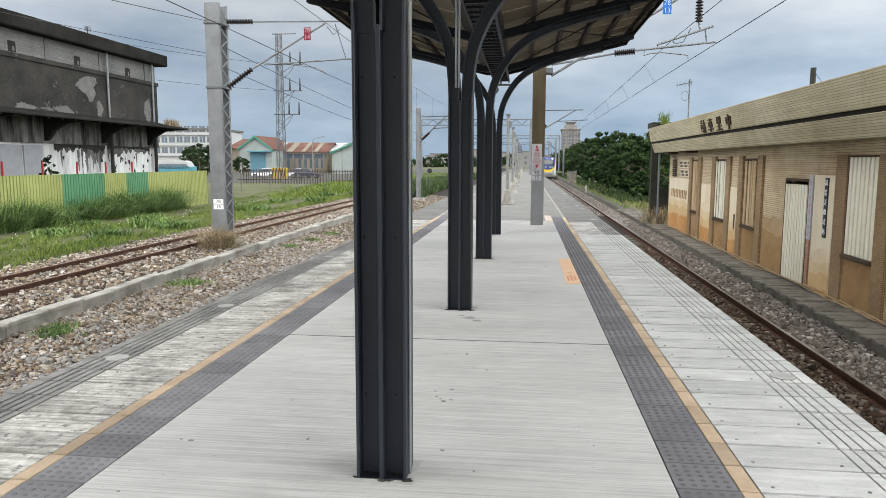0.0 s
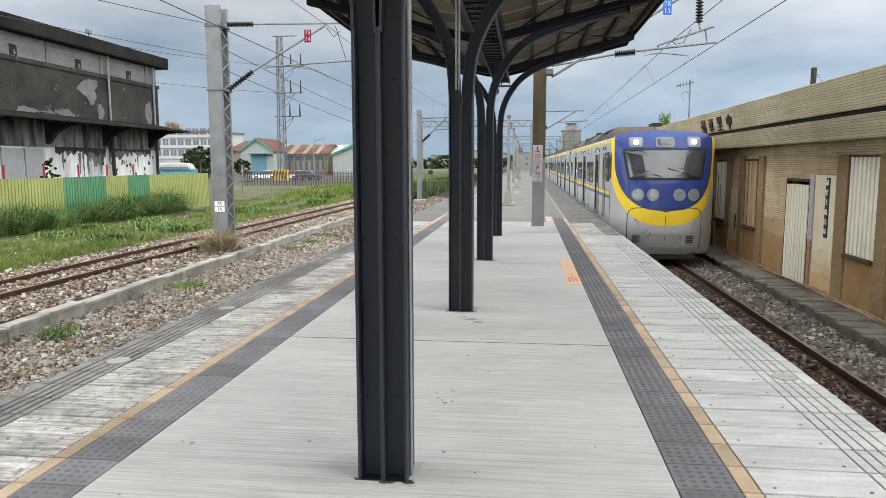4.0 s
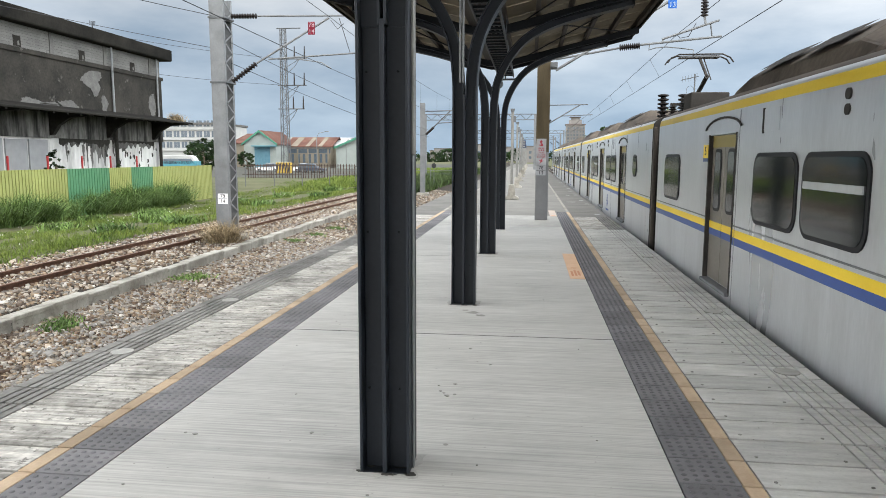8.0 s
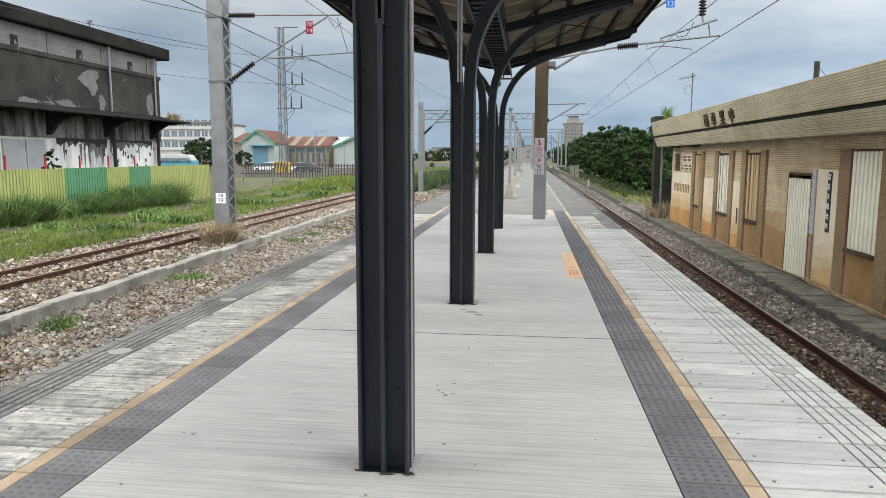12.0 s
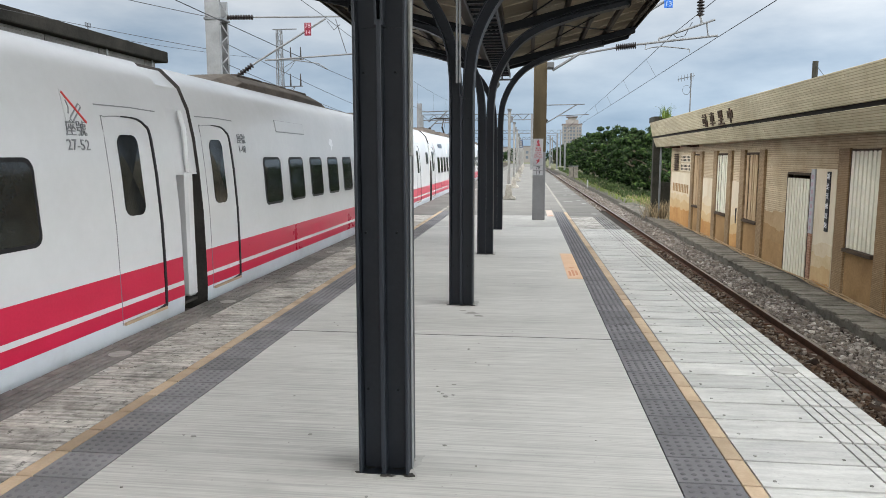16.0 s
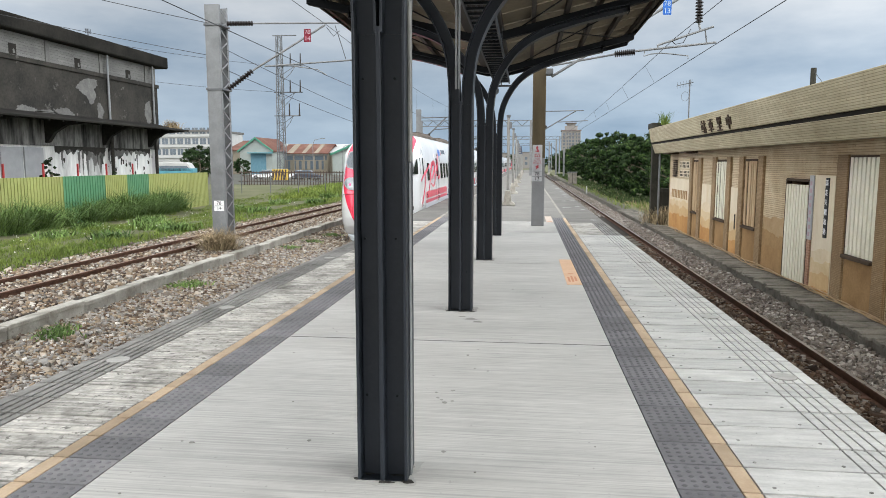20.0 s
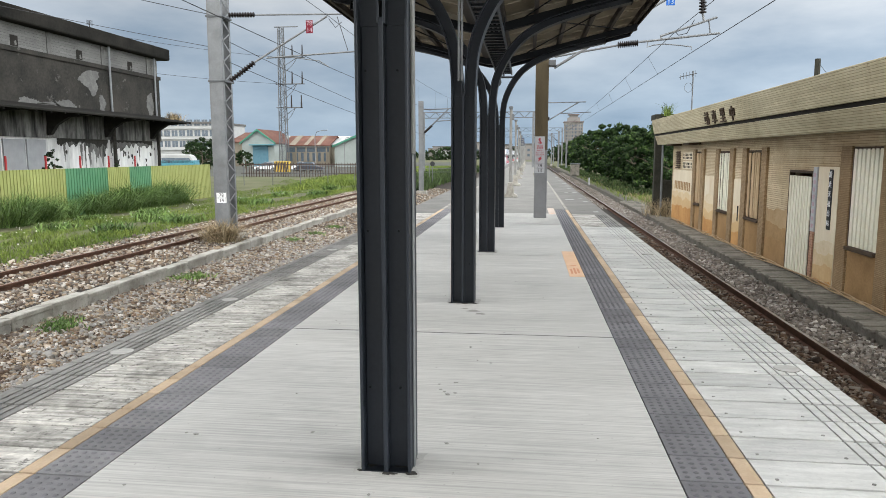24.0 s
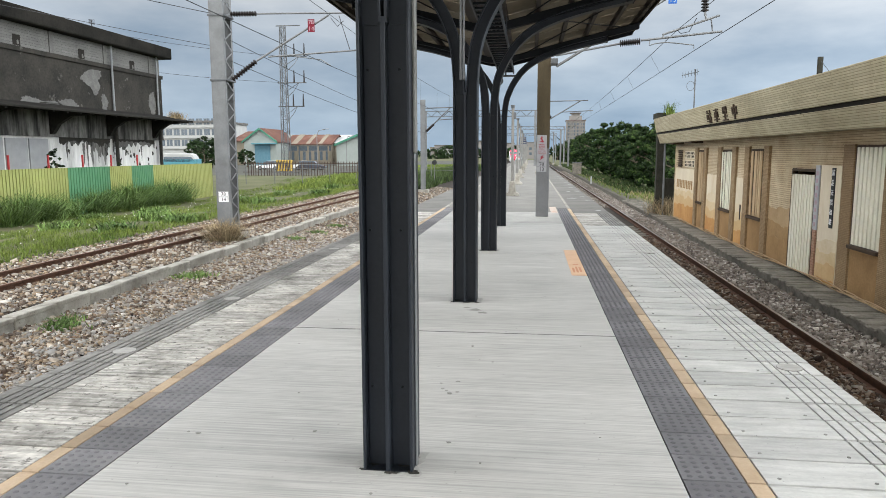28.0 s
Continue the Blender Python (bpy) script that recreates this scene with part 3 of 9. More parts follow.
def sleepers(c, z, y0, y1, group):
    g = Geo()
    g.prism([(-1.05, -0.20), (1.05, -0.20), (1.03, 0), (-1.03, 0)], "y", -0.11, 0.11)
    me = g.mesh("sleeper", LEDGE, 0.01)
    clip = Geo()
    clip.box(-0.07, 0.07, -0.05, 0.05, 0, 0.035)
    clip_me = clip.mesh("rail_clip", RUST, 0.006)
    y = y0
    while y < y1:
        ob = tagged(part("sleeper", me, None), "grey concrete sleeper half buried in the ballast", "sleeper", group)
        ob.matrix_basis = pose(c, y, z - 0.15)
        for dx in (-0.66, -0.47, 0.47, 0.66):
            k = part("rail_clip", clip_me, None, ob)
            k.matrix_basis = pose(dx, 0, 0)
        y += 0.62


sleepers(TRACK_R, RAIL, 6.2, 30, "sleepers of the platform track")
sleepers(TRACK_2, RAIL_2, 9.2, 40, "sleepers of the siding")

WALKWAY = material("worn_walkway_concrete", (0.15, 0.146, 0.135), (0.225, 0.218, 0.202), rough=0.88, scale=0.9, fine=18, bump=0.2, dirt=(0.2, 0.19, 0.17), dirt_amount=0.5)
# ---- island platform ----
rows_end = 3.298 + PITCH * 53
g = Geo()
g.box(-EDGE + 0.03, EDGE - 0.03, -8, 175, -1.45, -0.095)
g.box(-1.56, 1.56, -8, 21.9, -0.095, -0.036, 1)
g.box(-EDGE + 0.02, EDGE - 0.02, -7.9, 21.9, -0.094, -0.03, 1)
platform = setting("platform", g, [KERB, GROOVE], "long concrete island platform between two tracks", "platform")
g = Geo()
g.box(-EDGE, EDGE, 22.0, 175, -0.09, -0.004)
for a, b in ((-EDGE, -1.99), (1.99, EDGE)):
    g.box(a, b, rows_end, 22.0, -0.09, -0.006)
part("old_paving", g, ASPHALT, platform, "older grey-brown platform paving")
g = Geo()
g.box(-1.56, 1.56, 20.6, 120, -0.003, 0.002)
part("walkway", g, WALKWAY, platform, "pale concrete walkway down the middle of the old platform")

# floor slabs with thin saw-cut joints
joints = [-7.5, -1.9, 1.2, 6.555, 11.9, 17.3, 21.95]
for y0, y1 in zip(joints[:-1], joints[1:]):
    g = Geo()
    g.box(-1.548, 1.548, y0 + 0.014, y1 - 0.014, -0.035, 0.0)
    part("slab", g, CONCRETE if y0 < 17 else WORN_CONCRETE, platform, bevel=0.003)
    part("joint_seal", Geo().box(-1.548, 1.548, y1 - 0.016, y1 + 0.016, -0.034, -0.004), GROOVE, platform, "dark sealed floor joint")


STUD = material("worn_dark_stud", (0.088, 0.086, 0.09), (0.128, 0.125, 0.13), rough=0.6, scale=6, fine=60, bump=0.1)


def tile_meshes():
    """A tactile tile with rows of round studs, and the plain bands beside it."""
    g = Geo()
    h = PITCH / 2 - 0.008
    g.box(-0.158, 0.158, -h, h, -0.02, 0.0)
    for i in range(5):
        for j in range(5):
            x, y = (i - 2) * 0.058, (j - 2) * 0.058
            ring = [(math.cos(a), math.sin(a)) for a in [k * math.pi / 3 for k in range(6)]]
            g.loft([[(x + 0.017 * c, y + 0.017 * s, 0.0) for c, s in ring], [(x + 0.010 * c, y + 0.010 * s, 0.005) for c, s in ring]], 1)
    dots = g.mesh("tactile_tile", [GREY_TILE, STUD]), g.mesh("worn_tactile_tile", [GREY_TILE_WORN, GREY_TILE])
    band = Geo().box(-0.047, 0.047, -h, h, -0.02, 0.001).mesh("edge_tile", OCHRE_TILE, 0.002)
    return dots, band


dots, band = tile_meshes()
FIRST = 3.298          # a tile joint
rows = [FIRST + PITCH * (k + 0.5) for k in range(-33, 58)]


def plank_mesh(old, slots):
    """A cast edge plank; its outer part is cut by grooves that run with the track."""
    g = Geo()
    w0, w1, h = 1.985, EDGE, PITCH / 2 - 0.011
    cuts = [w0] + slots + [w1]
    if not slots:
        g.box(w0, w1, -h, h, -0.09, 0)
    else:
        for a, b in zip(cuts[:-1], cuts[1:]):
            e = 0.010 if old else 0.007
            g.box(a + (e if a in slots else 0), b - (e if b in slots else 0), -h, h, -0.09, 0.0, 2 if a in slots and old else 0)
        g.box(w0, w1 - 0.002, -h, h, -0.09, -0.016, 1)
    ring = [(math.cos(a), math.sin(a)) for a in [k * math.pi / 3 for k in range(6)]]
    for x in (() if old else (2.06, 2.54)):
        g.loft([[(x + 0.011 * c, -0.09 + 0.011 * s, z) for c, s in ring] for z in (-0.01, 0.0035)], 2)
    return g.mesh("edge_plank", [PLANK_OLD if old else PLANK, GROOVE, GRIMY_EDGE])


GROOVES = [2.63, 2.70, 2.77, 2.84, 2.91]
for side in (1, -1):
    strip = tagged(new("tactile_strip"), "grey studded tactile tiles with an ochre edge band", "tactile paving", "", "structure")
    deck = tagged(new("platform_edge"), "pale ribbed concrete edge planks" if side > 0 else "stained grey concrete edge planks with long grooves", "platform edge", "", "structure")
    part("joint_bed", Geo().box(min(side * 1.556, side * 2.615), max(side * 1.556, side * 2.615), rows[0] - PITCH / 2, 20.4, -0.028, -0.0195), GROOVE, deck)
    pm, far = plank_mesh(side < 0, GROOVES), plank_mesh(True, GROOVES)
    for y in rows:
        part("tactile_tile", dots[0 if side > 0 else 1], None, strip).matrix_basis = pose(side * 1.714, y, 0.0)
        part("edge_tile", band, None, strip).matrix_basis = pose(side * 1.927, y, 0.0)
        if y < 20.4:
            part("edge_plank", pm if y < 17.0 else far, None, deck).matrix_basis = pose(0.001 * math.sin(y * 7.3), y, -0.002 + 0.001 * math.sin(y * 11.7), 0, 0, (0 if side > 0 else 180) + 0.04 * math.sin(y * 9.1))
    g = Geo()
    y = rows[-1] + PITCH / 2
    g.box(side * 1.56, side * 1.875, y, 110, -0.01, 0.006)
    part("worn_tile_band", g, WALKWAY, strip, "worn grey band on the old platform")
    g = Geo()
    g.box(side * 1.88, side * 1.97, y, 110, -0.01, 0.006)
    part("pale_edge_band", g, KERB, strip, "faded pale line on the old platform")

# round inspection lids in the edge planks
lid = Geo()
ring = [(math.cos(a), math.sin(a)) for a in [k * math.pi / 12 for k in range(24)]]
lid.loft([[(0.095 * c, 0.095 * s, -0.02) for c, s in ring], [(0.095 * c, 0.095 * s, 0.001) for c, s in ring], [(0.092 * c, 0.092 * s, 0.003) for c, s in ring]])
lid_me = lid.mesh("inspection_lid", [WORN_CONCRETE])
rim = Geo()
rim.loft([[(0.102 * c, 0.102 * s, -0.02) for c, s in ring], [(0.0975 * c, 0.0975 * s, 0.001) for c, s in ring]])
rim_me = rim.mesh("rim", [GRIMY_EDGE])
for x, y in ((2.81, 5.73), (2.79, 7.95), (2.79, 12.3), (-2.75, 5.57), (-2.75, 7.81), (-2.75, 12.2), (-2.75, 16.6)):
    ob = tagged(part("inspection_lid", lid_me, None), "round pale concrete lid set into the platform edge", "manhole lid", "inspection lids")
    ob.matrix_basis = pose(x, y, 0.001)
    part("rim", rim_me, None, ob)

FADED_PAINT = material("faded_white_paint", (0.26, 0.258, 0.25), (0.40, 0.397, 0.385), rough=0.85, scale=6, fine=30)
# small marks across the old paving on the right
for x, y, w in ((2.36, 26.95, 0.22), (2.78, 21.2, 0.10), (2.84, 25.9, 0.10), (2.78, 27.9, 0.10), (2.86, 32.0, 0.14), (2.45, 31.8, 0.10), (2.78, 35.6, 0.13), (2.86, 38.6, 0.12), (2.86, 41.9, 0.14), (2.84, 47.3, 0.15), (2.84, 53.0, 0.15)):
    part("paint_mark", Geo().box(x - w, x + w * 0.5, y, y + 0.16 + 0.004 * y, -0.004, 0.002), FADED_PAINT, platform, "worn white dash")


INK_FADED = material("faded_orange_print", (0.52, 0.22, 0.12), (0.60, 0.30, 0.18), rough=0.75, scale=6)


def floor_sheet(x0, x1, y0, y1, mats, label, bars):
    g = Geo()
    g.box(x0, x1, y0, y1, 0.0, 0.004)
    ob = tagged(part("floor_sticker", g, mats), label, "floor sticker", "floor stickers")
    for a, b, c, d in bars:
        k = Geo()
        k.box(a, b, c, d, 0.004, 0.006)
        part("printed_bar", k, INK_FADED, ob)
    return ob


floor_sheet(1.335, 1.545, 9.85, 12.45, ORANGE_PLATE, "orange queue marker sheet stuck on the platform floor", [(1.37, 1.40, 10.1, 10.5), (1.42, 1.45, 10.1, 10.6), (1.47, 1.50, 10.15, 10.55), (1.40, 1.48, 10.8, 10.85)])
floor_sheet(1.34, 1.54, 20.3, 22.6, WHITE_PLATE, "faded pinkish marker sheet on the platform floor", [(1.38, 1.50, 20.6, 20.7)])

# ---- low retaining kerb on the left, in blocks ----
kerb = tagged(new("retaining_kerb"), "low weathered concrete block kerb that holds the siding ballast", "kerb", "", "structure")
kb = Geo()
kb.box(-0.11, 0.11, -0.488, 0.488, -0.62, 0.0)
kb.box(-0.13, 0.125, -0.484, 0.484, -0.075, 0.003)
kb_me = kb.mesh("kerb_block", KERB, 0.012)
g = Geo()
g.add([(-7.50 - 0.012 * (y - 12) + dx, y, z) for y in (0.8, 122) for dx, z in ((-0.09, -1.45), (0.085, -1.45), (0.085, -0.90), (-0.09, -0.90))], [(0, 1, 5, 4), (1, 2, 6, 5), (2, 3, 7, 6), (3, 0, 4, 7), (0, 3, 2, 1), (4, 5, 6, 7)])
part("joint_core", g, GROOVE, kerb)
for k in range(120):
    y = 1.5 + k
    part("kerb_block", kb_me, None, kerb).matrix_basis = pose(-7.50 - 0.012 * (y - 12), y, -0.86 + 0.02 * math.sin(k * 2.1), 0, 1.2 * math.sin(k * 1.3), 0.69 + 0.7 * math.sin(k * 1.7))

# ---- old ledge on the right, below the station house ----
ledge = tagged(new("track_ledge"), "dark weathered concrete ledge at the foot of the station house", "ledge", "", "structure")
g = Geo()
g.box(6.32, 7.4, -20, 44, -1.5, -1.14)
part("ledge_core", g, LEDGE, ledge)
for k in range(280):
    y = 3.6 + k * 0.14
    g = Geo()
    w = 0.03 * math.sin(k * 1.9) + 0.025 * math.sin(k * 5.3)
    g.box(6.24 + 0.9 * w, 6.98 - 0.12 * abs(math.sin(k * 3.3)) ** 4, y + 0.008, y + 0.132, -1.14, -1.085 + 0.35 * w)
    part("ledge_stone", g, LEDGE, ledge, bevel=0.008)
g = Geo()
g.prism([(6.35, -1.5), (7.3, -1.5), (7.3, -1.13), (6.55, -1.13)], "y", 42, 160)
part("rough_bank", g, MOSS_BANK, ledge, "rough stony bank along the track")


# ---- platform canopy ----
# the first two columns stand unseen behind the camera, added under the lengthened roof
COL_Y = [-5.1, -0.72, 3.65, 8.02, 12.33, 16.58]
COL_X = [0.0, 0.0, 0.0, 0.008, 0.028, 0.045]


def canopy_column(y):
    """A cruciform steel column whose two halves bend outwards into curved arms."""
    ob = thing("canopy_column", "charcoal painted steel platform column that splits into curved arms", "column", "canopy columns")
    ob.matrix_basis = pose(COL_X[COL_Y.index(y)], y, 0)
    g = Geo()
    # two channels back to back: flanges at the outer sides, a middle rib facing along the platform
    g.box(-0.135, -0.119, -0.12, 0.12, 0.0, 2.36)
    g.box(0.119, 0.135, -0.12, 0.12, 0.0, 2.36)
    g.box(-0.119, 0.119, -0.04, 0.04, 0.0, 2.38)
    part("shaft", g, STEEL, ob, bevel=0.004)
    for sy in (-1, 1):
        g = Geo()
        g.box(-0.012, 0.012, min(sy * 0.04, sy * 0.12), max(sy * 0.04, sy * 0.12), 0.0, 2.37)
        part("middle_rib", g, STEEL, ob, bevel=0.003)
    g = Geo()
    g.box(-0.134, 0.134, -0.119, 0.119, 0.0, 0.005)
    part("base_plate", g, STEEL, ob)
    for x in (-0.095, 0.07):
        for z in (0.45, 1.30, 2.12):
            g = Geo()
            g.tube([(x, -0.04, z), (x, -0.05, z)], 0.007, 6)
            part("bolt", g, STEEL_DARK, ob)
    for side in (1, -1):
        way = smooth_path([(0.071, 2.34), (0.074, 2.48), (0.086, 2.66), (0.112, 2.86), (0.165, 3.04), (0.245, 3.22), (0.355, 3.40), (0.515, 3.59), (0.75, 3.765), (1.09, 3.92), (1.58, 4.065), (2.08, 4.175), (2.36, 4.235)], 3)
        g = Geo()
        g.sweep([(side * x, 0, z) for x, z in way], [(-0.045, -0.052), (0.045, -0.052), (0.045, 0.052), (-0.045, 0.052)])
        part("curved_arm", g, STEEL, ob)
        for b0, b1 in ((0.050, 0.063), (-0.063, -0.050)):
            g = Geo()
            g.sweep([(side * x, 0, z) for x, z in way], [(-0.118, b0), (0.118, b0), (0.118, b1), (-0.118, b1)])
            part("arm_flange", g, STEEL, ob, bevel=0.002)
        part("end_plate", Geo().box(min(side * 2.355, side * 2.37), max(side * 2.355, side * 2.37), -0.118, 0.118, 4.16, 4.31), STEEL_DARK, ob)
    return ob


for y in COL_Y:
    canopy_column(y)

canopy = thing("canopy", "butterfly platform canopy with beige sheet underside and dark rafters", "canopy")
ROOF_C, ROOF_E, ROOF_X = 3.86, 4.552, 3.12
# roof over and behind the camera is unseen, added to darken the near floor
Y0, Y1 = -6.77, 18.0


def roof_z(x):
    return ROOF_C + (ROOF_E - ROOF_C) * (abs(x) - 0.25) / (ROOF_X - 0.25) if abs(x) > 0.25 else ROOF_C


for side in (1, -1):
    y = Y0
    while y < Y1 - 0.01:
        y2 = min(y + 0.93, Y1)
        g = Geo()
        # trapezoid ribs of the sheet run down the slope
        for a, b, lift in ((y, y + 0.62, 0.0), (y + 0.62, y + 0.68, 0.045), (y + 0.68, y2, 0.0)):
            x0, x1 = 0.25, ROOF_X
            g.prism([(side * x0, roof_z(x0) + 0.16 + lift), (side * x1, roof_z(x1) + 0.16 + lift), (side * x1, roof_z(x1) + 0.175 + lift), (side * x0, roof_z(x0) + 0.175 + lift)], "y", a, b)
        part("roof_sheet", g, ROOF_UNDER, canopy)
        y += 0.93
    for x in (0.29, 0.83, 1.38, 1.93, 2.47, 3.02):
        g = Geo()
        z = roof_z(x)
        g.box(side * x - 0.035, side * x + 0.035, Y0, Y1, z + 0.03, z + 0.16)
        part("purlin", g, PURLIN, canopy, bevel=0.004)
    g = Geo()
    z = roof_z(ROOF_X)
    g.prism([(side * (ROOF_X + 0.0), z + 0.02), (side * (ROOF_X + 0.03), z + 0.02), (side * (ROOF_X + 0.03), z + 0.24), (side * ROOF_X, z + 0.24)], "y", Y0, Y1)
    part("fascia", g, PURLIN, canopy, "brown edge trim")
    for y in COL_Y:
        g = Geo()
        g.prism([(side * 0.02, roof_z(0.02) - 0.11), (side * 0.25, roof_z(0.25) - 0.11), (side * 3.09, roof_z(3.09) - 0.11), (side * 3.09, roof_z(3.09) + 0.03), (side * 0.25, roof_z(0.25) + 0.03), (side * 0.02, roof_z(0.02) + 0.03)], "y", y - 0.07, y + 0.07)
        part("rafter", g, STEEL_DARK, canopy, bevel=0.006)
    g = Geo()
    g.prism([(side * 0.05, roof_z(0.05) - 0.03), (side * 0.25, roof_z(0.25) - 0.03), (side * 3.12, roof_z(3.12) - 0.04), (side * 3.12, roof_z(3.12) + 0.12), (side * 0.05, roof_z(0.05) + 0.12)], "y", Y1 - 0.22, Y1 - 0.10)
    part("end_rafter", g, STEEL_DARK, canopy, bevel=0.006)
    # slim bracing rods under the sheets
    for a, b in zip(COL_Y[:-1], COL_Y[1:]):
        g = Geo()
        g.tube([(side * 0.6, a, roof_z(0.6) + 0.03), (side * 2.7, b, roof_z(2.7) + 0.03)], 0.012, 6)
        part("brace_rod", g, STEEL_DARK, canopy)
        g = Geo()
        g.tube([(side * 2.7, a, roof_z(2.7) + 0.02), (side * 0.6, b, roof_z(0.6) + 0.02)], 0.012, 6)
        part("brace_rod", g, STEEL_DARK, canopy)
g = Geo()
g.prism([(-0.28, ROOF_C + 0.02), (0.28, ROOF_C + 0.02), (0.28, ROOF_C + 0.16), (0.26, ROOF_C + 0.16), (0.26, ROOF_C + 0.04), (-0.26, ROOF_C + 0.04), (-0.26, ROOF_C + 0.16), (-0.28, ROOF_C + 0.16)], "y", Y0, Y1)
part("valley_gutter", g, PURLIN, canopy)

# ladder tray for cables, hung under the valley
tray = thing("cable_tray", "dark steel ladder cable tray hung under the canopy valley", "cable tray")
for x in (-0.02, 0.32):
    g = Geo()
    g.box(x - 0.012, x + 0.012, 1.8, 16.8, 3.52, 3.61)
    part("side_rail", g, STEEL, tray)
rung = Geo().box(-0.02, 0.32, -0.02, 0.02, 3.535, 3.565).mesh("rung", STEEL)
for k in range(50):
    part("rung", rung, None, tray).matrix_basis = pose(0, 1.9 + k * 0.3, 0)
for k in range(4):
    g = Geo()
    g.tube([(0.04 + 0.07 * k, 1.8 + j * 1.86, 3.585 + 0.012 * math.sin(j * 2 + k)) for j in range(9)], 0.014, 6)
    part("cable", g, WIRE, tray)
for k in range(5):
    for x in (-0.03, 0.33):
        g = Geo()
        g.tube([(x, 2.5 + 3 * k, 3.52), (x, 2.5 + 3 * k, 3.84)], 0.008, 6)
        part("hanger", g, STEEL, tray)

conduits = thing("riser_conduits", "pale vertical conduits on the second canopy column", "conduit")
for dx in (-0.045, -0.012):
    g = Geo()
    g.tube([(COL_X[3] + dx, 7.86, 2.5), (COL_X[3] + dx, 7.86, 4.0)], 0.013, 8)
    part("conduit", g, GALV, conduits, smooth=True)
pipe = thing("cable_duct", "slim pale grey duct fixed to a canopy column", "cable duct")
g = Geo()
g.box(0.1355, 0.152, 3.60, 3.66, 1.70, 3.9)
part("duct_cover", g, PIPE_WHITE, pipe, bevel=0.004)
g = Geo()
g.box(0.1355, 0.146, 3.61, 3.655, 0.0, 1.70)
part("lower_duct", g, GALV, pipe, bevel=0.004)

LUMP = Geo()
LUMP.loft([[(-7.95 + 0.30 * k * math.cos(a) * (1 + 0.2 * math.sin(3 * a)), 19.35 + 0.2 * k * math.sin(a), z) for a in np.linspace(0, 5.5, 8)] for k, z in ((1.0, -1.35), (1.05, -1.15), (0.85, -1.0), (0.45, -0.93))])
tagged(part("concrete_lump", LUMP, KERB, bevel=0.02), "broken lump of concrete beside the mast foot", "rubble")

speaker = thing("hanging_loudspeaker", "small grey horn loudspeaker hung below the canopy end", "loudspeaker")
g = Geo()
g.tube([(0.12, 17.2, 4.0), (0.12, 17.2, 3.52)], 0.018, 8)
part("stem", g, GALV_DARK, speaker)
g = Geo()
g.box(-0.06, 0.50, 17.17, 17.23, 3.50, 3.54)
part("cross_bar", g, GALV_DARK, speaker)
g = Geo()
g.tube([(-0.02, 17.2, 3.48), (-0.02, 17.05, 3.42), (-0.02, 16.9, 3.38)], [0.05, 0.06, 0.10], 12)
part("horn", g, GALV, speaker, smooth=True)

DAMP = material("damp_concrete", (0.24, 0.232, 0.212), (0.34, 0.33, 0.305), rough=0.7, scale=6, fine=40)
drain = thing("floor_puddle_stain", "dark damp stain on the concrete by a column", "stain", "", "structure")
for (cx, cy), r in (((0.16, 7.50), 0.075), ((0.25, 7.38), 0.06), ((0.06, 7.62), 0.04)):
    g = Geo()
    rr = np.random.default_rng(int(cx * 100))
    g.add([(cx + r * (1 + 0.4 * rr.uniform(-1, 1)) * math.cos(a), cy + 0.8 * r * (1 + 0.4 * rr.uniform(-1, 1)) * math.sin(a), 0.003 + r * 0.02) for a in np.linspace(0, 6.1, 14)], [tuple(range(14))])
    part("damp_patch", g, DAMP, drain)
# grime gathered round the column feet
GRIME = material("column_foot_grime", (0.025, 0.024, 0.021), (0.07, 0.067, 0.06), rough=0.95, scale=9, fine=60, bump=0.4)
FAINT = material("faint_foot_grime", (0.33, 0.322, 0.30), (0.46, 0.45, 0.42), rough=0.85, scale=9, fine=60, bump=0.2)
MIDDLE = material("trodden_foot_grime", (0.20, 0.195, 0.18), (0.32, 0.312, 0.29), rough=0.9, scale=9, fine=60, bump=0.3)
for y in COL_Y[2:5]:
    rr = np.random.default_rng(int(y * 10))
    cx = COL_X[COL_Y.index(y)]
    for w, d, z, mats in ((0.215, 0.185, 0.0012, FAINT), (0.165, 0.143, 0.0026, MIDDLE)):
        pts = []
        for t in np.linspace(0, 2 * math.pi, 60, endpoint=False):
            k = 1 / max(abs(math.cos(t)), abs(math.sin(t))) ** 0.8 * (1 + 0.16 * noise.noise((3 * math.cos(t), 3 * math.sin(t), y)) + 0.10 * rr.uniform(-1, 1))
            pts.append((cx + w * k * math.cos(t) * 0.86, y + d * k * math.sin(t) * 0.86))
        part("grime_patch", Geo().prism(pts, "z", 0.0002, z), mats, drain)
    for cx, cy, a, b in ((0.135, -0.12, 0.035, 0.022), (0.02, -0.135, 0.04, 0.012), (-0.09, -0.045, 0.03, 0.02), (-0.14, -0.11, 0.02, 0.012), (0.07, -0.05, 0.04, 0.015)):
        g = Geo()
        g.prism([(COL_X[COL_Y.index(y)] + cx + a * rr.uniform(0.5, 1.3) * math.cos(t), y + cy + b * rr.uniform(0.5, 1.3) * math.sin(t)) for t in np.linspace(0, 5.9, 13)], "z", 0.0005, 0.006)
        part("grime_patch", g, GRIME, drain)
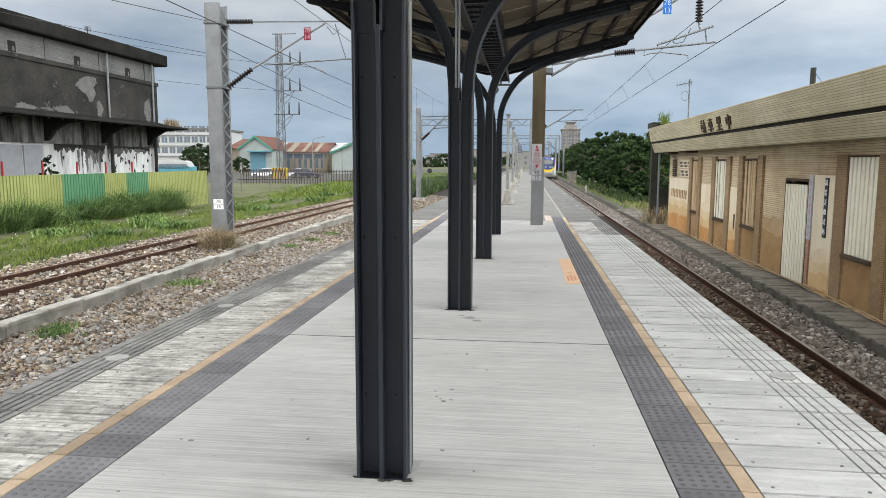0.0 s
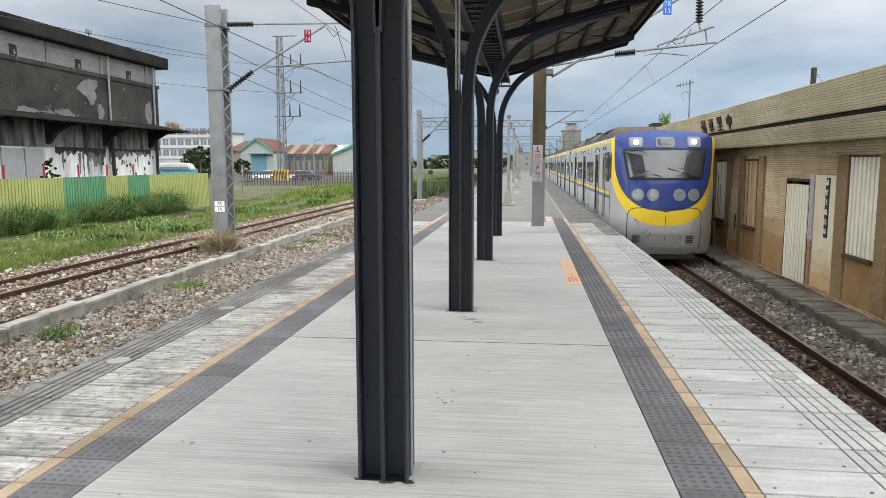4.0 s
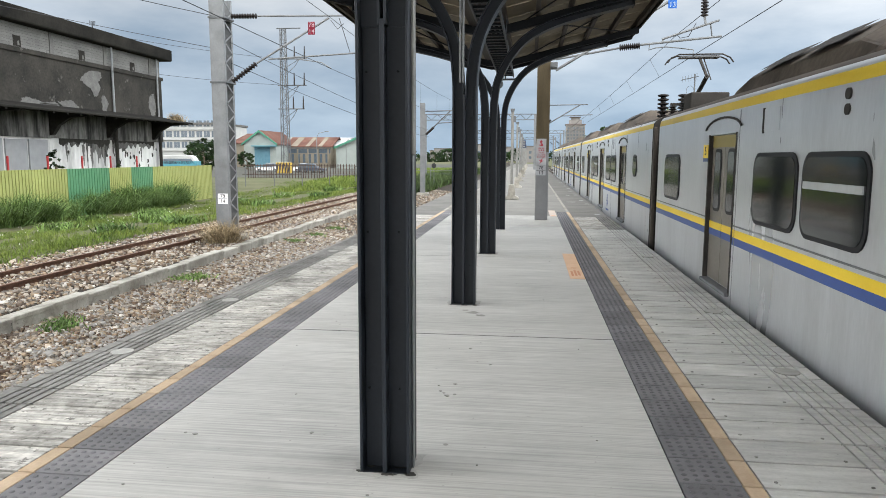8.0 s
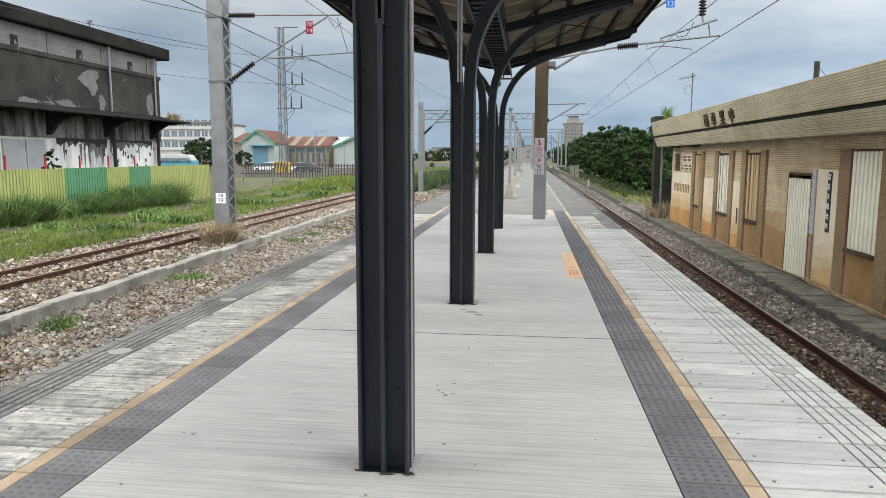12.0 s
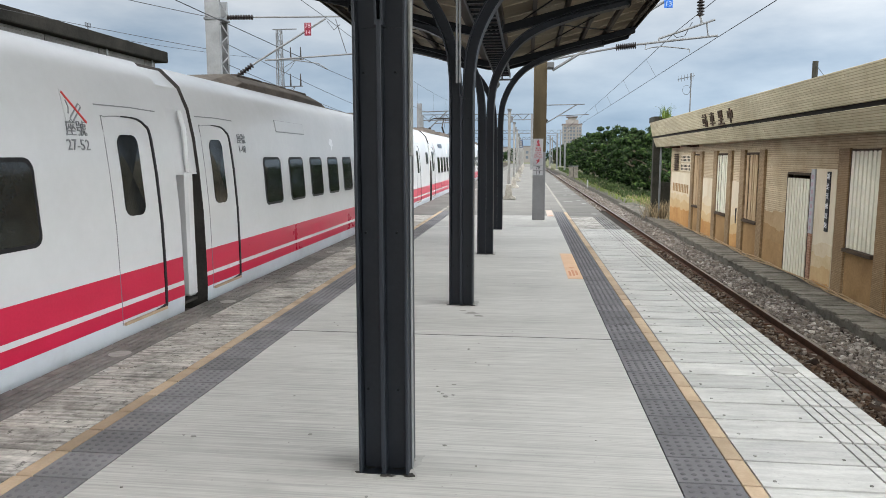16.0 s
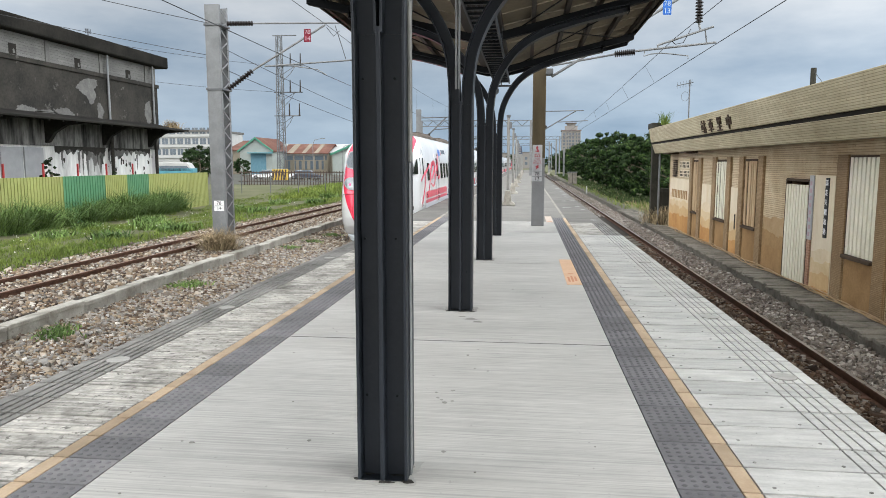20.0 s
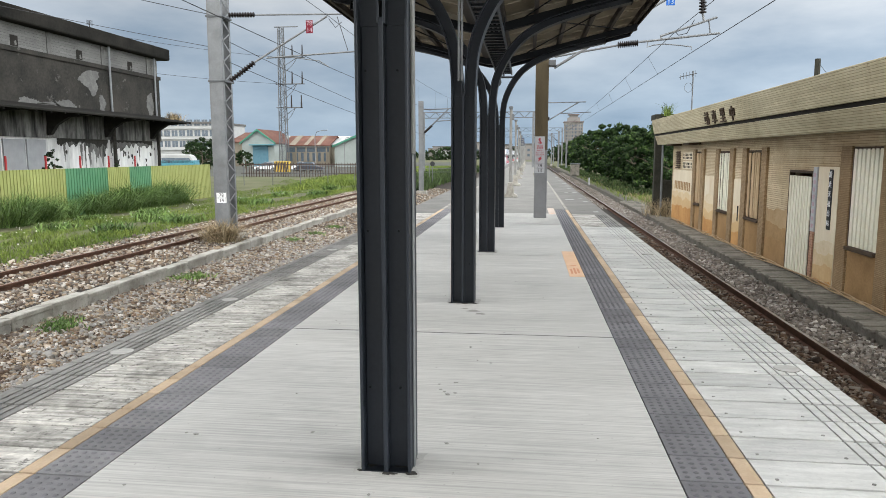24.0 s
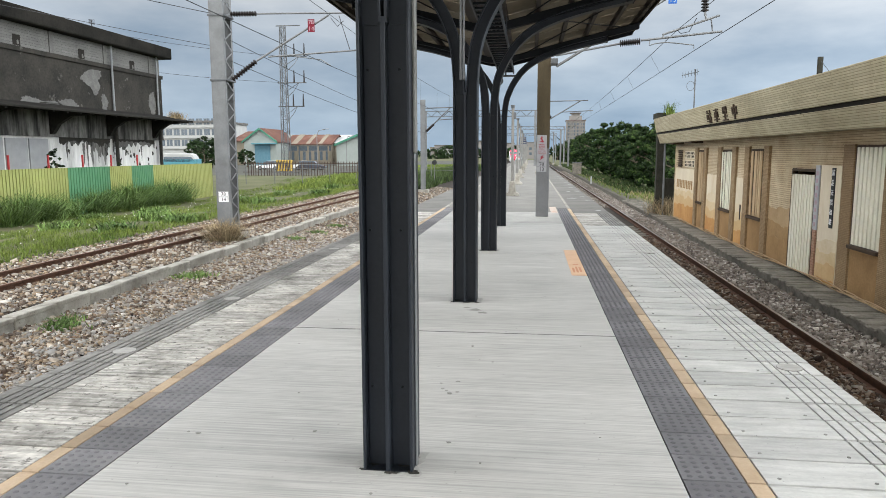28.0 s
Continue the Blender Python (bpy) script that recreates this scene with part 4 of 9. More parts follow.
# crumbs of grit and dead leaves on the slabs
r = np.random.default_rng(11)
g = Geo()
for k in range(60):
    x, y, s = r.uniform(-1.4, 1.4), 2.2 + 14 * r.random() ** 1.4, r.uniform(0.003, 0.009)
    g.prism([(x + s * math.cos(a) * r.uniform(0.6, 1.4), y + s * math.sin(a)) for a in np.linspace(0, 5.2, 6)], "z", 0.0, s * 0.5)
for x, y, s in ((0.13, 4.90, 0.011), (0.19, 4.80, 0.015), (0.16, 4.86, 0.009), (0.22, 5.07, 0.010), (0.10, 5.02, 0.008), (0.24, 4.84, 0.009), (0.28, 3.95, 0.011), (-0.56, 4.02, 0.012), (-1.26, 3.91, 0.012), (0.25, 6.06, 0.014), (-0.20, 5.30, 0.008), (0.45, 5.6, 0.009)):
    g.prism([(x + s * math.cos(a) * r.uniform(0.7, 1.7), y + s * math.sin(a)) for a in np.linspace(0, 5.2, 7)], "z", 0.0, s * 0.4)
stuff(part("grit", g, DAMP), "specks of grit and dry leaf on the platform", "litter")

# ---- lamp posts down the island platform ----


def platform_lamp(y):
    ob = thing("platform_post", "white pipe post on a tapered concrete foot along the platform", "lamp post", "platform posts")
    ob.matrix_basis = pose(0.02, y, 0)
    g = Geo()
    g.prism([(-0.30, 0), (0.30, 0), (0.28, 0.10), (0.15, 0.16), (0.10, 0.6), (-0.10, 0.6), (-0.15, 0.16), (-0.28, 0.10)], "y", -0.25, 0.25)
    part("concrete_foot", g, KERB, ob, bevel=0.02)
    g = Geo()
    g.tube([(0, 0, 0.55), (0, 0, 3.52)], 0.056, 12)
    part("pipe", g, PIPE_WHITE, ob, smooth=True)
    g = Geo()
    g.tube([(0, 0, 3.46), (0, 0, 3.54), (0, 0, 3.58)], [0.06, 0.085, 0.085], 12)
    part("cap", g, GALV_DARK, ob, smooth=True)
    g = Geo()
    g.box(0.02, 0.13, -0.05, 0.05, 3.05, 3.3)
    part("fixture", g, GALV_DARK, ob, bevel=0.01)


for k in range(11):
    platform_lamp(28.4 + 10.7 * k)

STRIPE_NAVY = material("navy_notice_panel", (0.015, 0.025, 0.06), (0.02, 0.035, 0.08), rough=0.5, bump=0.02)
board = thing("hanging_notice", "dark blue platform notice box with white characters", "sign")
g = Geo()
g.box(-0.35, 0.30, 67.9, 68.1, 2.55, 3.25)
part("panel", g, STRIPE_NAVY, board, bevel=0.02)
for x in (-0.27, 0.03):
    for z in (2.62, 2.84, 3.05):
        g = Geo()
        g.box(x, x + 0.2, 67.88, 67.9, z, z + 0.13)
        part("printed_bar", g, PIPE_WHITE, board)
g = Geo()
g.tube([(-0.1, 68, 0), (-0.1, 68, 2.55)], 0.05, 8)
part("post", g, GALV, board)

# ---- overhead line ----


def insulator(name, a, b, r, n, parent, mats=None):
    """A ribbed porcelain insulator between two points."""
    a, b = Vector(a), Vector(b)
    path, rs = [], []
    for i in range(n):
        for f, k in ((0.0, 0.5), (0.25, 1.0), (0.55, 1.0), (0.75, 0.5)):
            path.append(a.lerp(b, (i + f) / n))
            rs.append(r * k)
    g = Geo()
    g.tube(path, rs, 10)
    return part(name, g, mats or INSULATOR, parent, "dark brown ribbed porcelain insulator", smooth=True)


def bar(name, a, b, r, mats, parent, label="", n=8):
    g = Geo()
    g.tube([a, b], r, n)
    return part(name, g, mats, parent, label, smooth=True)


def km_sign(parent, m, plate, ink, top, bottom, w=0.30, h=0.40, bar_too=True):
    g = Geo()
    g.box(-w / 2, w / 2, -h / 2, h / 2, -0.006, 0.0)
    ob = part("sign_plate", g, plate, parent, "plate with the distance %s over %s" % (top, bottom), bevel=0.002)
    ob.matrix_basis = m
    letters("numerals", top, h * 0.48, ink, ob, pose(0, h * 0.25, 0.002), deep=0.002)
    letters("numerals", bottom, h * 0.48, ink, ob, pose(0, -h * 0.25, 0.002), deep=0.002)
    if bar_too:
        g = Geo()
        g.box(-w * 0.45, w * 0.45, -0.006, 0.006, 0.0, 0.003)
        part("rule", g, ink, ob)
    return ob


WIRE_Z, MESS_Z = 4.35, 5.35
# lattice mast on the left, beside the siding
MY = 20.4
XA, XB = -8.655, -8.215
mast = thing("lattice_mast", "grey galvanised lattice catenary mast with a cantilever", "catenary mast")
MT = 6.28
g = Geo()
g.box(XA, XB, MY - 0.16, MY - 0.145, -1.0, MT)
g.box(XA, XA + 0.015, MY - 0.145, MY - 0.02, -1.0, MT)
g.box(XB - 0.015, XB, MY - 0.145, MY - 0.06, -1.0, MT)
part("near_channel", g, GALV, mast, bevel=0.003)
g = Geo()
g.box(XA, XB, MY + 0.445, MY + 0.46, -1.0, MT)
g.box(XA, XA + 0.015, MY + 0.32, MY + 0.445, -1.0, MT)
g.box(XB - 0.015, XB, MY + 0.36, MY + 0.445, -1.0, MT)
part("far_channel", g, GALV, mast, bevel=0.003)
n = 12
for k in range(n):
    za, zb = -0.9 + k * (MT + 0.8) / n, -0.9 + (k + 0.5) * (MT + 0.8) / n
    zc = -0.9 + (k + 1) * (MT + 0.8) / n
    for xx in (XB + 0.004, XA - 0.004):
        for lo, hi, ya, yb in ((za, zb, MY - 0.12, MY + 0.42), (zb, zc, MY + 0.42, MY - 0.12)):
            g = Geo()
            g.prism([(ya, lo - 0.025), (yb, hi - 0.025), (yb, hi + 0.025), (ya, lo + 0.025)], "x", xx - 0.006, xx + 0.006)
            part("lacing_bar", g, GALV, mast)
g = Geo()
g.box(XA - 0.15, XB + 0.2, MY - 0.45, MY + 0.75, -1.3, -0.72)
part("concrete_foot", g, KERB, mast, bevel=0.04)
for z in (3.86, 5.71):
    g = Geo()
    g.box(XA - 0.03, XB + 0.05, MY - 0.19, MY + 0.49, z - 0.03, z + 0.03)
    part("clamp_band", g, GALV_DARK, mast, bevel=0.005)
km_sign(mast, pose(-8.43, MY - 0.166, 0.41, 90, 0, 0), SIGN_WHITE, INK, "78", "14", 0.31, 0.31)
CY = MY - 0.15
insulator("insulator", (-7.98, CY, 5.72), (-7.18, CY, 5.71), 0.075, 10, mast)
bar("top_tube", (-7.18, CY, 5.71), (-4.55, CY, 5.67), 0.025, GALV, mast)
insulator("insulator", (-8.0, CY, 3.86), (-7.24, CY, 4.38), 0.08, 10, mast)
bar("diagonal_tube", (-7.24, CY, 4.38), (-5.05, CY, 5.62), 0.03, GALV, mast)
bar("registration_tube", (-6.88, CY, 4.49), (-4.2, CY, 4.63), 0.024, GALV, mast)
bar("steady_arm", (-6.16, CY, 4.50), (-5.3, CY, 4.38), 0.014, GALV, mast)
bar("steady_arm_end", (-5.3, CY, 4.38), (-5.02, CY, 4.21), 0.014, GALV, mast)
g = Geo()
g.tube([(-5.0, CY, 5.55), (-4.8, CY, 5.3), (-4.62, CY, 5.45)], 0.010, 6)
part("jumper_loop", g, WIRE, mast)
bar("dropper", (-4.75, CY, 5.6), (-4.45, CY, 4.65), 0.010, WIRE, mast)
km_sign(mast, pose(-5.56, CY - 0.05, 5.33, 90, 0, 0), SIGN_RED, INK_DIM, "78", "14", 0.20, 0.36, False)

# square post on the platform with the right-hand cantilever
PX, PY = 1.06, 19.25
post = thing("catenary_post", "square steel catenary post, grey below and weathered brown above", "catenary mast")
g = Geo()
g.box(PX - 0.17, PX + 0.17, PY - 0.15, PY + 0.15, 0.0, 1.82)
part("lower_post", g, POST_LOWER, post, bevel=0.012)
g = Geo()
g.box(PX - 0.172, PX + 0.172, PY - 0.152, PY + 0.152, 1.82, 6.6)
part("upper_post", g, POST_UPPER, post, bevel=0.012)
# white dimmed in the colour itself, for the shade the post's plates hang in
DIM_PLATE = material("dimmed_white_plate", (0.34, 0.345, 0.36), (0.42, 0.425, 0.44), rough=0.55, scale=5, fine=30, bump=0.03, dirt=(0.24, 0.24, 0.24), dirt_amount=0.5)
FADED_RED = material("faded_red_print", (0.30, 0.035, 0.05), (0.38, 0.06, 0.075), rough=0.6, bump=0)
g = Geo()
g.box(PX - 0.16, PX + 0.10, PY - 0.158, PY - 0.153, 1.205, 1.462)
dplate = part("number_plate", g, DIM_PLATE, post, "dull white plate with black numerals 78 over 13")
NX = PX - 0.03
letters("numerals", "78", 0.135, INK, dplate, pose(NX, PY - 0.162, 1.40, 90, 0, 0), deep=0.002)
letters("numerals", "13", 0.135, INK, dplate, pose(NX, PY - 0.162, 1.268, 90, 0, 0), deep=0.002)
g = Geo()
g.box(NX - 0.12, NX + 0.12, PY - 0.165, PY - 0.162, 1.33, 1.338)
part("rule", g, INK, dplate)
g = Geo()
g.box(PX - 0.16, PX + 0.10, PY - 0.158, PY - 0.153, 1.467, 2.173)
danger = part("danger_plate", g, DIM_PLATE, post, "dull white high-voltage plate with red bolts and red characters")


def bolt_mark(z0, pts):
    g = Geo()
    g.prism([(NX + a, z0 + b) for a, b in pts], "y", PY - 0.163, PY - 0.159)
    part("bolt_mark", g, FADED_RED, danger)


bolt_mark(2.06, [(-0.005, 0.085), (0.035, 0.03), (0.0, 0.03), (0.055, -0.06), (0.03, -0.085), (-0.06, -0.06), (-0.055, -0.04), (0.0, -0.045), (-0.045, 0.03)])
bolt_mark(1.58, [(-0.06, 0.01), (0.055, 0.075), (0.02, 0.02), (0.06, 0.01), (-0.045, -0.07), (-0.02, 0.0)])
for z, h, n in ((1.925, 0.036, 2), (1.87, 0.05, 3)):
    for k in range(n):
        w = 0.17 / n
        x = NX - 0.085 + k * w
        g = Geo()
        for j in range(3):
            g.box(x + 0.006, x + w - 0.006, PY - 0.163, PY - 0.159, z - h / 2 + j * h / 3, z - h / 2 + j * h / 3 + h * 0.16)
        g.box(x + w / 2 - 0.005, x + w / 2 + 0.005, PY - 0.163, PY - 0.159, z - h / 2, z + h / 2)
        part("printed_bar", g, FADED_RED, danger)
letters("lettering", "HIGH", 0.055, FADED_RED, danger, pose(NX, PY - 0.162, 1.80, 90, 0, 0), deep=0.002)
letters("lettering", "VOLTAGE", 0.05, FADED_RED, danger, pose(NX, PY - 0.162, 1.745, 90, 0, 0), deep=0.002)
letters("lettering", "DANGER", 0.055, FADED_RED, danger, pose(NX, PY - 0.162, 1.69, 90, 0, 0), deep=0.002)
RY = PY - 0.35
g = Geo()
g.box(PX + 0.16, PX + 0.34, RY - 0.1, PY, 3.98, 4.12)
part("bracket", g, GALV_DARK, post, bevel=0.01)
bar("diagonal_tube", (PX + 0.3, RY, 3.92), (4.75, RY, 5.95), 0.034, GALV, post)
bar("lower_tube", (PX + 0.3, RY, 4.2), (2.95, RY, 4.46), 0.026, GALV, post)
insulator("insulator", (2.95, RY, 4.465), (3.47, RY, 4.51), 0.085, 10, post)
bar("registration_tube", (3.47, RY, 4.53), (5.45, RY, 4.71), 0.028, GALV, post)
bar("support_tube", (4.0, RY, 4.66), (5.37, RY, 5.10), 0.028, GALV, post)
bar("support_tube_drop", (4.02, RY, 4.56), (4.02, RY, 4.68), 0.02, GALV, post)
g = Geo()
g.tube([(3.70, RY, 4.52), (3.68, RY, 4.40), (3.85, RY, 4.45), (4.1, RY, 4.47), (4.4, RY, 4.44), (4.78, RY, 4.39), (4.78, RY, 4.31)], 0.015, 6)
part("steady_arm", g, GALV, post, "curved steady arm")
insulator("insulator", (5.0, RY, 5.95), (5.01, RY, 5.18), 0.095, 10, post)
bar("insulator_cap", (5.01, RY, 5.2), (5.05, RY, 5.02), 0.03, GALV, post)
g = Geo()
g.tube([(4.35, RY, 4.78), (4.45, RY, 4.68), (4.65, RY, 4.72), (4.82, RY, 5.05)], 0.010, 6)
part("jumper_loop", g, WIRE, post)
bar("chain", (5.17, RY, 5.02), (5.22, RY, 4.69), 0.018, GALV_DARK, post)
km_sign(post, pose(4.21, RY - 0.06, 5.58, 90, 0, 0), SIGN_BLUE, INK_PALE, "78", "13", 0.21, 0.36, False)

# wires: each one is a thing of its own
def wire(a, b, sag, r, label, n=24):
    a, b = Vector(a), Vector(b)
    g = Geo()
    g.tube([a.lerp(b, i / n) - Vector((0, 0, sag * 4 * (i / n) * (1 - i / n))) for i in range(n + 1)], r, 5)
    return tagged(part("overhead_wire", g, WIRE), label, "overhead wire", "overhead wires")


for (x, near, z_c, xm, z_m, fall, rise_m) in ((4.77, RY, 4.24, 4.42, 4.82, 0.20, -0.30), (-5.02, CY, 4.20, -5.0, 5.62, 0.0, 0.3)):
    c = TRACK_R if x > 0 else TRACK_L
    sag = 0.1 if x > 0 else 0.35
    wire((x, near, z_c), (c + 0.15, near - 45, z_c), 0.0, 0.008, "dark contact wire stretched over the track")
    wire((x, near, z_c), (c - 0.1, near + 39, z_c - fall), 0.02, 0.008, "dark contact wire stretched over the track")
    wire((xm, near, z_m), (c + 0.15, near - 45, z_m + 0.5), 0.15, 0.008, "dark messenger wire sagging over the track")
    wire((xm, near, z_m), (c - 0.1, near + 39, z_m + rise_m), sag, 0.008, "dark messenger wire sagging over the track")
    wire((c - 0.1, near + 39, z_c - fall), (c - 0.1, near + 160, z_c - fall), 0.02, 0.012, "dark contact wire stretched over the track")
    wire((c - 0.1, near + 39, z_m + rise_m), (c - 0.1, near + 160, z_m + rise_m), 0.2, 0.012, "dark messenger wire sagging over the track")
    g = Geo()
    for y in (near + 4.5, near + 10, near + 16, near + 22, near + 28, near + 34):
        t = (y - near) / 39
        g.tube([(x + (c - 0.1 - x) * t, y, z_c - fall * t), (xm + (c - 0.1 - xm) * t, y, z_m + rise_m * t - 4 * sag * t * (1 - t))], 0.004, 4)
    stuff(part("wire_droppers", g, WIRE), "thin vertical droppers between the overhead wires", "overhead wire")

# cables along the left masts
wire((XA, MY, 4.86), (-27.0, 23.0, 9.0), 0.12, 0.008, "slack cable that runs from the mast past the warehouse")
wire((XA + 0.1, MY - 0.2, 5.75), (-12.9, 13.5, 6.2), 0.05, 0.010, "cable from the mast over the field")
wire((XB, MY + 0.3, 5.05), (-6.6, MY + 31, 3.6), 0.25, 0.010, "cable along the masts")
wire((XB, MY + 0.3, 4.45), (-6.6, MY + 31, 3.1), 0.25, 0.010, "cable along the masts")


def plain_mast(x, y, h, arm, z0=-1.2):
    """A farther mast with a two-tube cantilever."""
    ob = thing("far_catenary_mast", "pale grey catenary mast with a short cantilever", "catenary mast", "far catenary masts")
    ob.matrix_basis = pose(x, y, z0)
    g = Geo()
    g.box(-0.17, 0.17, -0.15, -0.12, 0, h)
    g.box(-0.17, 0.17, 0.12, 0.15, 0, h)
    g.box(-0.02, 0.02, -0.12, 0.12, 0, h)
    part("pole", g, GALV, ob)
    for z in range(1, int(h)):
        g = Geo()
        g.box(-0.16, 0.16, -0.1, 0.1, z - 0.04, z + 0.04)
        part("stiffener", g, GALV, ob)
    g = Geo()
    g.box(-0.4, 0.4, -0.4, 0.4, -0.3, 0.25)
    part("foot", g, KERB, ob, bevel=0.03)
    s = 1 if arm > 0 else -1
    bar("top_tube", (s * 0.2, 0, h - 0.6), (arm, 0, h - 0.55), 0.04, GALV_DARK, ob)
    bar("diagonal_tube", (s * 0.2, 0, h - 2.3), (arm * 0.85, 0, h - 0.55), 0.045, GALV_DARK, ob)
    bar("registration_tube", (arm * 0.45, 0, h - 1.45), (arm * 1.1, 0, h - 1.35), 0.035, GALV_DARK, ob)
    g = Geo()
    g.tube([(s * 0.25, 0, h - 2.25), (s * 0.8, 0, h - 1.75)], 0.09, 8)
    part("insulator", g, INSULATOR, ob)
    return ob


plain_mast(-7.1, 51.5, 6.75, 2.4)
plain_mast(1.52, 58.0, 6.4, 3.7, 0.0)
plain_mast(8.0, 140.0, 5.8, -2.0)
plain_mast(7.1, 155.0, 8.0, -2.3)
plain_mast(6.9, 196.0, 8.6, -2.3)
plain_mast(-7.2, 150.0, 8.2, 2.3)

# lattice portals over the tracks, far down the line
for y, z, x0, x1 in ((96, 6.6, -13.5, 1.3), (170, 7.2, -16, 8.5), (240, 7.5, -18, 9)):
    ob = thing("lattice_portal", "grey lattice catenary portal across the tracks", "catenary portal", "lattice portals")
    for zz in (z, z + 0.75):
        g = Geo()
        g.box(x0, x1, y - 0.06, y + 0.06, zz - 0.05, zz + 0.05)
        part("chord", g, GALV_DARK, ob)
    k, x = 0, x0
    while x < x1 - 0.4:
        g = Geo()
        g.tube([(x, y, z if k % 2 else z + 0.75), (x + 0.8, y, z + 0.75 if k % 2 else z)], 0.04, 4)
        part("lattice_bar", g, GALV_DARK, ob)
        x += 0.8
        k += 1
    for x in (x0, x1):
        g = Geo()
        g.box(x - 0.15, x + 0.15, y - 0.15, y + 0.15, -1.4, z + 0.8)
        part("leg", g, GALV, ob)

disc = thing("track_signal_disc", "black round disc on a thin post beside the track", "signal disc")
bar("post", (-7.15, 58, -1.3), (-7.15, 58, 1.1), 0.025, GALV_DARK, disc)
g = Geo()
g.tube([(-7.15, 57.97, 0.95), (-7.15, 58.0, 0.95)], 0.20, 20)
part("disc", g, INK, disc)


# ---- station house on the right ----
WALL_TILE = tiled("brown_strip_tile", (0.44, 0.345, 0.215), (0.59, 0.485, 0.335), (0.45, 0.39, 0.31), 1.6, 0.05, dirt=(0.29, 0.18, 0.085), dirt_amount=0.7)
FASCIA_TILE = tiled("buff_strip_tile", (0.40, 0.35, 0.23), (0.53, 0.47, 0.335), (0.46, 0.42, 0.34), 1.6, 0.05, dirt=(0.28, 0.225, 0.14), dirt_amount=0.6)
FIN_TILE = tiled("brown_mosaic_tile", (0.29, 0.20, 0.108), (0.40, 0.29, 0.175), (0.58, 0.52, 0.44), 0.034, 0.034, offset=0.0, dirt=(0.16, 0.095, 0.045), dirt_amount=0.6)
PLASTER = material("stained_cream_plaster", (0.56, 0.48, 0.35), (0.66, 0.59, 0.46), rough=0.85, scale=1.2, fine=20, bump=0.15, streak=(1, 1, 0.4), dirt=(0.44, 0.28, 0.13), dirt_amount=0.7)
RUSTY_WALL = material("rust_brown_render", (0.235, 0.14, 0.06), (0.35, 0.22, 0.105), rough=0.85, scale=1.0, fine=22, bump=0.25, dirt=(0.12, 0.065, 0.028), dirt_amount=0.6)
CREAM_SHEET = material("cream_corrugated_sheet", (0.64, 0.61, 0.49), (0.72, 0.69, 0.57), rough=0.5, scale=1.2, fine=20, bump=0.04, dirt=(0.46, 0.40, 0.28), dirt_amount=0.4)
BROWN_SHEET = material("stained_corrugated_sheet", (0.33, 0.22, 0.12), (0.45, 0.33, 0.20), rough=0.6, scale=1.2, fine=20, bump=0.06, streak=(1, 1, 0.3), dirt=(0.24, 0.14, 0.06), dirt_amount=0.6)
DARK_WOOD = material("dark_timber", (0.045, 0.03, 0.02), (0.08, 0.055, 0.038), rough=0.8, scale=4)
# near-black that stands in for shade in gaps, holes and below the eave
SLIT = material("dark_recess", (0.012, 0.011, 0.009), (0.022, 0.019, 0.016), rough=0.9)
CABLE = material("tan_cable", (0.30, 0.20, 0.11), (0.42, 0.30, 0.18), rough=0.7, scale=4)
MOSS = material("dark_moss_concrete", (0.022, 0.022, 0.017), (0.05, 0.048, 0.038), rough=0.95, scale=2, fine=14, bump=0.4)

HX, HZ, HY0, HY1 = 7.05, -1.10, 4.0, 32.2
house = thing("station_house", "old single-storey station house in brown strip tile with boarded openings", "building")
# front wall in pieces round its openings: (y0, y1, z0, z1)
openings = [(13.45, 14.68, -0.10, 1.82), (16.62, 18.02, -1.10, 1.31), (20.05, 21.35, -0.10, 1.79), (23.08, 24.38, -0.12, 1.78), (26.75, 27.70, -0.12, 1.78), (9.2, 10.6, -0.1, 1.82), (5.4, 6.8, -0.1, 1.82)]
g = Geo()
ys = sorted([HY0, HY1] + [v for o in openings for v in o[:2]])
for a, b in zip(ys[:-1], ys[1:]):
    hole = [o for o in openings if o[0] <= a + 1e-6 and o[1] >= b - 1e-6]
    if not hole:
        part("wall_panel", Geo().box(HX, HX + 0.22, a, b, HZ, 2.35), WALL_TILE, house)
    else:
        z0, z1 = hole[0][2:]
        if z0 > HZ + 0.01:
            part("wall_panel", Geo().box(HX, HX + 0.22, a, b, HZ, z0), WALL_TILE, house)
        part("wall_panel", Geo().box(HX, HX + 0.22, a, b, z1, 2.35), WALL_TILE, house)
g = Geo()
g.box(HX + 0.22, HX + 6.5, HY1 - 0.2, HY1, HZ, 3.0)
part("end_wall", g, WALL_TILE, house)
g = Geo()
g.box(HX + 6.3, HX + 6.5, HY0, HY1 - 0.2, HZ, 3.0)
part("back_wall", g, WALL_TILE, house)
g = Geo()
g.box(HX + 0.22, HX + 6.3, HY0 - 0.2, HY0, HZ, 3.0)
part("near_end_wall", g, WALL_TILE, house)
# overhanging roof edge: two tiled bands with a dark slit between
g = Geo()
g.prism([(6.46, 2.62), (6.70, 2.62), (6.60, 3.24), (6.34, 3.24)], "y", HY0 - 0.6, HY1 + 1.6)
part("upper_fascia", g, FASCIA_TILE, house, "upper buff-tiled roof band", bevel=0.01)
# slit between the bands: its shadow is a near-black strip
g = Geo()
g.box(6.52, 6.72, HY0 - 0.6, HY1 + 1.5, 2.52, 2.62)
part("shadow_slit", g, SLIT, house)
g = Geo()
g.prism([(6.58, 2.12), (6.80, 2.12), (6.72, 2.52), (6.44, 2.52)], "y", HY0 - 0.6, HY1 + 1.2)
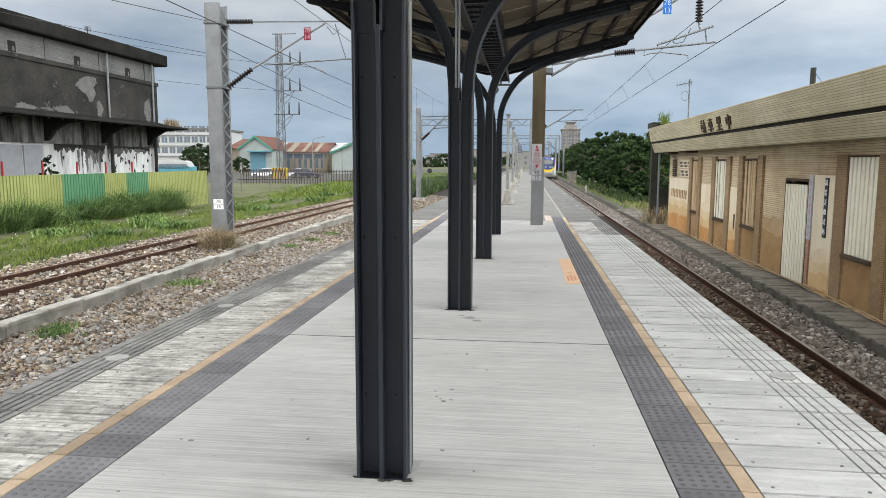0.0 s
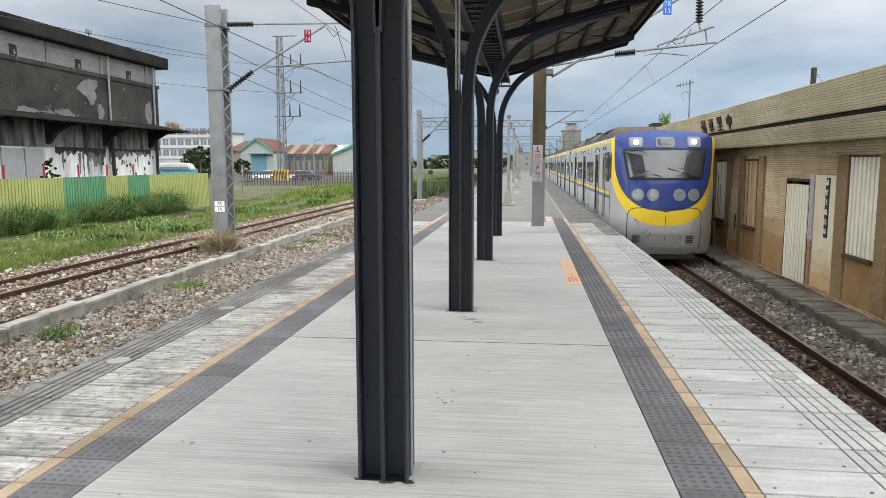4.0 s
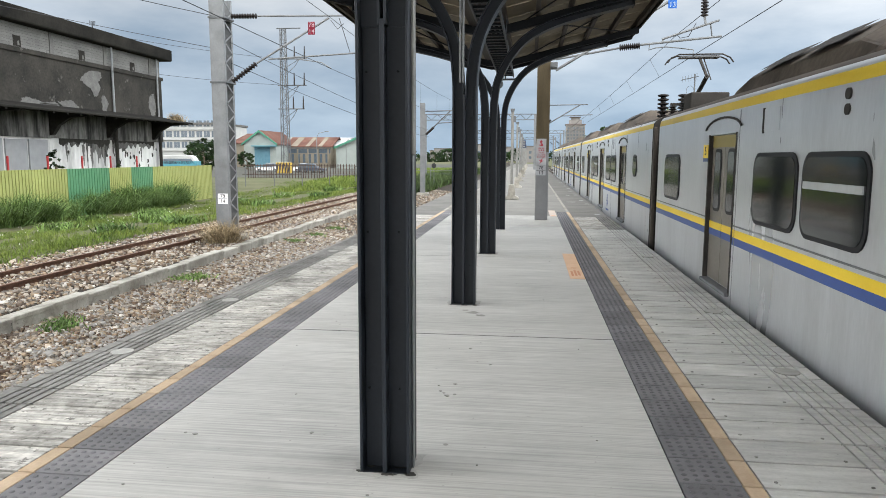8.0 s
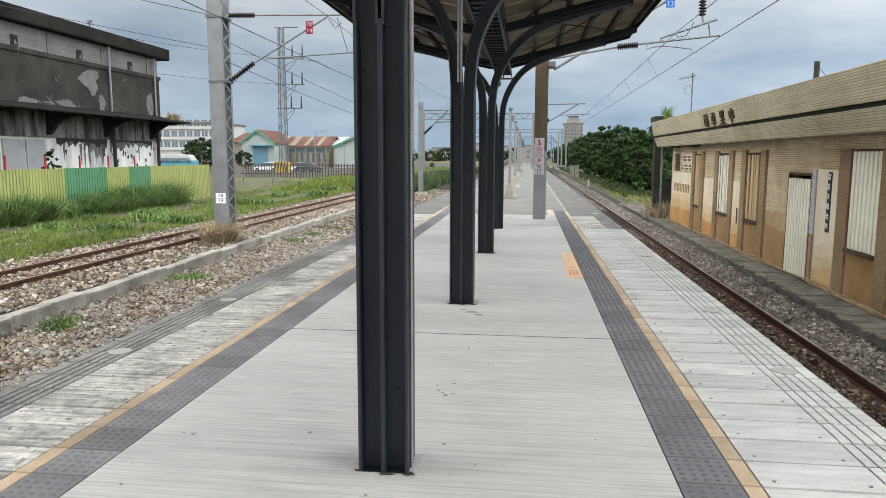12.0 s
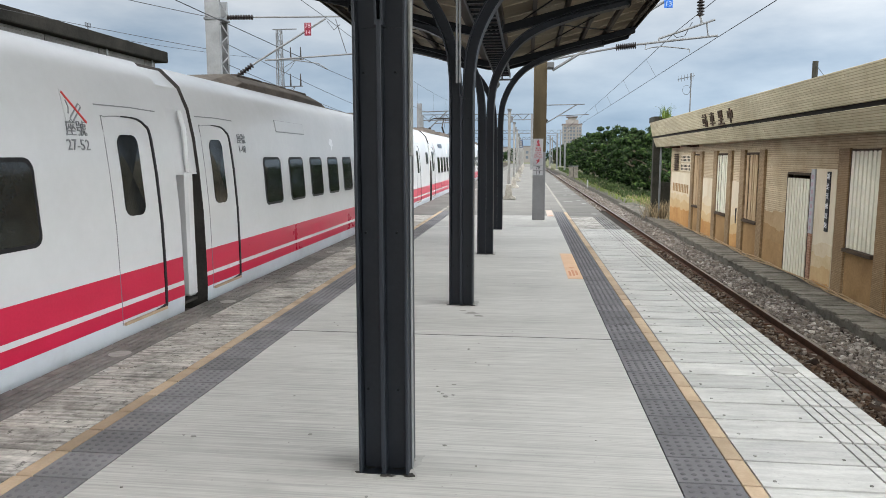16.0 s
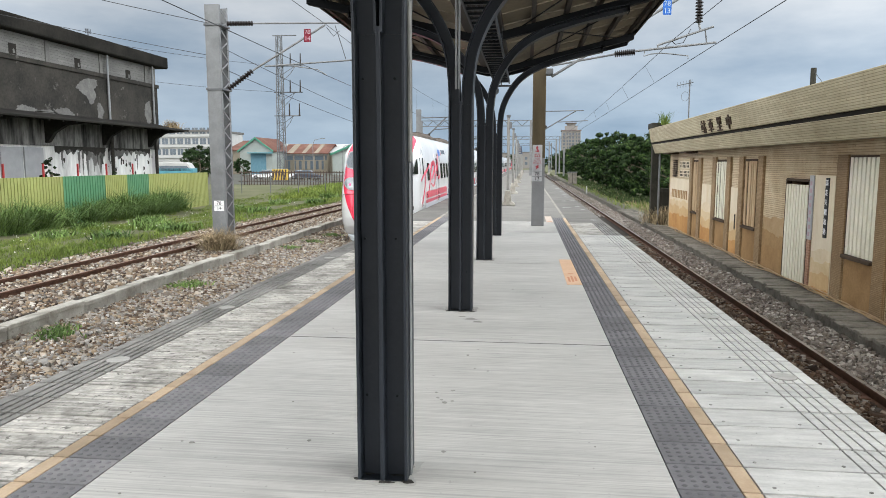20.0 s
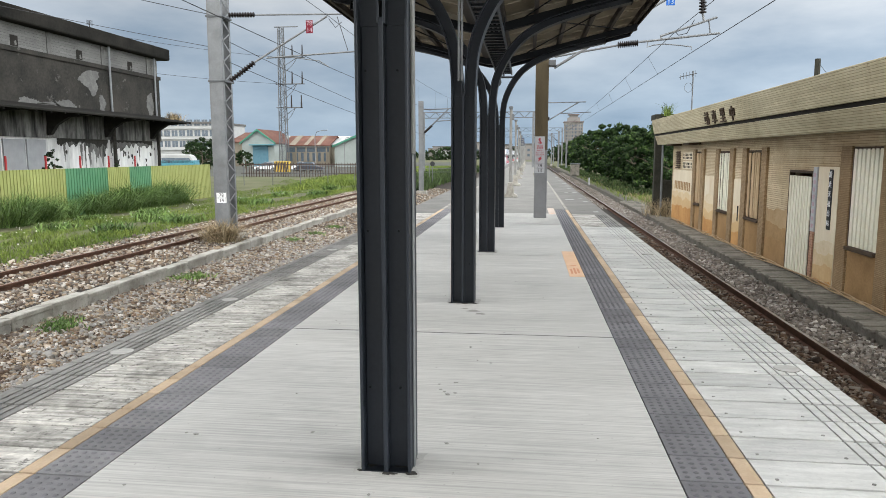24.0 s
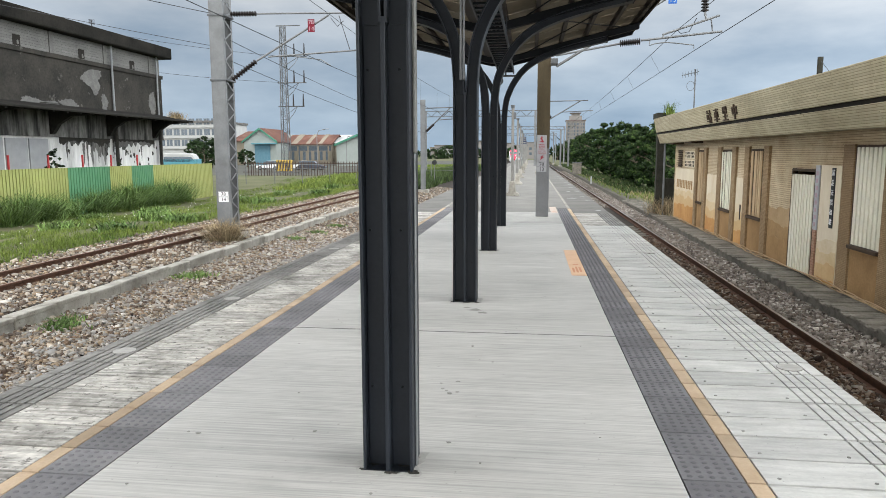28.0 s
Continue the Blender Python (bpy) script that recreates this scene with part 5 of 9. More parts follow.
part("lower_fascia", g, FASCIA_TILE, house, "lower buff-tiled roof band", bevel=0.01)
# the shade below the eave is put into the soffit's near-black colour
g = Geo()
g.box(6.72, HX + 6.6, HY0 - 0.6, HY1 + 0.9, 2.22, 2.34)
part("soffit", g, SLIT, house, "near-black shaded eave underside")
g = Geo()
g.box(6.6, HX + 6.7, HY0 - 0.6, HY1 + 1.4, 2.95, 3.1)
part("roof", g, MOSS, house, "flat dark roof")
# raised station name on the fascia
FA = Matrix(((0, 0, -1, 0), (-1, 0, 0, 0), (0, 1, 0, 0), (0, 0, 0, 1)))
STROKES = {
    "middle": [(1, 9, 7.2, 8.4), (1, 9, 3.2, 4.4), (1, 2.3, 3.2, 8.4), (7.7, 9, 3.2, 8.4), (4.4, 5.6, 0, 10)],
    "village": [(1.5, 8.5, 9, 10), (1.5, 8.5, 6.9, 7.8), (1.5, 8.5, 4.8, 5.7), (1.5, 2.6, 4.8, 10), (7.4, 8.5, 4.8, 10), (4.4, 5.6, 0, 10), (1, 9, 2.6, 3.5), (0, 10, 0, 1)],
    "vehicle": [(0.6, 9.4, 8.6, 9.5), (1.6, 8.4, 6.8, 7.6), (1.6, 8.4, 5.0, 5.8), (1.6, 8.4, 3.3, 4.1), (1.6, 2.7, 3.3, 7.6), (7.3, 8.4, 3.3, 7.6), (4.4, 5.6, 0, 10), (0, 10, 1.4, 2.3)],
    "stop": [(1.7, 2.8, 8.4, 10), (0, 4.6, 7.3, 8.2), (0.6, 1.6, 2.8, 6.6), (3.0, 4.0, 2.8, 6.6), (0, 4.7, 1.0, 1.9), (7.0, 8.0, 4.6, 10), (7.0, 10, 7.0, 7.9), (5.4, 9.8, 3.9, 4.8), (5.4, 9.8, 0, 0.9), (5.4, 6.4, 0, 4.8), (8.8, 9.8, 0, 4.8)],
}
for ch, y in (("middle", 20.94), ("village", 21.93), ("vehicle", 22.90), ("stop", 23.81)):
    g = Geo()
    for a, b, c, d in STROKES[ch]:
        g.box(-0.035, 0.02, 0.285 - 0.057 * b, 0.285 - 0.057 * a, 0.041 * c - 0.205, 0.041 * d - 0.205)
    ob = part("name_character", g, DARK_WOOD, house, "raised dark character of the station name")
    ob.matrix_basis = pose(6.415, y, 2.845, 0, -11, 0)


def fin(y, z0, z1, out, mats, half=0.21):
    g = Geo()
    g.box(HX - out, HX, y - half, y + half, z0, z1)
    part("tiled_pier", g, mats, house, bevel=0.006)


for y, z1 in ((13.2, 1.86), (21.56, 1.88), (19.84, 1.88), (24.58, 1.88), (22.88, 1.88), (27.9, 1.88), (26.55, 1.88), (10.8, 1.86), (9.0, 1.86)):
    fin(y, HZ, z1, 0.075, FIN_TILE)
fin(14.95, HZ, 1.86, 0.05, FIN_TILE, 0.24)


def boarding(y0, y1, z0, z1, mats, label, x=HX + 0.05):
    """A sheet of box-profile cladding that fills an opening."""
    g = Geo()
    n = max(3, round((y1 - y0) / 0.18))
    step = (y1 - y0) / n
    line = []
    for k in range(n):
        y = y0 + k * step
        line += [(y, 0.0), (y + step * 0.20, 0.0), (y + step * 0.26, 0.075), (y + step * 0.92, 0.075), (y + step * 0.98, 0.0)]
    line.append((y1, 0.0))
    verts, faces = [], []
    for y, d in line:
        verts += [(x - d, y, z0), (x - d, y, z1), (x + 0.03, y, z0), (x + 0.03, y, z1)]
    for k in range(len(line) - 1):
        a = 4 * k
        faces += [(a, a + 4, a + 5, a + 1), (a + 2, a + 3, a + 7, a + 6), (a + 1, a + 5, a + 7, a + 3)]
    g.add(verts, faces)
    return part("corrugated_boarding", g, mats, house, label)


def slats(y0, y1, z0, z1, mats, label):
    """Upright boards with open gaps, nailed over a dark window."""
    # near-black backing sheet paints the shade seen through the gaps
    part("window_void", Geo().box(HX + 0.055, HX + 0.085, y0, y1, z0, z1), SLIT, house, "dark window behind the boards")
    n = max(4, round((y1 - y0) / 0.165))
    step = (y1 - y0) / n
    for k in range(n):
        y, d = y0 + k * step, 0.012 * math.sin(k * 2.7 + y0)
        board = part("board", Geo().box(HX - 0.035 + d, HX - 0.01 + d, y + step * 0.17, y + step * 0.83, z0 + 0.01, z1 - 0.02 - abs(d)), mats, house, label, bevel=0.004)


for o, mats, word in ((openings[0], CREAM_SHEET, "cream corrugated boarding"), (openings[1], CREAM_SHEET, "cream corrugated sheet over the doorway"), (openings[2], BROWN_SHEET, "rust-stained corrugated boarding"), (openings[3], CREAM_SHEET, "cream corrugated boarding"), (openings[4], BROWN_SHEET, "rust-stained corrugated boarding"), (openings[5], CREAM_SHEET, "cream corrugated boarding"), (openings[6], CREAM_SHEET, "cream corrugated boarding")):
    if o in openings[2:5]:
        slats(o[0] + 0.02, o[1] - 0.02, o[2] + 0.01, o[3] - 0.02, mats, "rust-stained upright board" if mats is BROWN_SHEET else "cream upright board")
    else:
        boarding(o[0] + 0.02, o[1] - 0.02, o[2] + 0.01, o[3] - (0.12 if o is openings[1] else 0.02), mats, word)
    g = Geo()
    for y in (o[0] - 0.005, o[1] + 0.005):
        g.box(HX - 0.02, HX + 0.10, y - 0.025, y + 0.025, o[2], o[3])
    g.box(HX - 0.02, HX + 0.10, o[0], o[1], o[3] - 0.04, o[3] + 0.02)
    part("frame", g, DARK_WOOD, house)
    if o[2] > -1:
        g = Geo()
        g.box(HX - 0.10, HX + 0.02, o[0] + 0.02, o[1] - 0.02, o[2] - 0.07, o[2])
        part("sill", g, DARK_WOOD, house, "dark timber sill", bevel=0.006)
        g = Geo()
        g.box(HX - 0.012, HX, o[0] - 0.0, o[1] + 0.0, HZ, o[2] - 0.07)
        part("apron_panel", g, RUSTY_WALL, house, "rust-brown panel below the window")
# cream panels between the piers, signs and slits
for y0, y1, z0, z1 in ((15.28, 16.30, -1.08, 1.43), (21.78, 22.66, -1.08, 0.95), (24.8, 26.30, -1.08, 0.95), (28.15, 31.9, -1.08, 1.05)):
    g = Geo()
    g.box(HX - 0.02, HX, y0, y1, z0, z1)
    part("cream_panel", g, PLASTER, house, "stained cream plaster panel", bevel=0.004)
RUST_STAIN = material("orange_rust_stain", (0.38, 0.19, 0.065), (0.52, 0.30, 0.12), rough=0.9, scale=1.6, fine=16, bump=0.2, dirt=(0.30, 0.13, 0.04), dirt_amount=0.6)
TAN_STAIN = material("tan_rust_stain", (0.46, 0.31, 0.155), (0.56, 0.40, 0.22), rough=0.9, scale=1.6, fine=16, bump=0.2)
PALE_STAIN = material("pale_rust_stain", (0.54, 0.44, 0.30), (0.64, 0.55, 0.40), rough=0.9, scale=1.6, fine=16, bump=0.2)
BUFF_STAIN = material("buff_rust_stain", (0.50, 0.38, 0.22), (0.60, 0.48, 0.31), rough=0.9, scale=1.6, fine=16, bump=0.2)
rs = np.random.default_rng(61)


def rust_stain(y0, y1, z0, top, mats, out):
    """Brake-dust stain with a ragged upper edge that has run down the wall."""
    ys = np.linspace(y0, y1, max(5, int((y1 - y0) / 0.09)))
    pts = [(y, top + 0.14 * noise.noise((y * 1.7, top * 3, 3)) + 0.05 * noise.noise((y * 7.0, top * 5, 8)) + 0.015 * rs.uniform(-1, 1)) for y in ys]
    part("rust_stain", Geo().prism([(y0, z0)] + pts + [(y1, z0)], "x", HX - out - 0.004, HX - out), mats, house, "orange rust stain low on the plaster")


for y0, y1, top in ((15.29, 16.29, -0.48), (21.79, 22.65, -0.15), (24.81, 26.29, -0.05), (28.16, 31.89, 0.10)):
    rust_stain(y0, y1, -1.075, top + 0.32, PALE_STAIN, 0.02)
    rust_stain(y0, y1, -1.07, top + 0.05, BUFF_STAIN, 0.024)
    rust_stain(y0, y1, -1.065, top - 0.2, TAN_STAIN, 0.028)
    rust_stain(y0, y1, -1.06, top - 0.52, RUST_STAIN, 0.032)
BRAKE_DUST = material("brake_dust_on_tile", (0.30, 0.205, 0.105), (0.42, 0.30, 0.175), rough=0.8, scale=1.2, fine=16, bump=0.15, dirt=(0.22, 0.13, 0.06), dirt_amount=0.6)
BRAKE_DUST_DARK = material("dark_brake_dust_on_tile", (0.25, 0.155, 0.068), (0.35, 0.225, 0.11), rough=0.8, scale=1.2, fine=16, bump=0.15, dirt=(0.15, 0.08, 0.035), dirt_amount=0.6)
for top, mats, out in ((0.30, BRAKE_DUST, 0.004), (-0.10, BRAKE_DUST_DARK, 0.008), (-0.45, RUSTY_WALL, 0.012)):
    rust_stain(18.09, 19.6, HZ + 0.01, top, mats, out)
g = Geo()
g.box(HX - 0.03, HX, 22.05, 22.17, -0.85, 0.15)
part("narrow_slot", g, SLIT, house)
# banner and notice board on the door panel
g = Geo()
g.box(HX - 0.05, HX - 0.02, 16.32, 16.52, 0.0, 1.42)
banner = part("vertical_banner", g, DIM_PLATE, house, "faded white vertical banner with illegible dark lines")
for z in np.arange(0.08, 1.36, 0.16):
    g = Geo()
    g.box(HX - 0.053, HX - 0.05, 16.37, 16.47, z, z + 0.09)
    part("printed_bar", g, INK_DIM, banner)
g = Geo()
g.box(HX - 0.05, HX - 0.02, 16.34, 16.5, -1.05, 0.0)
part("red_tile_strip", g, tiled("red_mosaic_tile", (0.38, 0.22, 0.15), (0.46, 0.29, 0.20), (0.55, 0.47, 0.38), 0.06, 0.06, offset=0.0), house)
g = Geo()
g.box(HX - 0.045, HX - 0.02, 15.54, 15.69, 0.12, 1.38)
notice = part("vertical_notice", g, INK, house, "narrow black vertical notice board with white characters")
for k, ch in enumerate(("請", "走", "天", "橋", "出", "站")):
    letters("character", ch, 0.14, INK_WHITE, notice, Matrix.Translation((HX - 0.048, 15.615, 1.27 - 0.205 * k)) @ FA, deep=0.002)
# vent bricks and shutter near the far corner
for z in (1.12, 1.47):
    vent = part("vent_block", Geo().box(HX - 0.03, HX - 0.005, 28.35, 30.05, z, z + 0.30), PLASTER, house, "pierced pale vent block", bevel=0.006)
    for i in range(7):
        for j in range(2):
            y0, z0 = 28.42 + i * 0.235, z + 0.04 + j * 0.125
            # no real opening: a near-black plate paints the shade of each hole
            part("vent_hole", Geo().prism([(y0, z0), (y0 + 0.13, z0), (y0 + 0.17, z0 + 0.09), (y0 + 0.04, z0 + 0.09)], "x", HX - 0.033, HX - 0.0295), SLIT, vent)
g = Geo()
for k in range(9):
    g.prism([(HX - 0.06, 1.12 + k * 0.08), (HX, 1.16 + k * 0.08), (HX, 1.18 + k * 0.08), (HX - 0.06, 1.14 + k * 0.08)], "y", 30.6, 31.4)
part("louvre_shutter", g, DARK_WOOD, house, "dark louvred shutter")
for y, z in ((30.9, 0.42), (29.4, 0.42)):
    for k in range(5):
        g = Geo()
        g.box(HX - 0.026, HX - 0.02, y - 0.8 + k * 0.3, y - 0.6 + k * 0.3, z - 0.17, z + 0.17)
        part("faded_character_bar", g, RUSTY_WALL, house)
# short round brackets under the eave
for y in (30.5, 27.2):
    g = Geo()
    g.box(6.62, 7.1, y, y + 1.1, 2.06, 2.14)
    part("eave_lamp", g, DARK_WOOD, house, "dark tube lamp fitting below the eave")
# end post and downpipe past the corner
g = Geo()
g.box(6.50, 6.82, 33.55, 33.9, -1.1, 3.36)
part("end_pier", g, MOSS, house, "dark mossy end pier")
part("low_wall", Geo().box(6.84, 7.9, 33.56, 33.72, -1.1, 0.32), MOSS, house, "low dark mossy wall beside the end pier")
part("low_wall_beam", Geo().box(6.82, 7.95, 33.53, 33.75, 0.32, 0.52), MOSS, house, bevel=0.01)
bar("downpipe", (6.72, 32.9, -1.1), (6.72, 32.9, 2.2), 0.045, GALV, house)
g = Geo()
g.box(6.4, 8.6, 33.2, 34.4, 3.24, 3.5)
part("parapet_block", g, MOSS, house, bevel=0.02)
g = Geo()
g.box(7.4, 9.2, 34.2, 35.6, -1.1, 0.4)
lean = tagged(part("dark_bin_enclosure", g, MOSS), "dark concrete enclosure behind the end pier", "enclosure")

aerial = thing("roof_aerial", "thin television aerial on the station house roof", "aerial")
bar("pole", (7.7, 32.0, 3.0), (7.7, 32.0, 5.25), 0.028, GALV_DARK, aerial)
bar("boom", (7.15, 32.0, 5.0), (7.85, 32.0, 5.15), 0.014, GALV_DARK, aerial)
for k in range(6):
    bar("element", (7.18 + k * 0.12, 31.75, 5.0 + k * 0.026), (7.18 + k * 0.12, 32.25, 5.0 + k * 0.026), 0.008, GALV_DARK, aerial)
    bar("tine", (7.18 + k * 0.12, 32, 4.88 + k * 0.026), (7.18 + k * 0.12, 32, 5.14 + k * 0.026), 0.008, GALV_DARK, aerial)
g = Geo()
g.tube([(7.52 + 0.16 * math.cos(a), 32, 4.55 + 0.2 * math.sin(a)) for a in np.linspace(0, 6.28, 16)], 0.009, 5)
part("loop", g, GALV_DARK, aerial)
chim = thing("roof_pipe", "short round weathered pipe on the roof", "vent pipe")
g = Geo()
g.tube([(7.6, 18.3, 3.0), (7.6, 18.3, 3.97)], 0.065, 14)
part("pipe", g, MOSS, chim, smooth=True)
bar("stay_wire", (7.6, 18.3, 3.9), (7.5, 16.9, 3.2), 0.006, WIRE, chim)
bar("stay_wire", (7.6, 18.3, 3.6), (7.5, 19.5, 3.2), 0.006, WIRE, chim)

r = np.random.default_rng(5)
for k in range(3):
    g = Geo()
    pts = [(6.93 - 0.045 * k + 0.05 * math.sin(y * 0.8 + k) + 0.06 * math.sin(y * 2.3 + 2 * k), y, -1.06 + 0.02 * k + 0.05 * abs(math.sin(y * 0.55 + k)) ** 3) for y in np.arange(4.0, 31.5, 0.35)]
    g.tube(pts, 0.013, 6)
    tagged(part("ground_cable", g, CABLE, smooth=True), "tan cable lying along the foot of the wall", "cable", "cables at the wall")

# ---- left: warehouse, fence ----
DARK_RENDER = material("blackened_render", (0.013, 0.0125, 0.011), (0.044, 0.040, 0.034), rough=0.92, scale=0.5, fine=7, bump=0.3, dirt=(0.010, 0.010, 0.009), dirt_amount=0.8, speck=(1.3, 0.62, (0.095, 0.09, 0.082)))
GREY_RENDER = material("grey_render_patch", (0.085, 0.084, 0.08), (0.15, 0.147, 0.14), rough=0.9, scale=2.2, fine=12, dirt=(0.06, 0.058, 0.053), dirt_amount=0.7)
LIME = material("peeling_white_wall", (0.52, 0.52, 0.505), (0.66, 0.66, 0.64), rough=0.9, scale=1.3, fine=8, bump=0.2, streak=(1, 1, 0.3), dirt=(0.16, 0.157, 0.15), dirt_amount=0.6, speck=(2.6, 0.67, (0.13, 0.128, 0.12)), lines=(1.0, 1.6, 0.22, 0.25))
GREY_DOOR = material("grey_sliding_door", (0.24, 0.245, 0.255), (0.31, 0.315, 0.32), rough=0.7, scale=1.5)
RED_PAINT = material("red_painted_post", (0.32, 0.03, 0.03), (0.40, 0.05, 0.05), rough=0.6)
LIME_SHEET = material("lime_hoarding_sheet", (0.235, 0.25, 0.082), (0.30, 0.315, 0.12), rough=0.5, scale=1.2, vary=0.07, bump=0.03, dirt=(0.25, 0.27, 0.09), dirt_amount=0.5)
GREEN_SHEET = material("green_hoarding_sheet", (0.062, 0.17, 0.088), (0.09, 0.215, 0.118), rough=0.5, scale=1.2, vary=0.07, bump=0.03)

ROOF_BLACK = material("black_mould_concrete", (0.008, 0.008, 0.007), (0.025, 0.023, 0.02), rough=0.95, spec=0.1, scale=0.6, fine=7, bump=0.3)
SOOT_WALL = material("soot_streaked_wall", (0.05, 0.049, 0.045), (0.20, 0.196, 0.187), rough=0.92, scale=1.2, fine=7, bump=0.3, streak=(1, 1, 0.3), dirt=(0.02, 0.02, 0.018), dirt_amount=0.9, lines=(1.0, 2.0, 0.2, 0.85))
WX, WY0, WY1 = -28.3, 12.0, 53.6
ware = thing("warehouse", "old blackened concrete railway warehouse with peeling white lower wall", "building")
g = Geo()
g.box(WX - 14, WX, WY0, WY1, 4.7, 7.6)
part("upper_wall", g, DARK_RENDER, ware)
g = Geo()
g.box(WX - 14, WX - 0.12, WY0, WY1, 7.6, 9.15)
part("attic_band", g, tiled("grey_ribbed_band", (0.11, 0.108, 0.102), (0.16, 0.156, 0.148), (0.25, 0.25, 0.25), 3.0, 0.16), ware, "grey ribbed attic band")
g = Geo()
g.box(WX - 14, WX - 0.25, WY0, WY1, -1.8, 2.75)
part("lower_wall", g, LIME, ware, "peeling lime-washed lower wall")
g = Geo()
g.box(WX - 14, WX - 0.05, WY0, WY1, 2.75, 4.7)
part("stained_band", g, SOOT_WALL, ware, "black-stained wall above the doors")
g = Geo()
g.prism([(WX - 14.4, 9.15), (WX + 0.55, 9.1), (WX + 0.6, 9.2), (WX + 0.6, 9.95), (WX - 14.4, 10.4)], "y", WY0, WY1 + 0.75)
part("roof_edge", g, ROOF_BLACK, ware, "black weathered roof edge", bevel=0.03)
g = Geo()
g.box(WX - 0.12, WX + 0.10, WY0, WY1 + 0.1, 7.52, 7.78)
part("string_course", g, DARK_RENDER, ware)
for y in (32.0, 37.65, 43.55, 49.45):
    g = Geo()
    g.box(WX - 0.4, WX - 0.10, y, y + 0.6, 7.85, 8.45)
    win = part("attic_window", g, SLIT, ware, "small dark broken window")
    g = Geo()
    g.prism([(y + 0.32, 7.9), (y + 0.5, 7.95), (y + 0.42, 8.2), (y + 0.3, 8.12)], "x", WX - 0.12, WX - 0.09)
    part("broken_pane", g, GREY_RENDER, win, "pale broken pane")
for y in (34.6, 40.7, 46.2, 52.0):
    g = Geo()
    g.box(WX - 0.12, WX - 0.06, y, y + 0.35, 7.7, 9.1)
    part("attic_pier", g, GREY_RENDER, ware)
# canopy slab on brackets
g = Geo()
g.prism([(WX, 4.55), (WX + 2.8, 4.10), (WX + 2.8, 4.22), (WX, 4.72)], "y", WY0, WY1 - 0.6)
part("loading_canopy", g, ROOF_BLACK, ware, "black stained concrete loading canopy", bevel=0.03)
for y in np.arange(16.6, 54, 5.9):
    g = Geo()
    g.prism([(WX, 2.9), (WX + 0.2, 2.95), (WX + 0.6, 3.5), (WX + 1.4, 3.95), (WX + 2.7, 4.06), (WX + 2.7, 4.14), (WX, 4.56)], "y", y - 0.16, y + 0.16)
    part("canopy_bracket", g, ROOF_BLACK, ware)
for y in np.arange(14, 53, 1.2):
    g = Geo()
    g.prism([(WX, 4.35), (WX + 2.7, 4.02), (WX + 2.7, 4.12), (WX, 4.5)], "y", y - 0.07, y + 0.07)
    part("canopy_rib", g, ROOF_BLACK, ware)
for y in (46.75, 52.7):
    bar("downpipe", (WX + 0.16, y, 4.7), (WX + 0.16, y, 9.1), 0.075, GALV, ware)
    bar("lower_downpipe", (WX + 0.1, y + 0.15, -1.5), (WX + 0.1, y + 0.15, 4.5), 0.13, DARK_RENDER, ware)
for y0, y1 in ((30.0, 33.3), (33.45, 36.3), (36.5, 38.25), (38.4, 40.05)):
    g = Geo()
    g.box(WX - 0.25, WX - 0.15, y0, y1, -1.2, 2.62)
    part("sliding_door", g, GREY_DOOR, ware, "grey sliding door", bevel=0.01)
rr = np.random.default_rng(4)


def ragged(pts, rough):
    """The same outline with a broken, chipped edge."""
    out = []
    for (a, b), (c, d) in zip(pts, pts[1:] + pts[:1]):
        out += [(a + (c - a) * k / 5 + rough * rr.uniform(-1, 1), b + (d - b) * k / 5 + rough * rr.uniform(-1, 1)) for k in range(5)]
    return out


for y, z, wd, h in ((38.6, 4.78, 1.5, 0.55), (40.4, 4.75, 1.6, 0.3), (41.9, 4.8, 1.9, 0.6), (45.9, 5.2, 0.7, 1.2), (52.1, 5.6, 0.9, 1.9)):
    pts = [(y + wd / 2 * (1 + 0.3 * rr.uniform(-1, 1)) * math.cos(a), z + h / 2 * (1 + 0.3 * rr.uniform(-1, 1)) * math.sin(a)) for a in np.linspace(0, 5.9, 13)]
    part("render_patch", Geo().prism(ragged(pts, 0.06), "x", WX - 0.005, WX + 0.008), GREY_RENDER, ware, "pale patch of bare render")
pts = [(44.2, 7.2), (45.6, 7.3), (45.7, 6.9), (45.3, 6.6), (45.5, 6.2), (45.1, 5.6), (44.8, 5.6), (44.4, 6.1), (43.7, 6.4), (43.3, 6.6), (43.8, 6.9)]
part("render_patch", Geo().prism(ragged(pts, 0.06), "x", WX - 0.005, WX + 0.008), GREY_RENDER, ware, "large pale patch of bare render")
for k in range(34):
    y, z, r0 = 41 + 12 * rr.random() ** 0.6, rr.uniform(0.6, 2.2), rr.uniform(0.03, 0.13)
    pts = [(y + r0 * rr.uniform(0.6, 1.4) * math.cos(a), z + 1.4 * r0 * rr.uniform(0.6, 1.4) * math.sin(a)) for a in np.linspace(0, 5.5, 8)]
    part("flaked_spot", Geo().prism(pts, "x", WX - 0.255, WX - 0.244), DARK_RENDER if k % 3 else GREY_RENDER, ware)
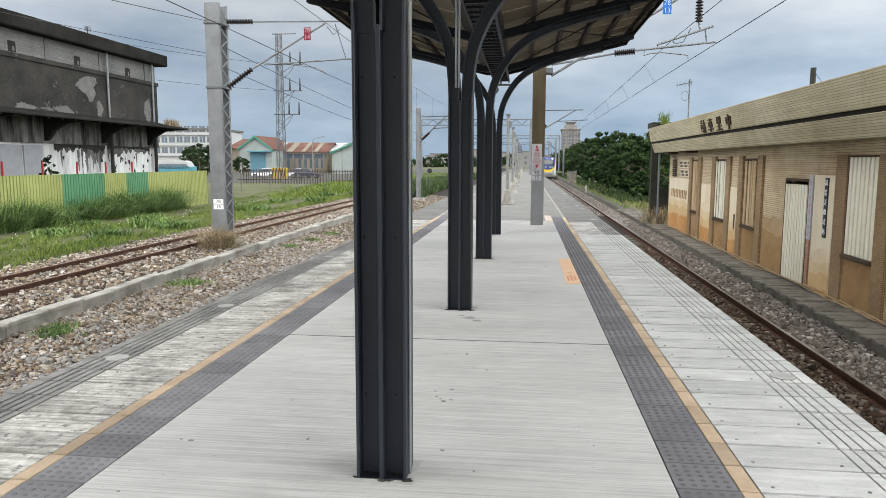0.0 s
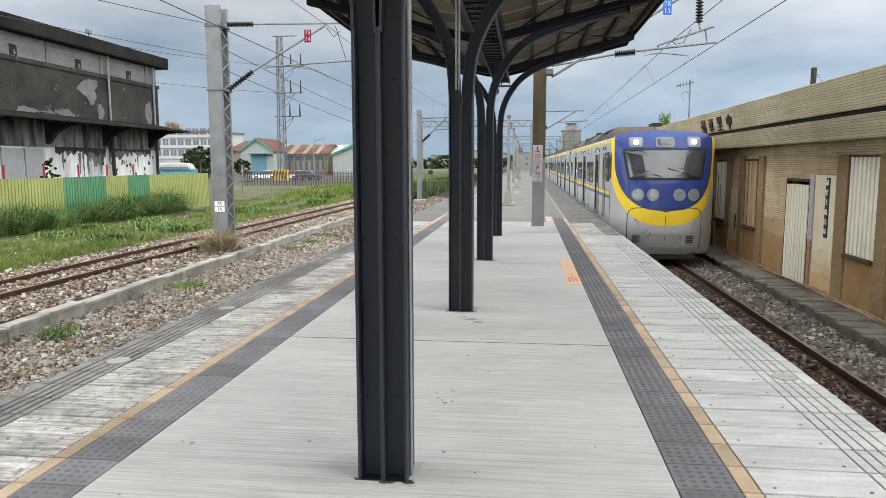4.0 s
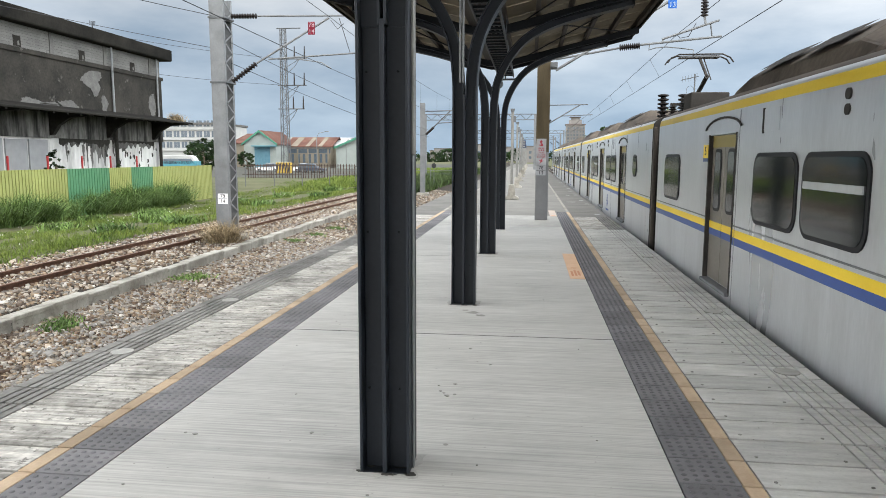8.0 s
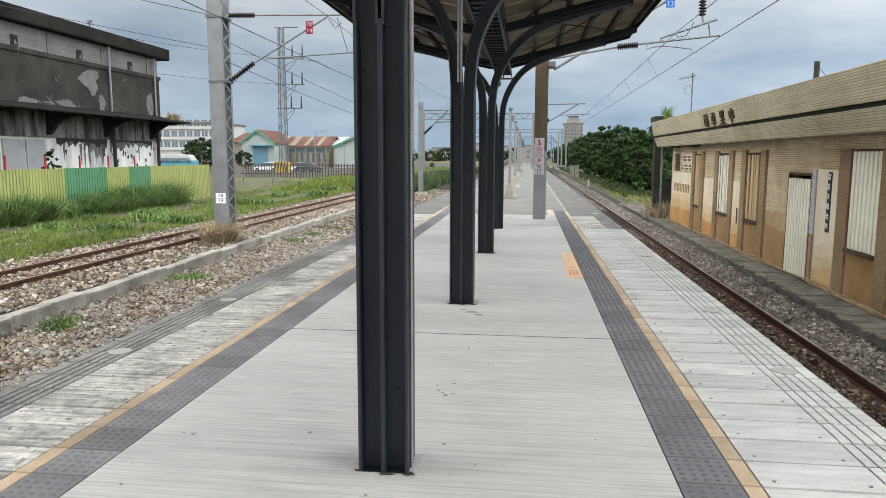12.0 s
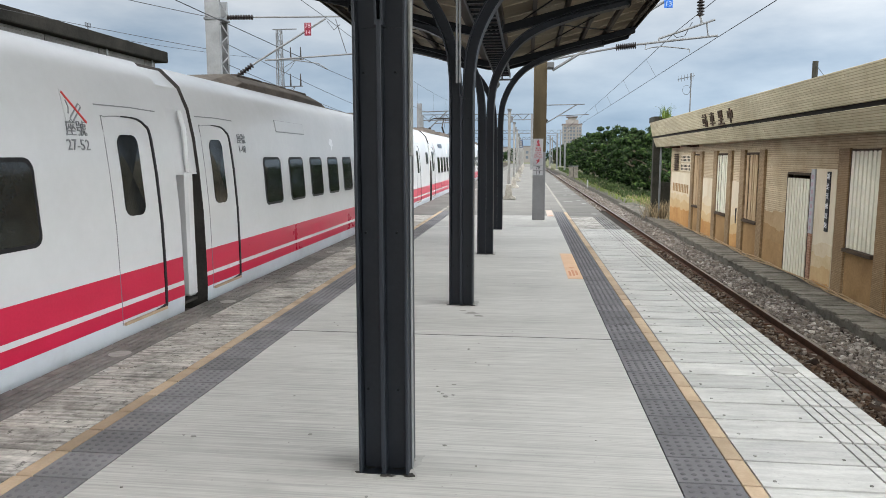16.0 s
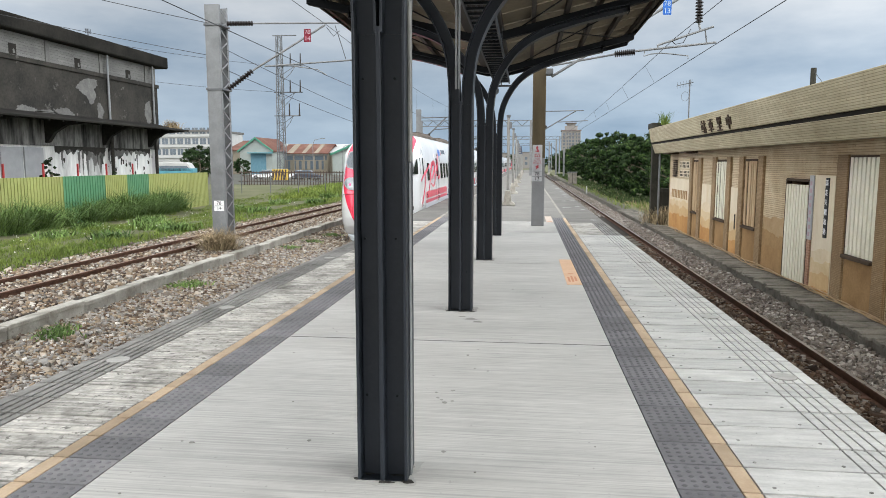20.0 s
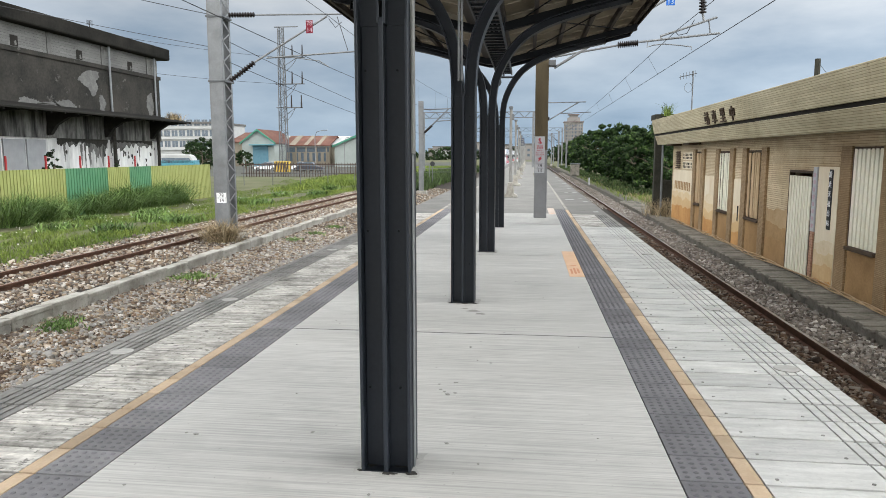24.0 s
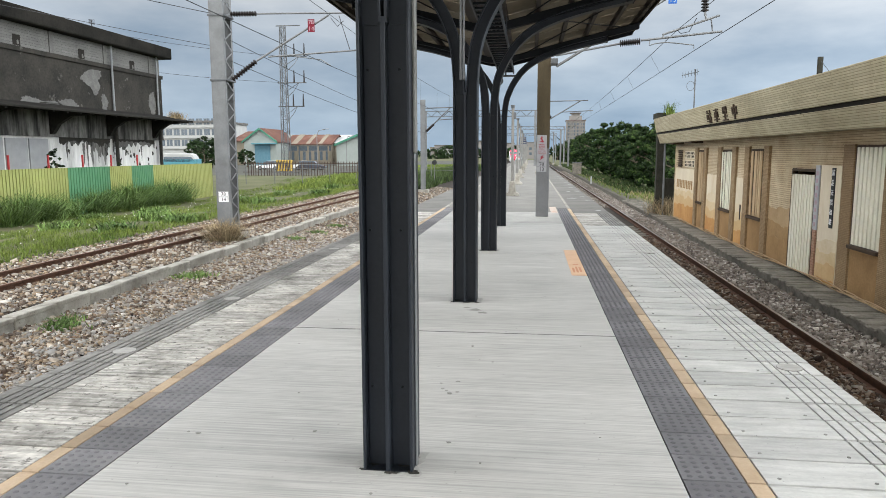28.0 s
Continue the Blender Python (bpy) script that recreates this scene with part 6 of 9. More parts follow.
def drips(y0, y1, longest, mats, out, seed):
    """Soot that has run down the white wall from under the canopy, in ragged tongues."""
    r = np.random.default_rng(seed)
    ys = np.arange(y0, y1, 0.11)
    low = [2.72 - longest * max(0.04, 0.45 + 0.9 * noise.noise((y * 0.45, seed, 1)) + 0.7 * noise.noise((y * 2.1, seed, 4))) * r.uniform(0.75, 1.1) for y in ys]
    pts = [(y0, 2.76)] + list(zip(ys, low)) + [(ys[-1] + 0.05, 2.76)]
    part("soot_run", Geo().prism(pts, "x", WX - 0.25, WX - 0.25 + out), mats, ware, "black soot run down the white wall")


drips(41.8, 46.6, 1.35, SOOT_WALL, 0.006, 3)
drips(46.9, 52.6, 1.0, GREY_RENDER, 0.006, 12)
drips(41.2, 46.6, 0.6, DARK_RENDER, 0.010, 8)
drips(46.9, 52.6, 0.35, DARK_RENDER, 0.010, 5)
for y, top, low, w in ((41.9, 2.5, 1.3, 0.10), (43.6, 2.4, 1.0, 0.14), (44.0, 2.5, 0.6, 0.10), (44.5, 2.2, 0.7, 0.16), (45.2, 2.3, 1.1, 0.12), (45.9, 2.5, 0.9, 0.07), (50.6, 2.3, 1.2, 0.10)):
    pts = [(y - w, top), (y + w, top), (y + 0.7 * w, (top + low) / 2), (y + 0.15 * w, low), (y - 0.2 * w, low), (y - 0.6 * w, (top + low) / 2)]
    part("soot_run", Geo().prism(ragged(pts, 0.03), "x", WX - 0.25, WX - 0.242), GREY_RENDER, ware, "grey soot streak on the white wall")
for y in (29.0, 33.9, 37.0, 40.1, 43.05, 46.15):
    g = Geo()
    g.box(-26.4, -26.31, y, y + 0.09, -1.6, 1.65)
    tagged(part("red_post", g, RED_PAINT, bevel=0.01), "thin red painted post in front of the warehouse", "post", "red posts")
ant = thing("warehouse_aerial", "small twig-like aerial on the warehouse roof", "aerial")
bar("pole", (WX, 45.0, 9.9), (WX, 45.0, 10.5), 0.03, WIRE, ant)
for k in range(5):
    bar("element", (WX, 44.7, 10.25 + 0.06 * k), (WX, 45.35, 10.28 + 0.07 * k), 0.015, WIRE, ant)

hoarding = thing("hoarding_fence", "lime and green ribbed steel hoarding fence", "fence")
FX, FZ0, FZ1 = -25.0, -1.78, 0.94


def hoarding_panel(n, pitch):
    line = []
    for k in range(n):
        y = k * pitch
        line += [(y, 0.06), (y + pitch * 0.72, 0.06), (y + pitch * 0.76, 0.0), (y + pitch * 0.96, 0.0)]
    line.append((n * pitch, 0.06))
    verts, faces = [], []
    for y, d in line:
        verts += [(d, y, 0), (d, y, FZ1 - FZ0), (d - 0.012, y, 0), (d - 0.012, y, FZ1 - FZ0)]
    for k in range(len(line) - 1):
        a = 4 * k
        faces += [(a, a + 4, a + 5, a + 1), (a + 2, a + 3, a + 7, a + 6), (a + 1, a + 5, a + 7, a + 3)]
    return Geo().add(verts, faces)


for y0, y1, green in ((14.0, 36.67, 0), (36.67, 40.66, 1), (40.66, 43.07, 0), (43.07, 45.7, 1), (45.7, 54.75, 0)):
    n = max(1, round((y1 - y0) / 0.95))
    wdt = (y1 - y0) / n
    me = hoarding_panel(4, wdt / 4).mesh("fence_panel", GREEN_SHEET if green else LIME_SHEET)
    for k in range(n):
        part("fence_panel", me, None, hoarding).matrix_basis = pose(FX, y0 + k * wdt, FZ0)

# ---- far left: sheds, office, bus, cars, pylon ----
OFF_WHITE = material("white_painted_wall", (0.32, 0.328, 0.32), (0.41, 0.415, 0.405), rough=0.8, scale=0.4, fine=5, bump=0.05)
CREAM_WALL = material("cream_shed_wall", (0.17, 0.15, 0.115), (0.24, 0.213, 0.168), rough=0.85, scale=0.3, fine=5, dirt=(0.09, 0.077, 0.056), dirt_amount=0.5)
WINDOW_DARK = material("dark_window_glass", (0.06, 0.08, 0.10), (0.10, 0.13, 0.16), rough=0.15, bump=0, spec=0.7)
RED_ROOF = material("rusty_red_roof", (0.075, 0.032, 0.024), (0.14, 0.066, 0.048), rough=0.85, scale=0.4, fine=6, bump=0.1, dirt=(0.20, 0.14, 0.105), dirt_amount=0.6)
TEAL_PAINT = material("teal_paint", (0.06, 0.20, 0.25), (0.09, 0.26, 0.31), rough=0.5, scale=1, bump=0.02, still=False)
GREEN_TRIM = material("green_shed_trim", (0.045, 0.17, 0.115), (0.065, 0.21, 0.145), rough=0.6)
PALE_SHEET = material("pale_shed_sheet", (0.22, 0.25, 0.235), (0.29, 0.32, 0.305), rough=0.6, scale=0.5)
BLUE_DOOR = material("blue_shutter", (0.07, 0.16, 0.21), (0.10, 0.20, 0.25), rough=0.6)
CAR_WHITE = material("white_car_paint", (0.70, 0.71, 0.72), (0.76, 0.77, 0.78), rough=0.25, bump=0, still=False, coat=0.6)
CAR_DARK = material("dark_car_paint", (0.04, 0.05, 0.07), (0.07, 0.08, 0.10), rough=0.25, bump=0, still=False, coat=0.6)
RUBBER = material("black_rubber", (0.02, 0.02, 0.022), (0.035, 0.035, 0.037), rough=0.8, bump=0.05, still=False)
YELLOW = material("warning_yellow", (0.40, 0.27, 0.04), (0.48, 0.33, 0.06), rough=0.6, dirt=(0.2, 0.14, 0.05), dirt_amount=0.5)
BROWN_STEEL = material("rusty_picket_steel", (0.045, 0.03, 0.024), (0.085, 0.058, 0.046), rough=0.8)
PAVED = material("yard_concrete", (0.05, 0.052, 0.043), (0.09, 0.088, 0.076), rough=0.9, scale=0.2, fine=4)

g = Geo()
g.box(-90, -19, 84, 240, -0.955, -0.94)
setting("yard", g, PAVED, "pale concrete yard behind the fence", "yard")


def facing(px, d):
    """x of what stands d metres ahead on a sight line of that slope."""
    t = (px - 784) / 1253.6
    return 0.742 + d * (t * 0.99325 - 0.11600) / (0.99325 + t * 0.11600)


office = thing("office_building", "white four-storey office block with rows of windows", "building")
d = 165.0
x0, x1 = facing(262, d), facing(378, d)
g = Geo()
g.box(x0 - 14, x1, d, d + 18, -1, 9.2)
part("wall", g, OFF_WHITE, office)
g = Geo()
g.box(x0 - 14.3, x1 + 0.3, d - 0.4, d + 18.3, 9.2, 9.7)
part("roof", g, GREY_RENDER, office)
for fl in range(3):
    g = Geo()
    g.box(x0 - 14.1, x1 + 0.1, d - 0.35, d, 2.9 + fl * 2.55, 3.15 + fl * 2.55)
    part("ledge_band", g, OFF_WHITE, office)
    for k in range(12):
        xx = x0 - 6 + k * 1.95
        g = Geo()
        g.box(xx, xx + 1.45, d - 0.06, d + 0.02, 4.0 + fl * 2.55 - 0.35, 5.1 + fl * 2.55)
        w = part("window", g, WINDOW_DARK, office)
        g = Geo()
        g.box(xx + 0.7, xx + 0.76, d - 0.09, d - 0.06, 3.65 + fl * 2.55, 5.1 + fl * 2.55)
        part("mullion", g, OFF_WHITE, w)


def gable_shed(name, x0, x1, y0, depth, eave, ridge, wall, roof, label, along_x=False):
    ob = thing(name, label, "shed")
    xm = (x0 + x1) / 2
    g = Geo()
    if along_x:
        g.box(x0, x1, y0, y0 + depth, -1, eave)
        part("wall", g, wall, ob)
        g = Geo()
        ym = y0 + depth / 2
        g.prism([(y0 - 0.5, eave - 0.1), (ym, ridge), (y0 + depth + 0.5, eave - 0.1), (y0 + depth + 0.5, eave + 0.1), (ym, ridge + 0.25), (y0 - 0.5, eave + 0.1)], "x", x0 - 0.4, x1 + 0.4)
        part("roof", g, roof, ob)
    else:
        g.prism([(x0, -1), (x1, -1), (x1, eave), (xm, ridge), (x0, eave)], "y", y0, y0 + depth)
        part("wall", g, wall, ob)
        g = Geo()
        g.prism([(x0 - 0.4, eave - 0.2), (xm, ridge + 0.02), (x1 + 0.4, eave - 0.2), (x1 + 0.4, eave + 0.05), (xm, ridge + 0.3), (x0 - 0.4, eave + 0.05)], "y", y0 - 0.4, y0 + depth + 0.3)
        part("roof", g, RED_ROOF, ob, "dull red roof")
        g = Geo()
        g.prism([(x0 - 0.4, eave - 0.35), (xm, ridge - 0.13), (x1 + 0.4, eave - 0.35), (x1 + 0.4, eave + 0.08), (xm, ridge + 0.33), (x0 - 0.4, eave + 0.08)], "y", y0 - 0.55, y0 - 0.41)
        part("gable_trim", g, roof, ob, "painted gable trim")
    return ob


d = 150.0
shed = gable_shed("green_shed", facing(424, d), facing(481, d), d, 14, 4.3, 7.0, PALE_SHEET, GREEN_TRIM, "pale green gabled shed with a blue shutter")
g = Geo()
g.box(facing(443, d), facing(470, d), d - 0.15, d, -0.8, 3.7)
part("shutter", g, BLUE_DOOR, shed, "blue roller shutter")
g = Geo()
g.box(facing(441, d), facing(483, d), d - 1.6, d, 3.75, 3.95)
part("porch_roof", g, TEAL_PAINT, shed)
d = 158.0
gable_shed("red_roofed_shed", facing(404, d), facing(436, d), d, 20, 4.6, 6.9, CREAM_WALL, RED_ROOF, "long shed with a rusty red roof", True)
long_shed = gable_shed("long_shed", facing(476, d), facing(578, d), d, 12, 3.8, 5.9, CREAM_WALL, RED_ROOF, "cream walled shed with a rusty red roof", True)
for k in range(9):
    xx = facing(488 + k * 10, d)
    g = Geo()
    g.box(xx, xx + 0.6, d - 0.08, d + 0.02, 0.2, 2.2)
    part("window", g, WINDOW_DARK, long_shed)
part("clerestory_band", Geo().box(facing(478, d), facing(577, d), d - 0.05, d + 0.01, 2.35, 3.35), WINDOW_DARK, long_shed, "dark band of high windows")
part("eave_beam", Geo().box(facing(476, d), facing(579, d), d - 0.45, d - 0.02, 3.35, 3.75), GREY_RENDER, long_shed, "stained concrete eave beam")
for k, (a, b) in enumerate(((488, 496), (508, 519), (534, 541), (556, 563))):
    part("roof_sheet", Geo().prism([(d - 0.52, 3.92), (d + 6.0, 6.18), (d + 6.0, 6.21), (d - 0.52, 3.95)], "x", facing(a, d), facing(b, d)), (CREAM_WALL, PALE_SHEET)[k == 0], long_shed, "paler replaced roof sheet")
for k in range(6):
    xx = facing(482 + k * 18, d)
    g = Geo()
    g.box(xx, xx + 0.3, d - 0.25, d, -1, 3.7)
    part("pilaster", g, CREAM_WALL, long_shed)
gable_shed("pale_roofed_shed", facing(572, d), facing(640, d), d + 2, 14, 4.0, 5.9, CREAM_WALL, OFF_WHITE, "shed with a pale grey roof", True)
gable_shed("gabled_end_shed", facing(604, d), facing(680, d), d - 8, 12, 3.6, 5.6, PALE_SHEET, GREEN_TRIM, "pale shed with green gable trim")


def vehicle(name, label, x, y, paint, length, width, height, turn, bus=False):
    """A car or a bus: shaped body, glass, wheels."""
    ob = thing(name, label, "bus" if bus else "car", "" if bus else "parked cars")
    ob.matrix_basis = pose(x, y, -0.94, 0, 0, turn)
    L, W, H = length / 2, width / 2, height
    if bus:
        side = [(-L, 0.35), (L - 0.2, 0.35), (L, 0.7), (L - 0.15, 1.6), (L - 0.7, H - 0.15), (L - 1.1, H), (-L + 0.2, H), (-L, H - 0.25)]
        glass = [(-L + 0.4, 1.5), (L - 0.25, 1.5), (L - 0.85, H - 0.45), (-L + 0.4, H - 0.45)]
    else:
        side = [(-L, 0.3), (L, 0.3), (L + 0.02, 0.62), (L - 0.9, 0.82), (-L + 0.25, 0.95), (-L, 0.75)]
        glass = [(-L + 0.45, 0.93), (L - 1.15, 0.82), (L - 1.9, H), (-L + 1.1, H)]
    g = Geo()
    g.prism([(p[0], p[1]) for p in side], "y", -W, W)
    part("body", g, paint, ob, bevel=0.06)
    g = Geo()
    g.prism(glass, "y", -W + (-0.02 if bus else 0.12), W + (0.02 if bus else -0.12))
    part("glass", g, WINDOW_DARK, ob, bevel=0.04)
    if bus:
        g = Geo()
        g.box(-L + 0.3, L - 1.0, -W - 0.015, W + 0.015, H - 0.4, H - 0.2)
        part("roof_band", g, OFF_WHITE, ob)
        g = Geo()
        g.box(-L + 0.05, L - 0.1, -W - 0.02, W + 0.02, 0.75, 1.9)
        part("side_panel", g, TEAL_PAINT, ob, "teal lower side")
    else:
        g = Geo()
        g.box(-L + 1.15, L - 1.95, -W + 0.15, W - 0.15, H - 0.02, H + 0.03)
        part("roof", g, paint, ob, bevel=0.02)
    for xx in (-L * 0.62, L * 0.6):
        for s in (-1, 1):
            g = Geo()
            rad = 0.45 if bus else 0.31
            g.tube([(xx, s * (W - 0.2), rad), (xx, s * (W + 0.01), rad)], rad, 16)
            wh = part("wheel", g, RUBBER, ob)
            g = Geo()
            g.tube([(xx, s * (W + 0.005), rad), (xx, s * (W + 0.02), rad)], rad * 0.6, 12)
            part("rim", g, GALV, wh)


vehicle("bus", "teal and white coach parked beyond the hoarding", facing(312, 92), 92, OFF_WHITE, 4.9, 2.4, 2.7, 12, True)
vehicle("car", "white saloon car parked in the yard", facing(468, 112), 112, CAR_WHITE, 4.3, 1.75, 1.45, 175)
vehicle("car", "white hatchback parked in the yard", facing(533, 112), 112, CAR_WHITE, 4.0, 1.7, 1.45, 10)
vehicle("car", "dark car parked in the yard", facing(545, 110), 110, CAR_DARK, 4.3, 1.75, 1.45, 5)

pylon = thing("lattice_pylon", "slender grey lattice power pylon with insulator arms", "pylon")
d = 108.0
px = facing(498, d)
H = 21.2
for sx in (-1, 1):
    for sy in (-1, 1):
        g = Geo()
        g.tube([(px + sx * 0.58, d + sy * 0.58, -1), (px + sx * 0.34, d + sy * 0.34, H)], 0.085, 5)
        part("leg", g, GALV_DARK, pylon)
for k in range(22):
    za, zb = -1 + k, k + 0.0
    wa, wb = 0.58 - 0.24 * (za + 1) / (H + 1), 0.58 - 0.24 * (zb + 1) / (H + 1)
    g = Geo()
    s = 1 if k % 2 else -1
    for sy in (-1, 1):
        g.tube([(px - s * wa, d + sy * wa, za), (px + s * wb, d + sy * wb, zb)], 0.045, 4)
        g.tube([(px - wb, d + sy * wb, zb), (px + wb, d + sy * wb, zb)], 0.025, 4)
        g.tube([(px + sy * wa, d - s * wa, za), (px + sy * wb, d + s * wb, zb)], 0.03, 4)
    part("lattice_panel", g, GALV_DARK, pylon)
for z, w in ((H, 2.2), (16.6, 3.2), (12.6, 3.0), (9.0, 2.6)):
    g = Geo()
    g.tube([(px - 1.0, d, z), (px + w + 0.6, d, z)], 0.09, 5)
    part("cross_arm", g, GALV_DARK, pylon)
    if z < 20:
        part("arm_strut", Geo().tube([(px, d, z - 1.5), (px + w * 0.75, d, z - 0.1)], 0.05, 5), GALV_DARK, pylon)
        part("drop_cable", Geo().tube([(px + 0.3, d - 0.4, z - 2.6), (px + 0.5, d - 0.4, z - 2.4), (px + w * 0.55, d - 0.1, z - 1.2), (px + w * 0.8, d, z)], 0.05, 5), GALV_DARK, pylon)
    for k in range(2):
        if z < 20:
            g = Geo()
            xx = px + w * 0.55 + k * 1.6
            g.tube([(xx, d, z), (xx, d, z + 1.9)], [0.14, 0.07], 6)
            part("insulator", g, INSULATOR, pylon)
for z in (16.7, 12.7):
    wire((px - 0.8, d, z), (-64, 60, z + 1.5), 1.0, 0.025, "power line from the pylon")

box = thing("barrier_block", "yellow and black striped concrete block at the pylon foot", "barrier")
g = Geo()
g.box(px - 0.9, px + 1.5, d - 2.2, d - 1.4, -0.95, 0.70)
part("block", g, YELLOW, box, bevel=0.04)
for k in range(5):
    xx = px - 0.9 + k * 0.46
    g = Geo()
    g.prism([(xx, -0.9), (xx + 0.2, -0.9), (xx + 0.5, 0.66), (xx + 0.3, 0.66)], "y", d - 2.215, d - 2.2)
    part("black_stripe", g, INK, box)

pickets = thing("picket_fence", "rusty brown steel picket fence in front of the yard", "fence")
pk = Geo().box(-0.045, 0.045, -0.03, 0.03, 0, 1.7).mesh("picket", BROWN_STEEL)
x, k = facing(425, 82), 0
while x < facing(640, 82):
    part("picket", pk, None, pickets).matrix_basis = pose(x, 82 + 0.15 * math.sin(k), -0.95)
    x += 0.33
    k += 1
for z in (-0.5, 0.55):
    g = Geo()
    g.box(facing(420, 82), facing(640, 82), 81.95, 82.05, z - 0.04, z + 0.04)
    part("picket_rail", g, BROWN_STEEL, pickets)
wirefence = thing("wire_fence", "thin posts and rails of a low wire fence in the grass", "fence")
for k in range(9):
    bar("post", (facing(425, 60) + k * 2.2, 60 + k * 1.2, -1), (facing(425, 60) + k * 2.2, 60 + k * 1.2, 0.75), 0.035, GALV_DARK, wirefence)
for z in (0.0, 0.35, 0.7):
    bar("strand", (facing(425, 60), 60, z), (facing(425, 60) + 17.6, 69.6, z), 0.018, GALV_DARK, wirefence)
for px_, dd, hh in ((560, 140, 6.6), (612, 150, 5.6)):
    ob = thing("street_lamp", "thin curved street lamp in the yard", "street lamp", "street lamps")
    xx = facing(px_ - 7, dd)
    g = Geo()
    g.tube([(xx, dd, -1), (xx, dd, hh - 1.2), (xx + 0.4, dd, hh - 0.3), (xx + 1.8, dd, hh)], 0.07, 6)
    part("pole", g, GALV, ob)
    g = Geo()
    g.box(xx + 1.7, xx + 2.6, dd - 0.15, dd + 0.15, hh - 0.05, hh + 0.1)
    part("lamp_head", g, GALV, ob, bevel=0.03)

# ---- far right and distance ----
TOWER_WALL = material("grey_tower_wall", (0.17, 0.16, 0.15), (0.215, 0.203, 0.192), rough=0.85, scale=0.05, fine=1, bump=0)
TOWER_ROOF = material("brown_tower_roof", (0.10, 0.08, 0.075), (0.15, 0.12, 0.11), rough=0.85, scale=0.1, fine=1, bump=0)
tower = thing("apartment_tower", "grey high-rise apartment tower with rows of windows", "building")
d = 620.0
x0, x1 = facing(993, d), facing(1025, d)
g = Geo()
g.box(x0, x1, d, d + 16, -1, 29.0)
part("wall", g, TOWER_WALL, tower)
g = Geo()
g.box(x0 + 2.5, x1 - 2.5, d + 2, d + 12, 29.8, 33.2)
part("roof_block", g, TOWER_WALL, tower)
part("roof_room", Geo().box(x0 + 4.2, x1 - 4.2, d + 3, d + 11, 33.2, 35.4), TOWER_WALL, tower)
part("crown_slab", Geo().box(x0 + 2.8, x1 - 3.2, d + 1.5, d + 12, 35.4, 36.1), TOWER_ROOF, tower, "brown crown slab")
for k in range(5):
    part("pier", Geo().box(x0 - 0.2 + k * 3.75, x0 + 0.45 + k * 3.75, d - 0.7, d, -1, 29.4), TOWER_WALL, tower)
g = Geo()
g.box(x0 - 0.8, x1 + 0.8, d - 0.8, d + 16.8, 29, 29.8)
part("roof_slab", g, TOWER_ROOF, tower, "brown roof slab")
for fl in range(9):
    for k in range(6):
        xx = x0 + 0.8 + k * 2.55
        g = Geo()
        g.box(xx, xx + 1.5, d - 0.15, d + 0.05, 2.2 + fl * 2.9, 3.9 + fl * 2.9)
        part("window", g, WINDOW_DARK, tower)
    g = Geo()
    g.box(x0 - 0.3, x1 + 0.3, d - 0.6, d, 1.2 + fl * 2.9, 1.6 + fl * 2.9)
    part("balcony_ledge", g, TOWER_WALL, tower)
r = np.random.default_rng(21)
for k in range(26):
    px_ = 735 + k * 7.5 + r.uniform(-3, 3)
    d = r.uniform(420, 700)
    w, h = r.uniform(6, 14), r.uniform(2, 9)
    if 985 < px_ < 1030:
        continue
    ob = thing("distant_building", "pale distant town building", "building", "distant buildings")
    g = Geo()
    xx = facing(px_, d)
    g.box(xx, xx + w, d, d + 10, -1.6, h)
    part("wall", g, (TOWER_WALL, OFF_WHITE, CREAM_WALL)[k % 3], ob)
    g = Geo()
    g.box(xx - 0.3, xx + w + 0.3, d - 0.3, d + 10.3, h, h + 0.5)
    part("roof", g, GREY_RENDER, ob)
    for j in range(int(w / 3)):
        for f in range(max(1, int(h / 3.2))):
            g = Geo()
            g.box(xx + 0.8 + j * 3, xx + 2.3 + j * 3, d - 0.1, d + 0.02, 0.6 + f * 3, 2.1 + f * 3)
            part("window", g, WINDOW_DARK, ob)

cab = thing("relay_cabinet", "weathered brown-grey trackside relay cabinet on a plinth", "cabinet")
d = 92.0
xx = facing(1005, d)
g = Geo()
g.box(xx, xx + 1.1, d, d + 0.8, -1.0, 0.45)
part("body", g, LEDGE, cab, bevel=0.03)
g = Geo()
g.box(xx - 0.08, xx + 1.18, d - 0.08, d + 0.88, 0.45, 0.55)
part("lid", g, GALV_DARK, cab, bevel=0.02)
g = Geo()
g.box(xx + 0.53, xx + 0.57, d - 0.012, d, -0.9, 0.4)
part("door_gap", g, SLIT, cab)
tagged(part("white_marker_post", Geo().box(facing(1037, 68), facing(1037, 68) + 0.12, 68, 68.12, -1.2, -0.48), DIM_PLATE, bevel=0.02), "short white marker post beside the track", "marker post")

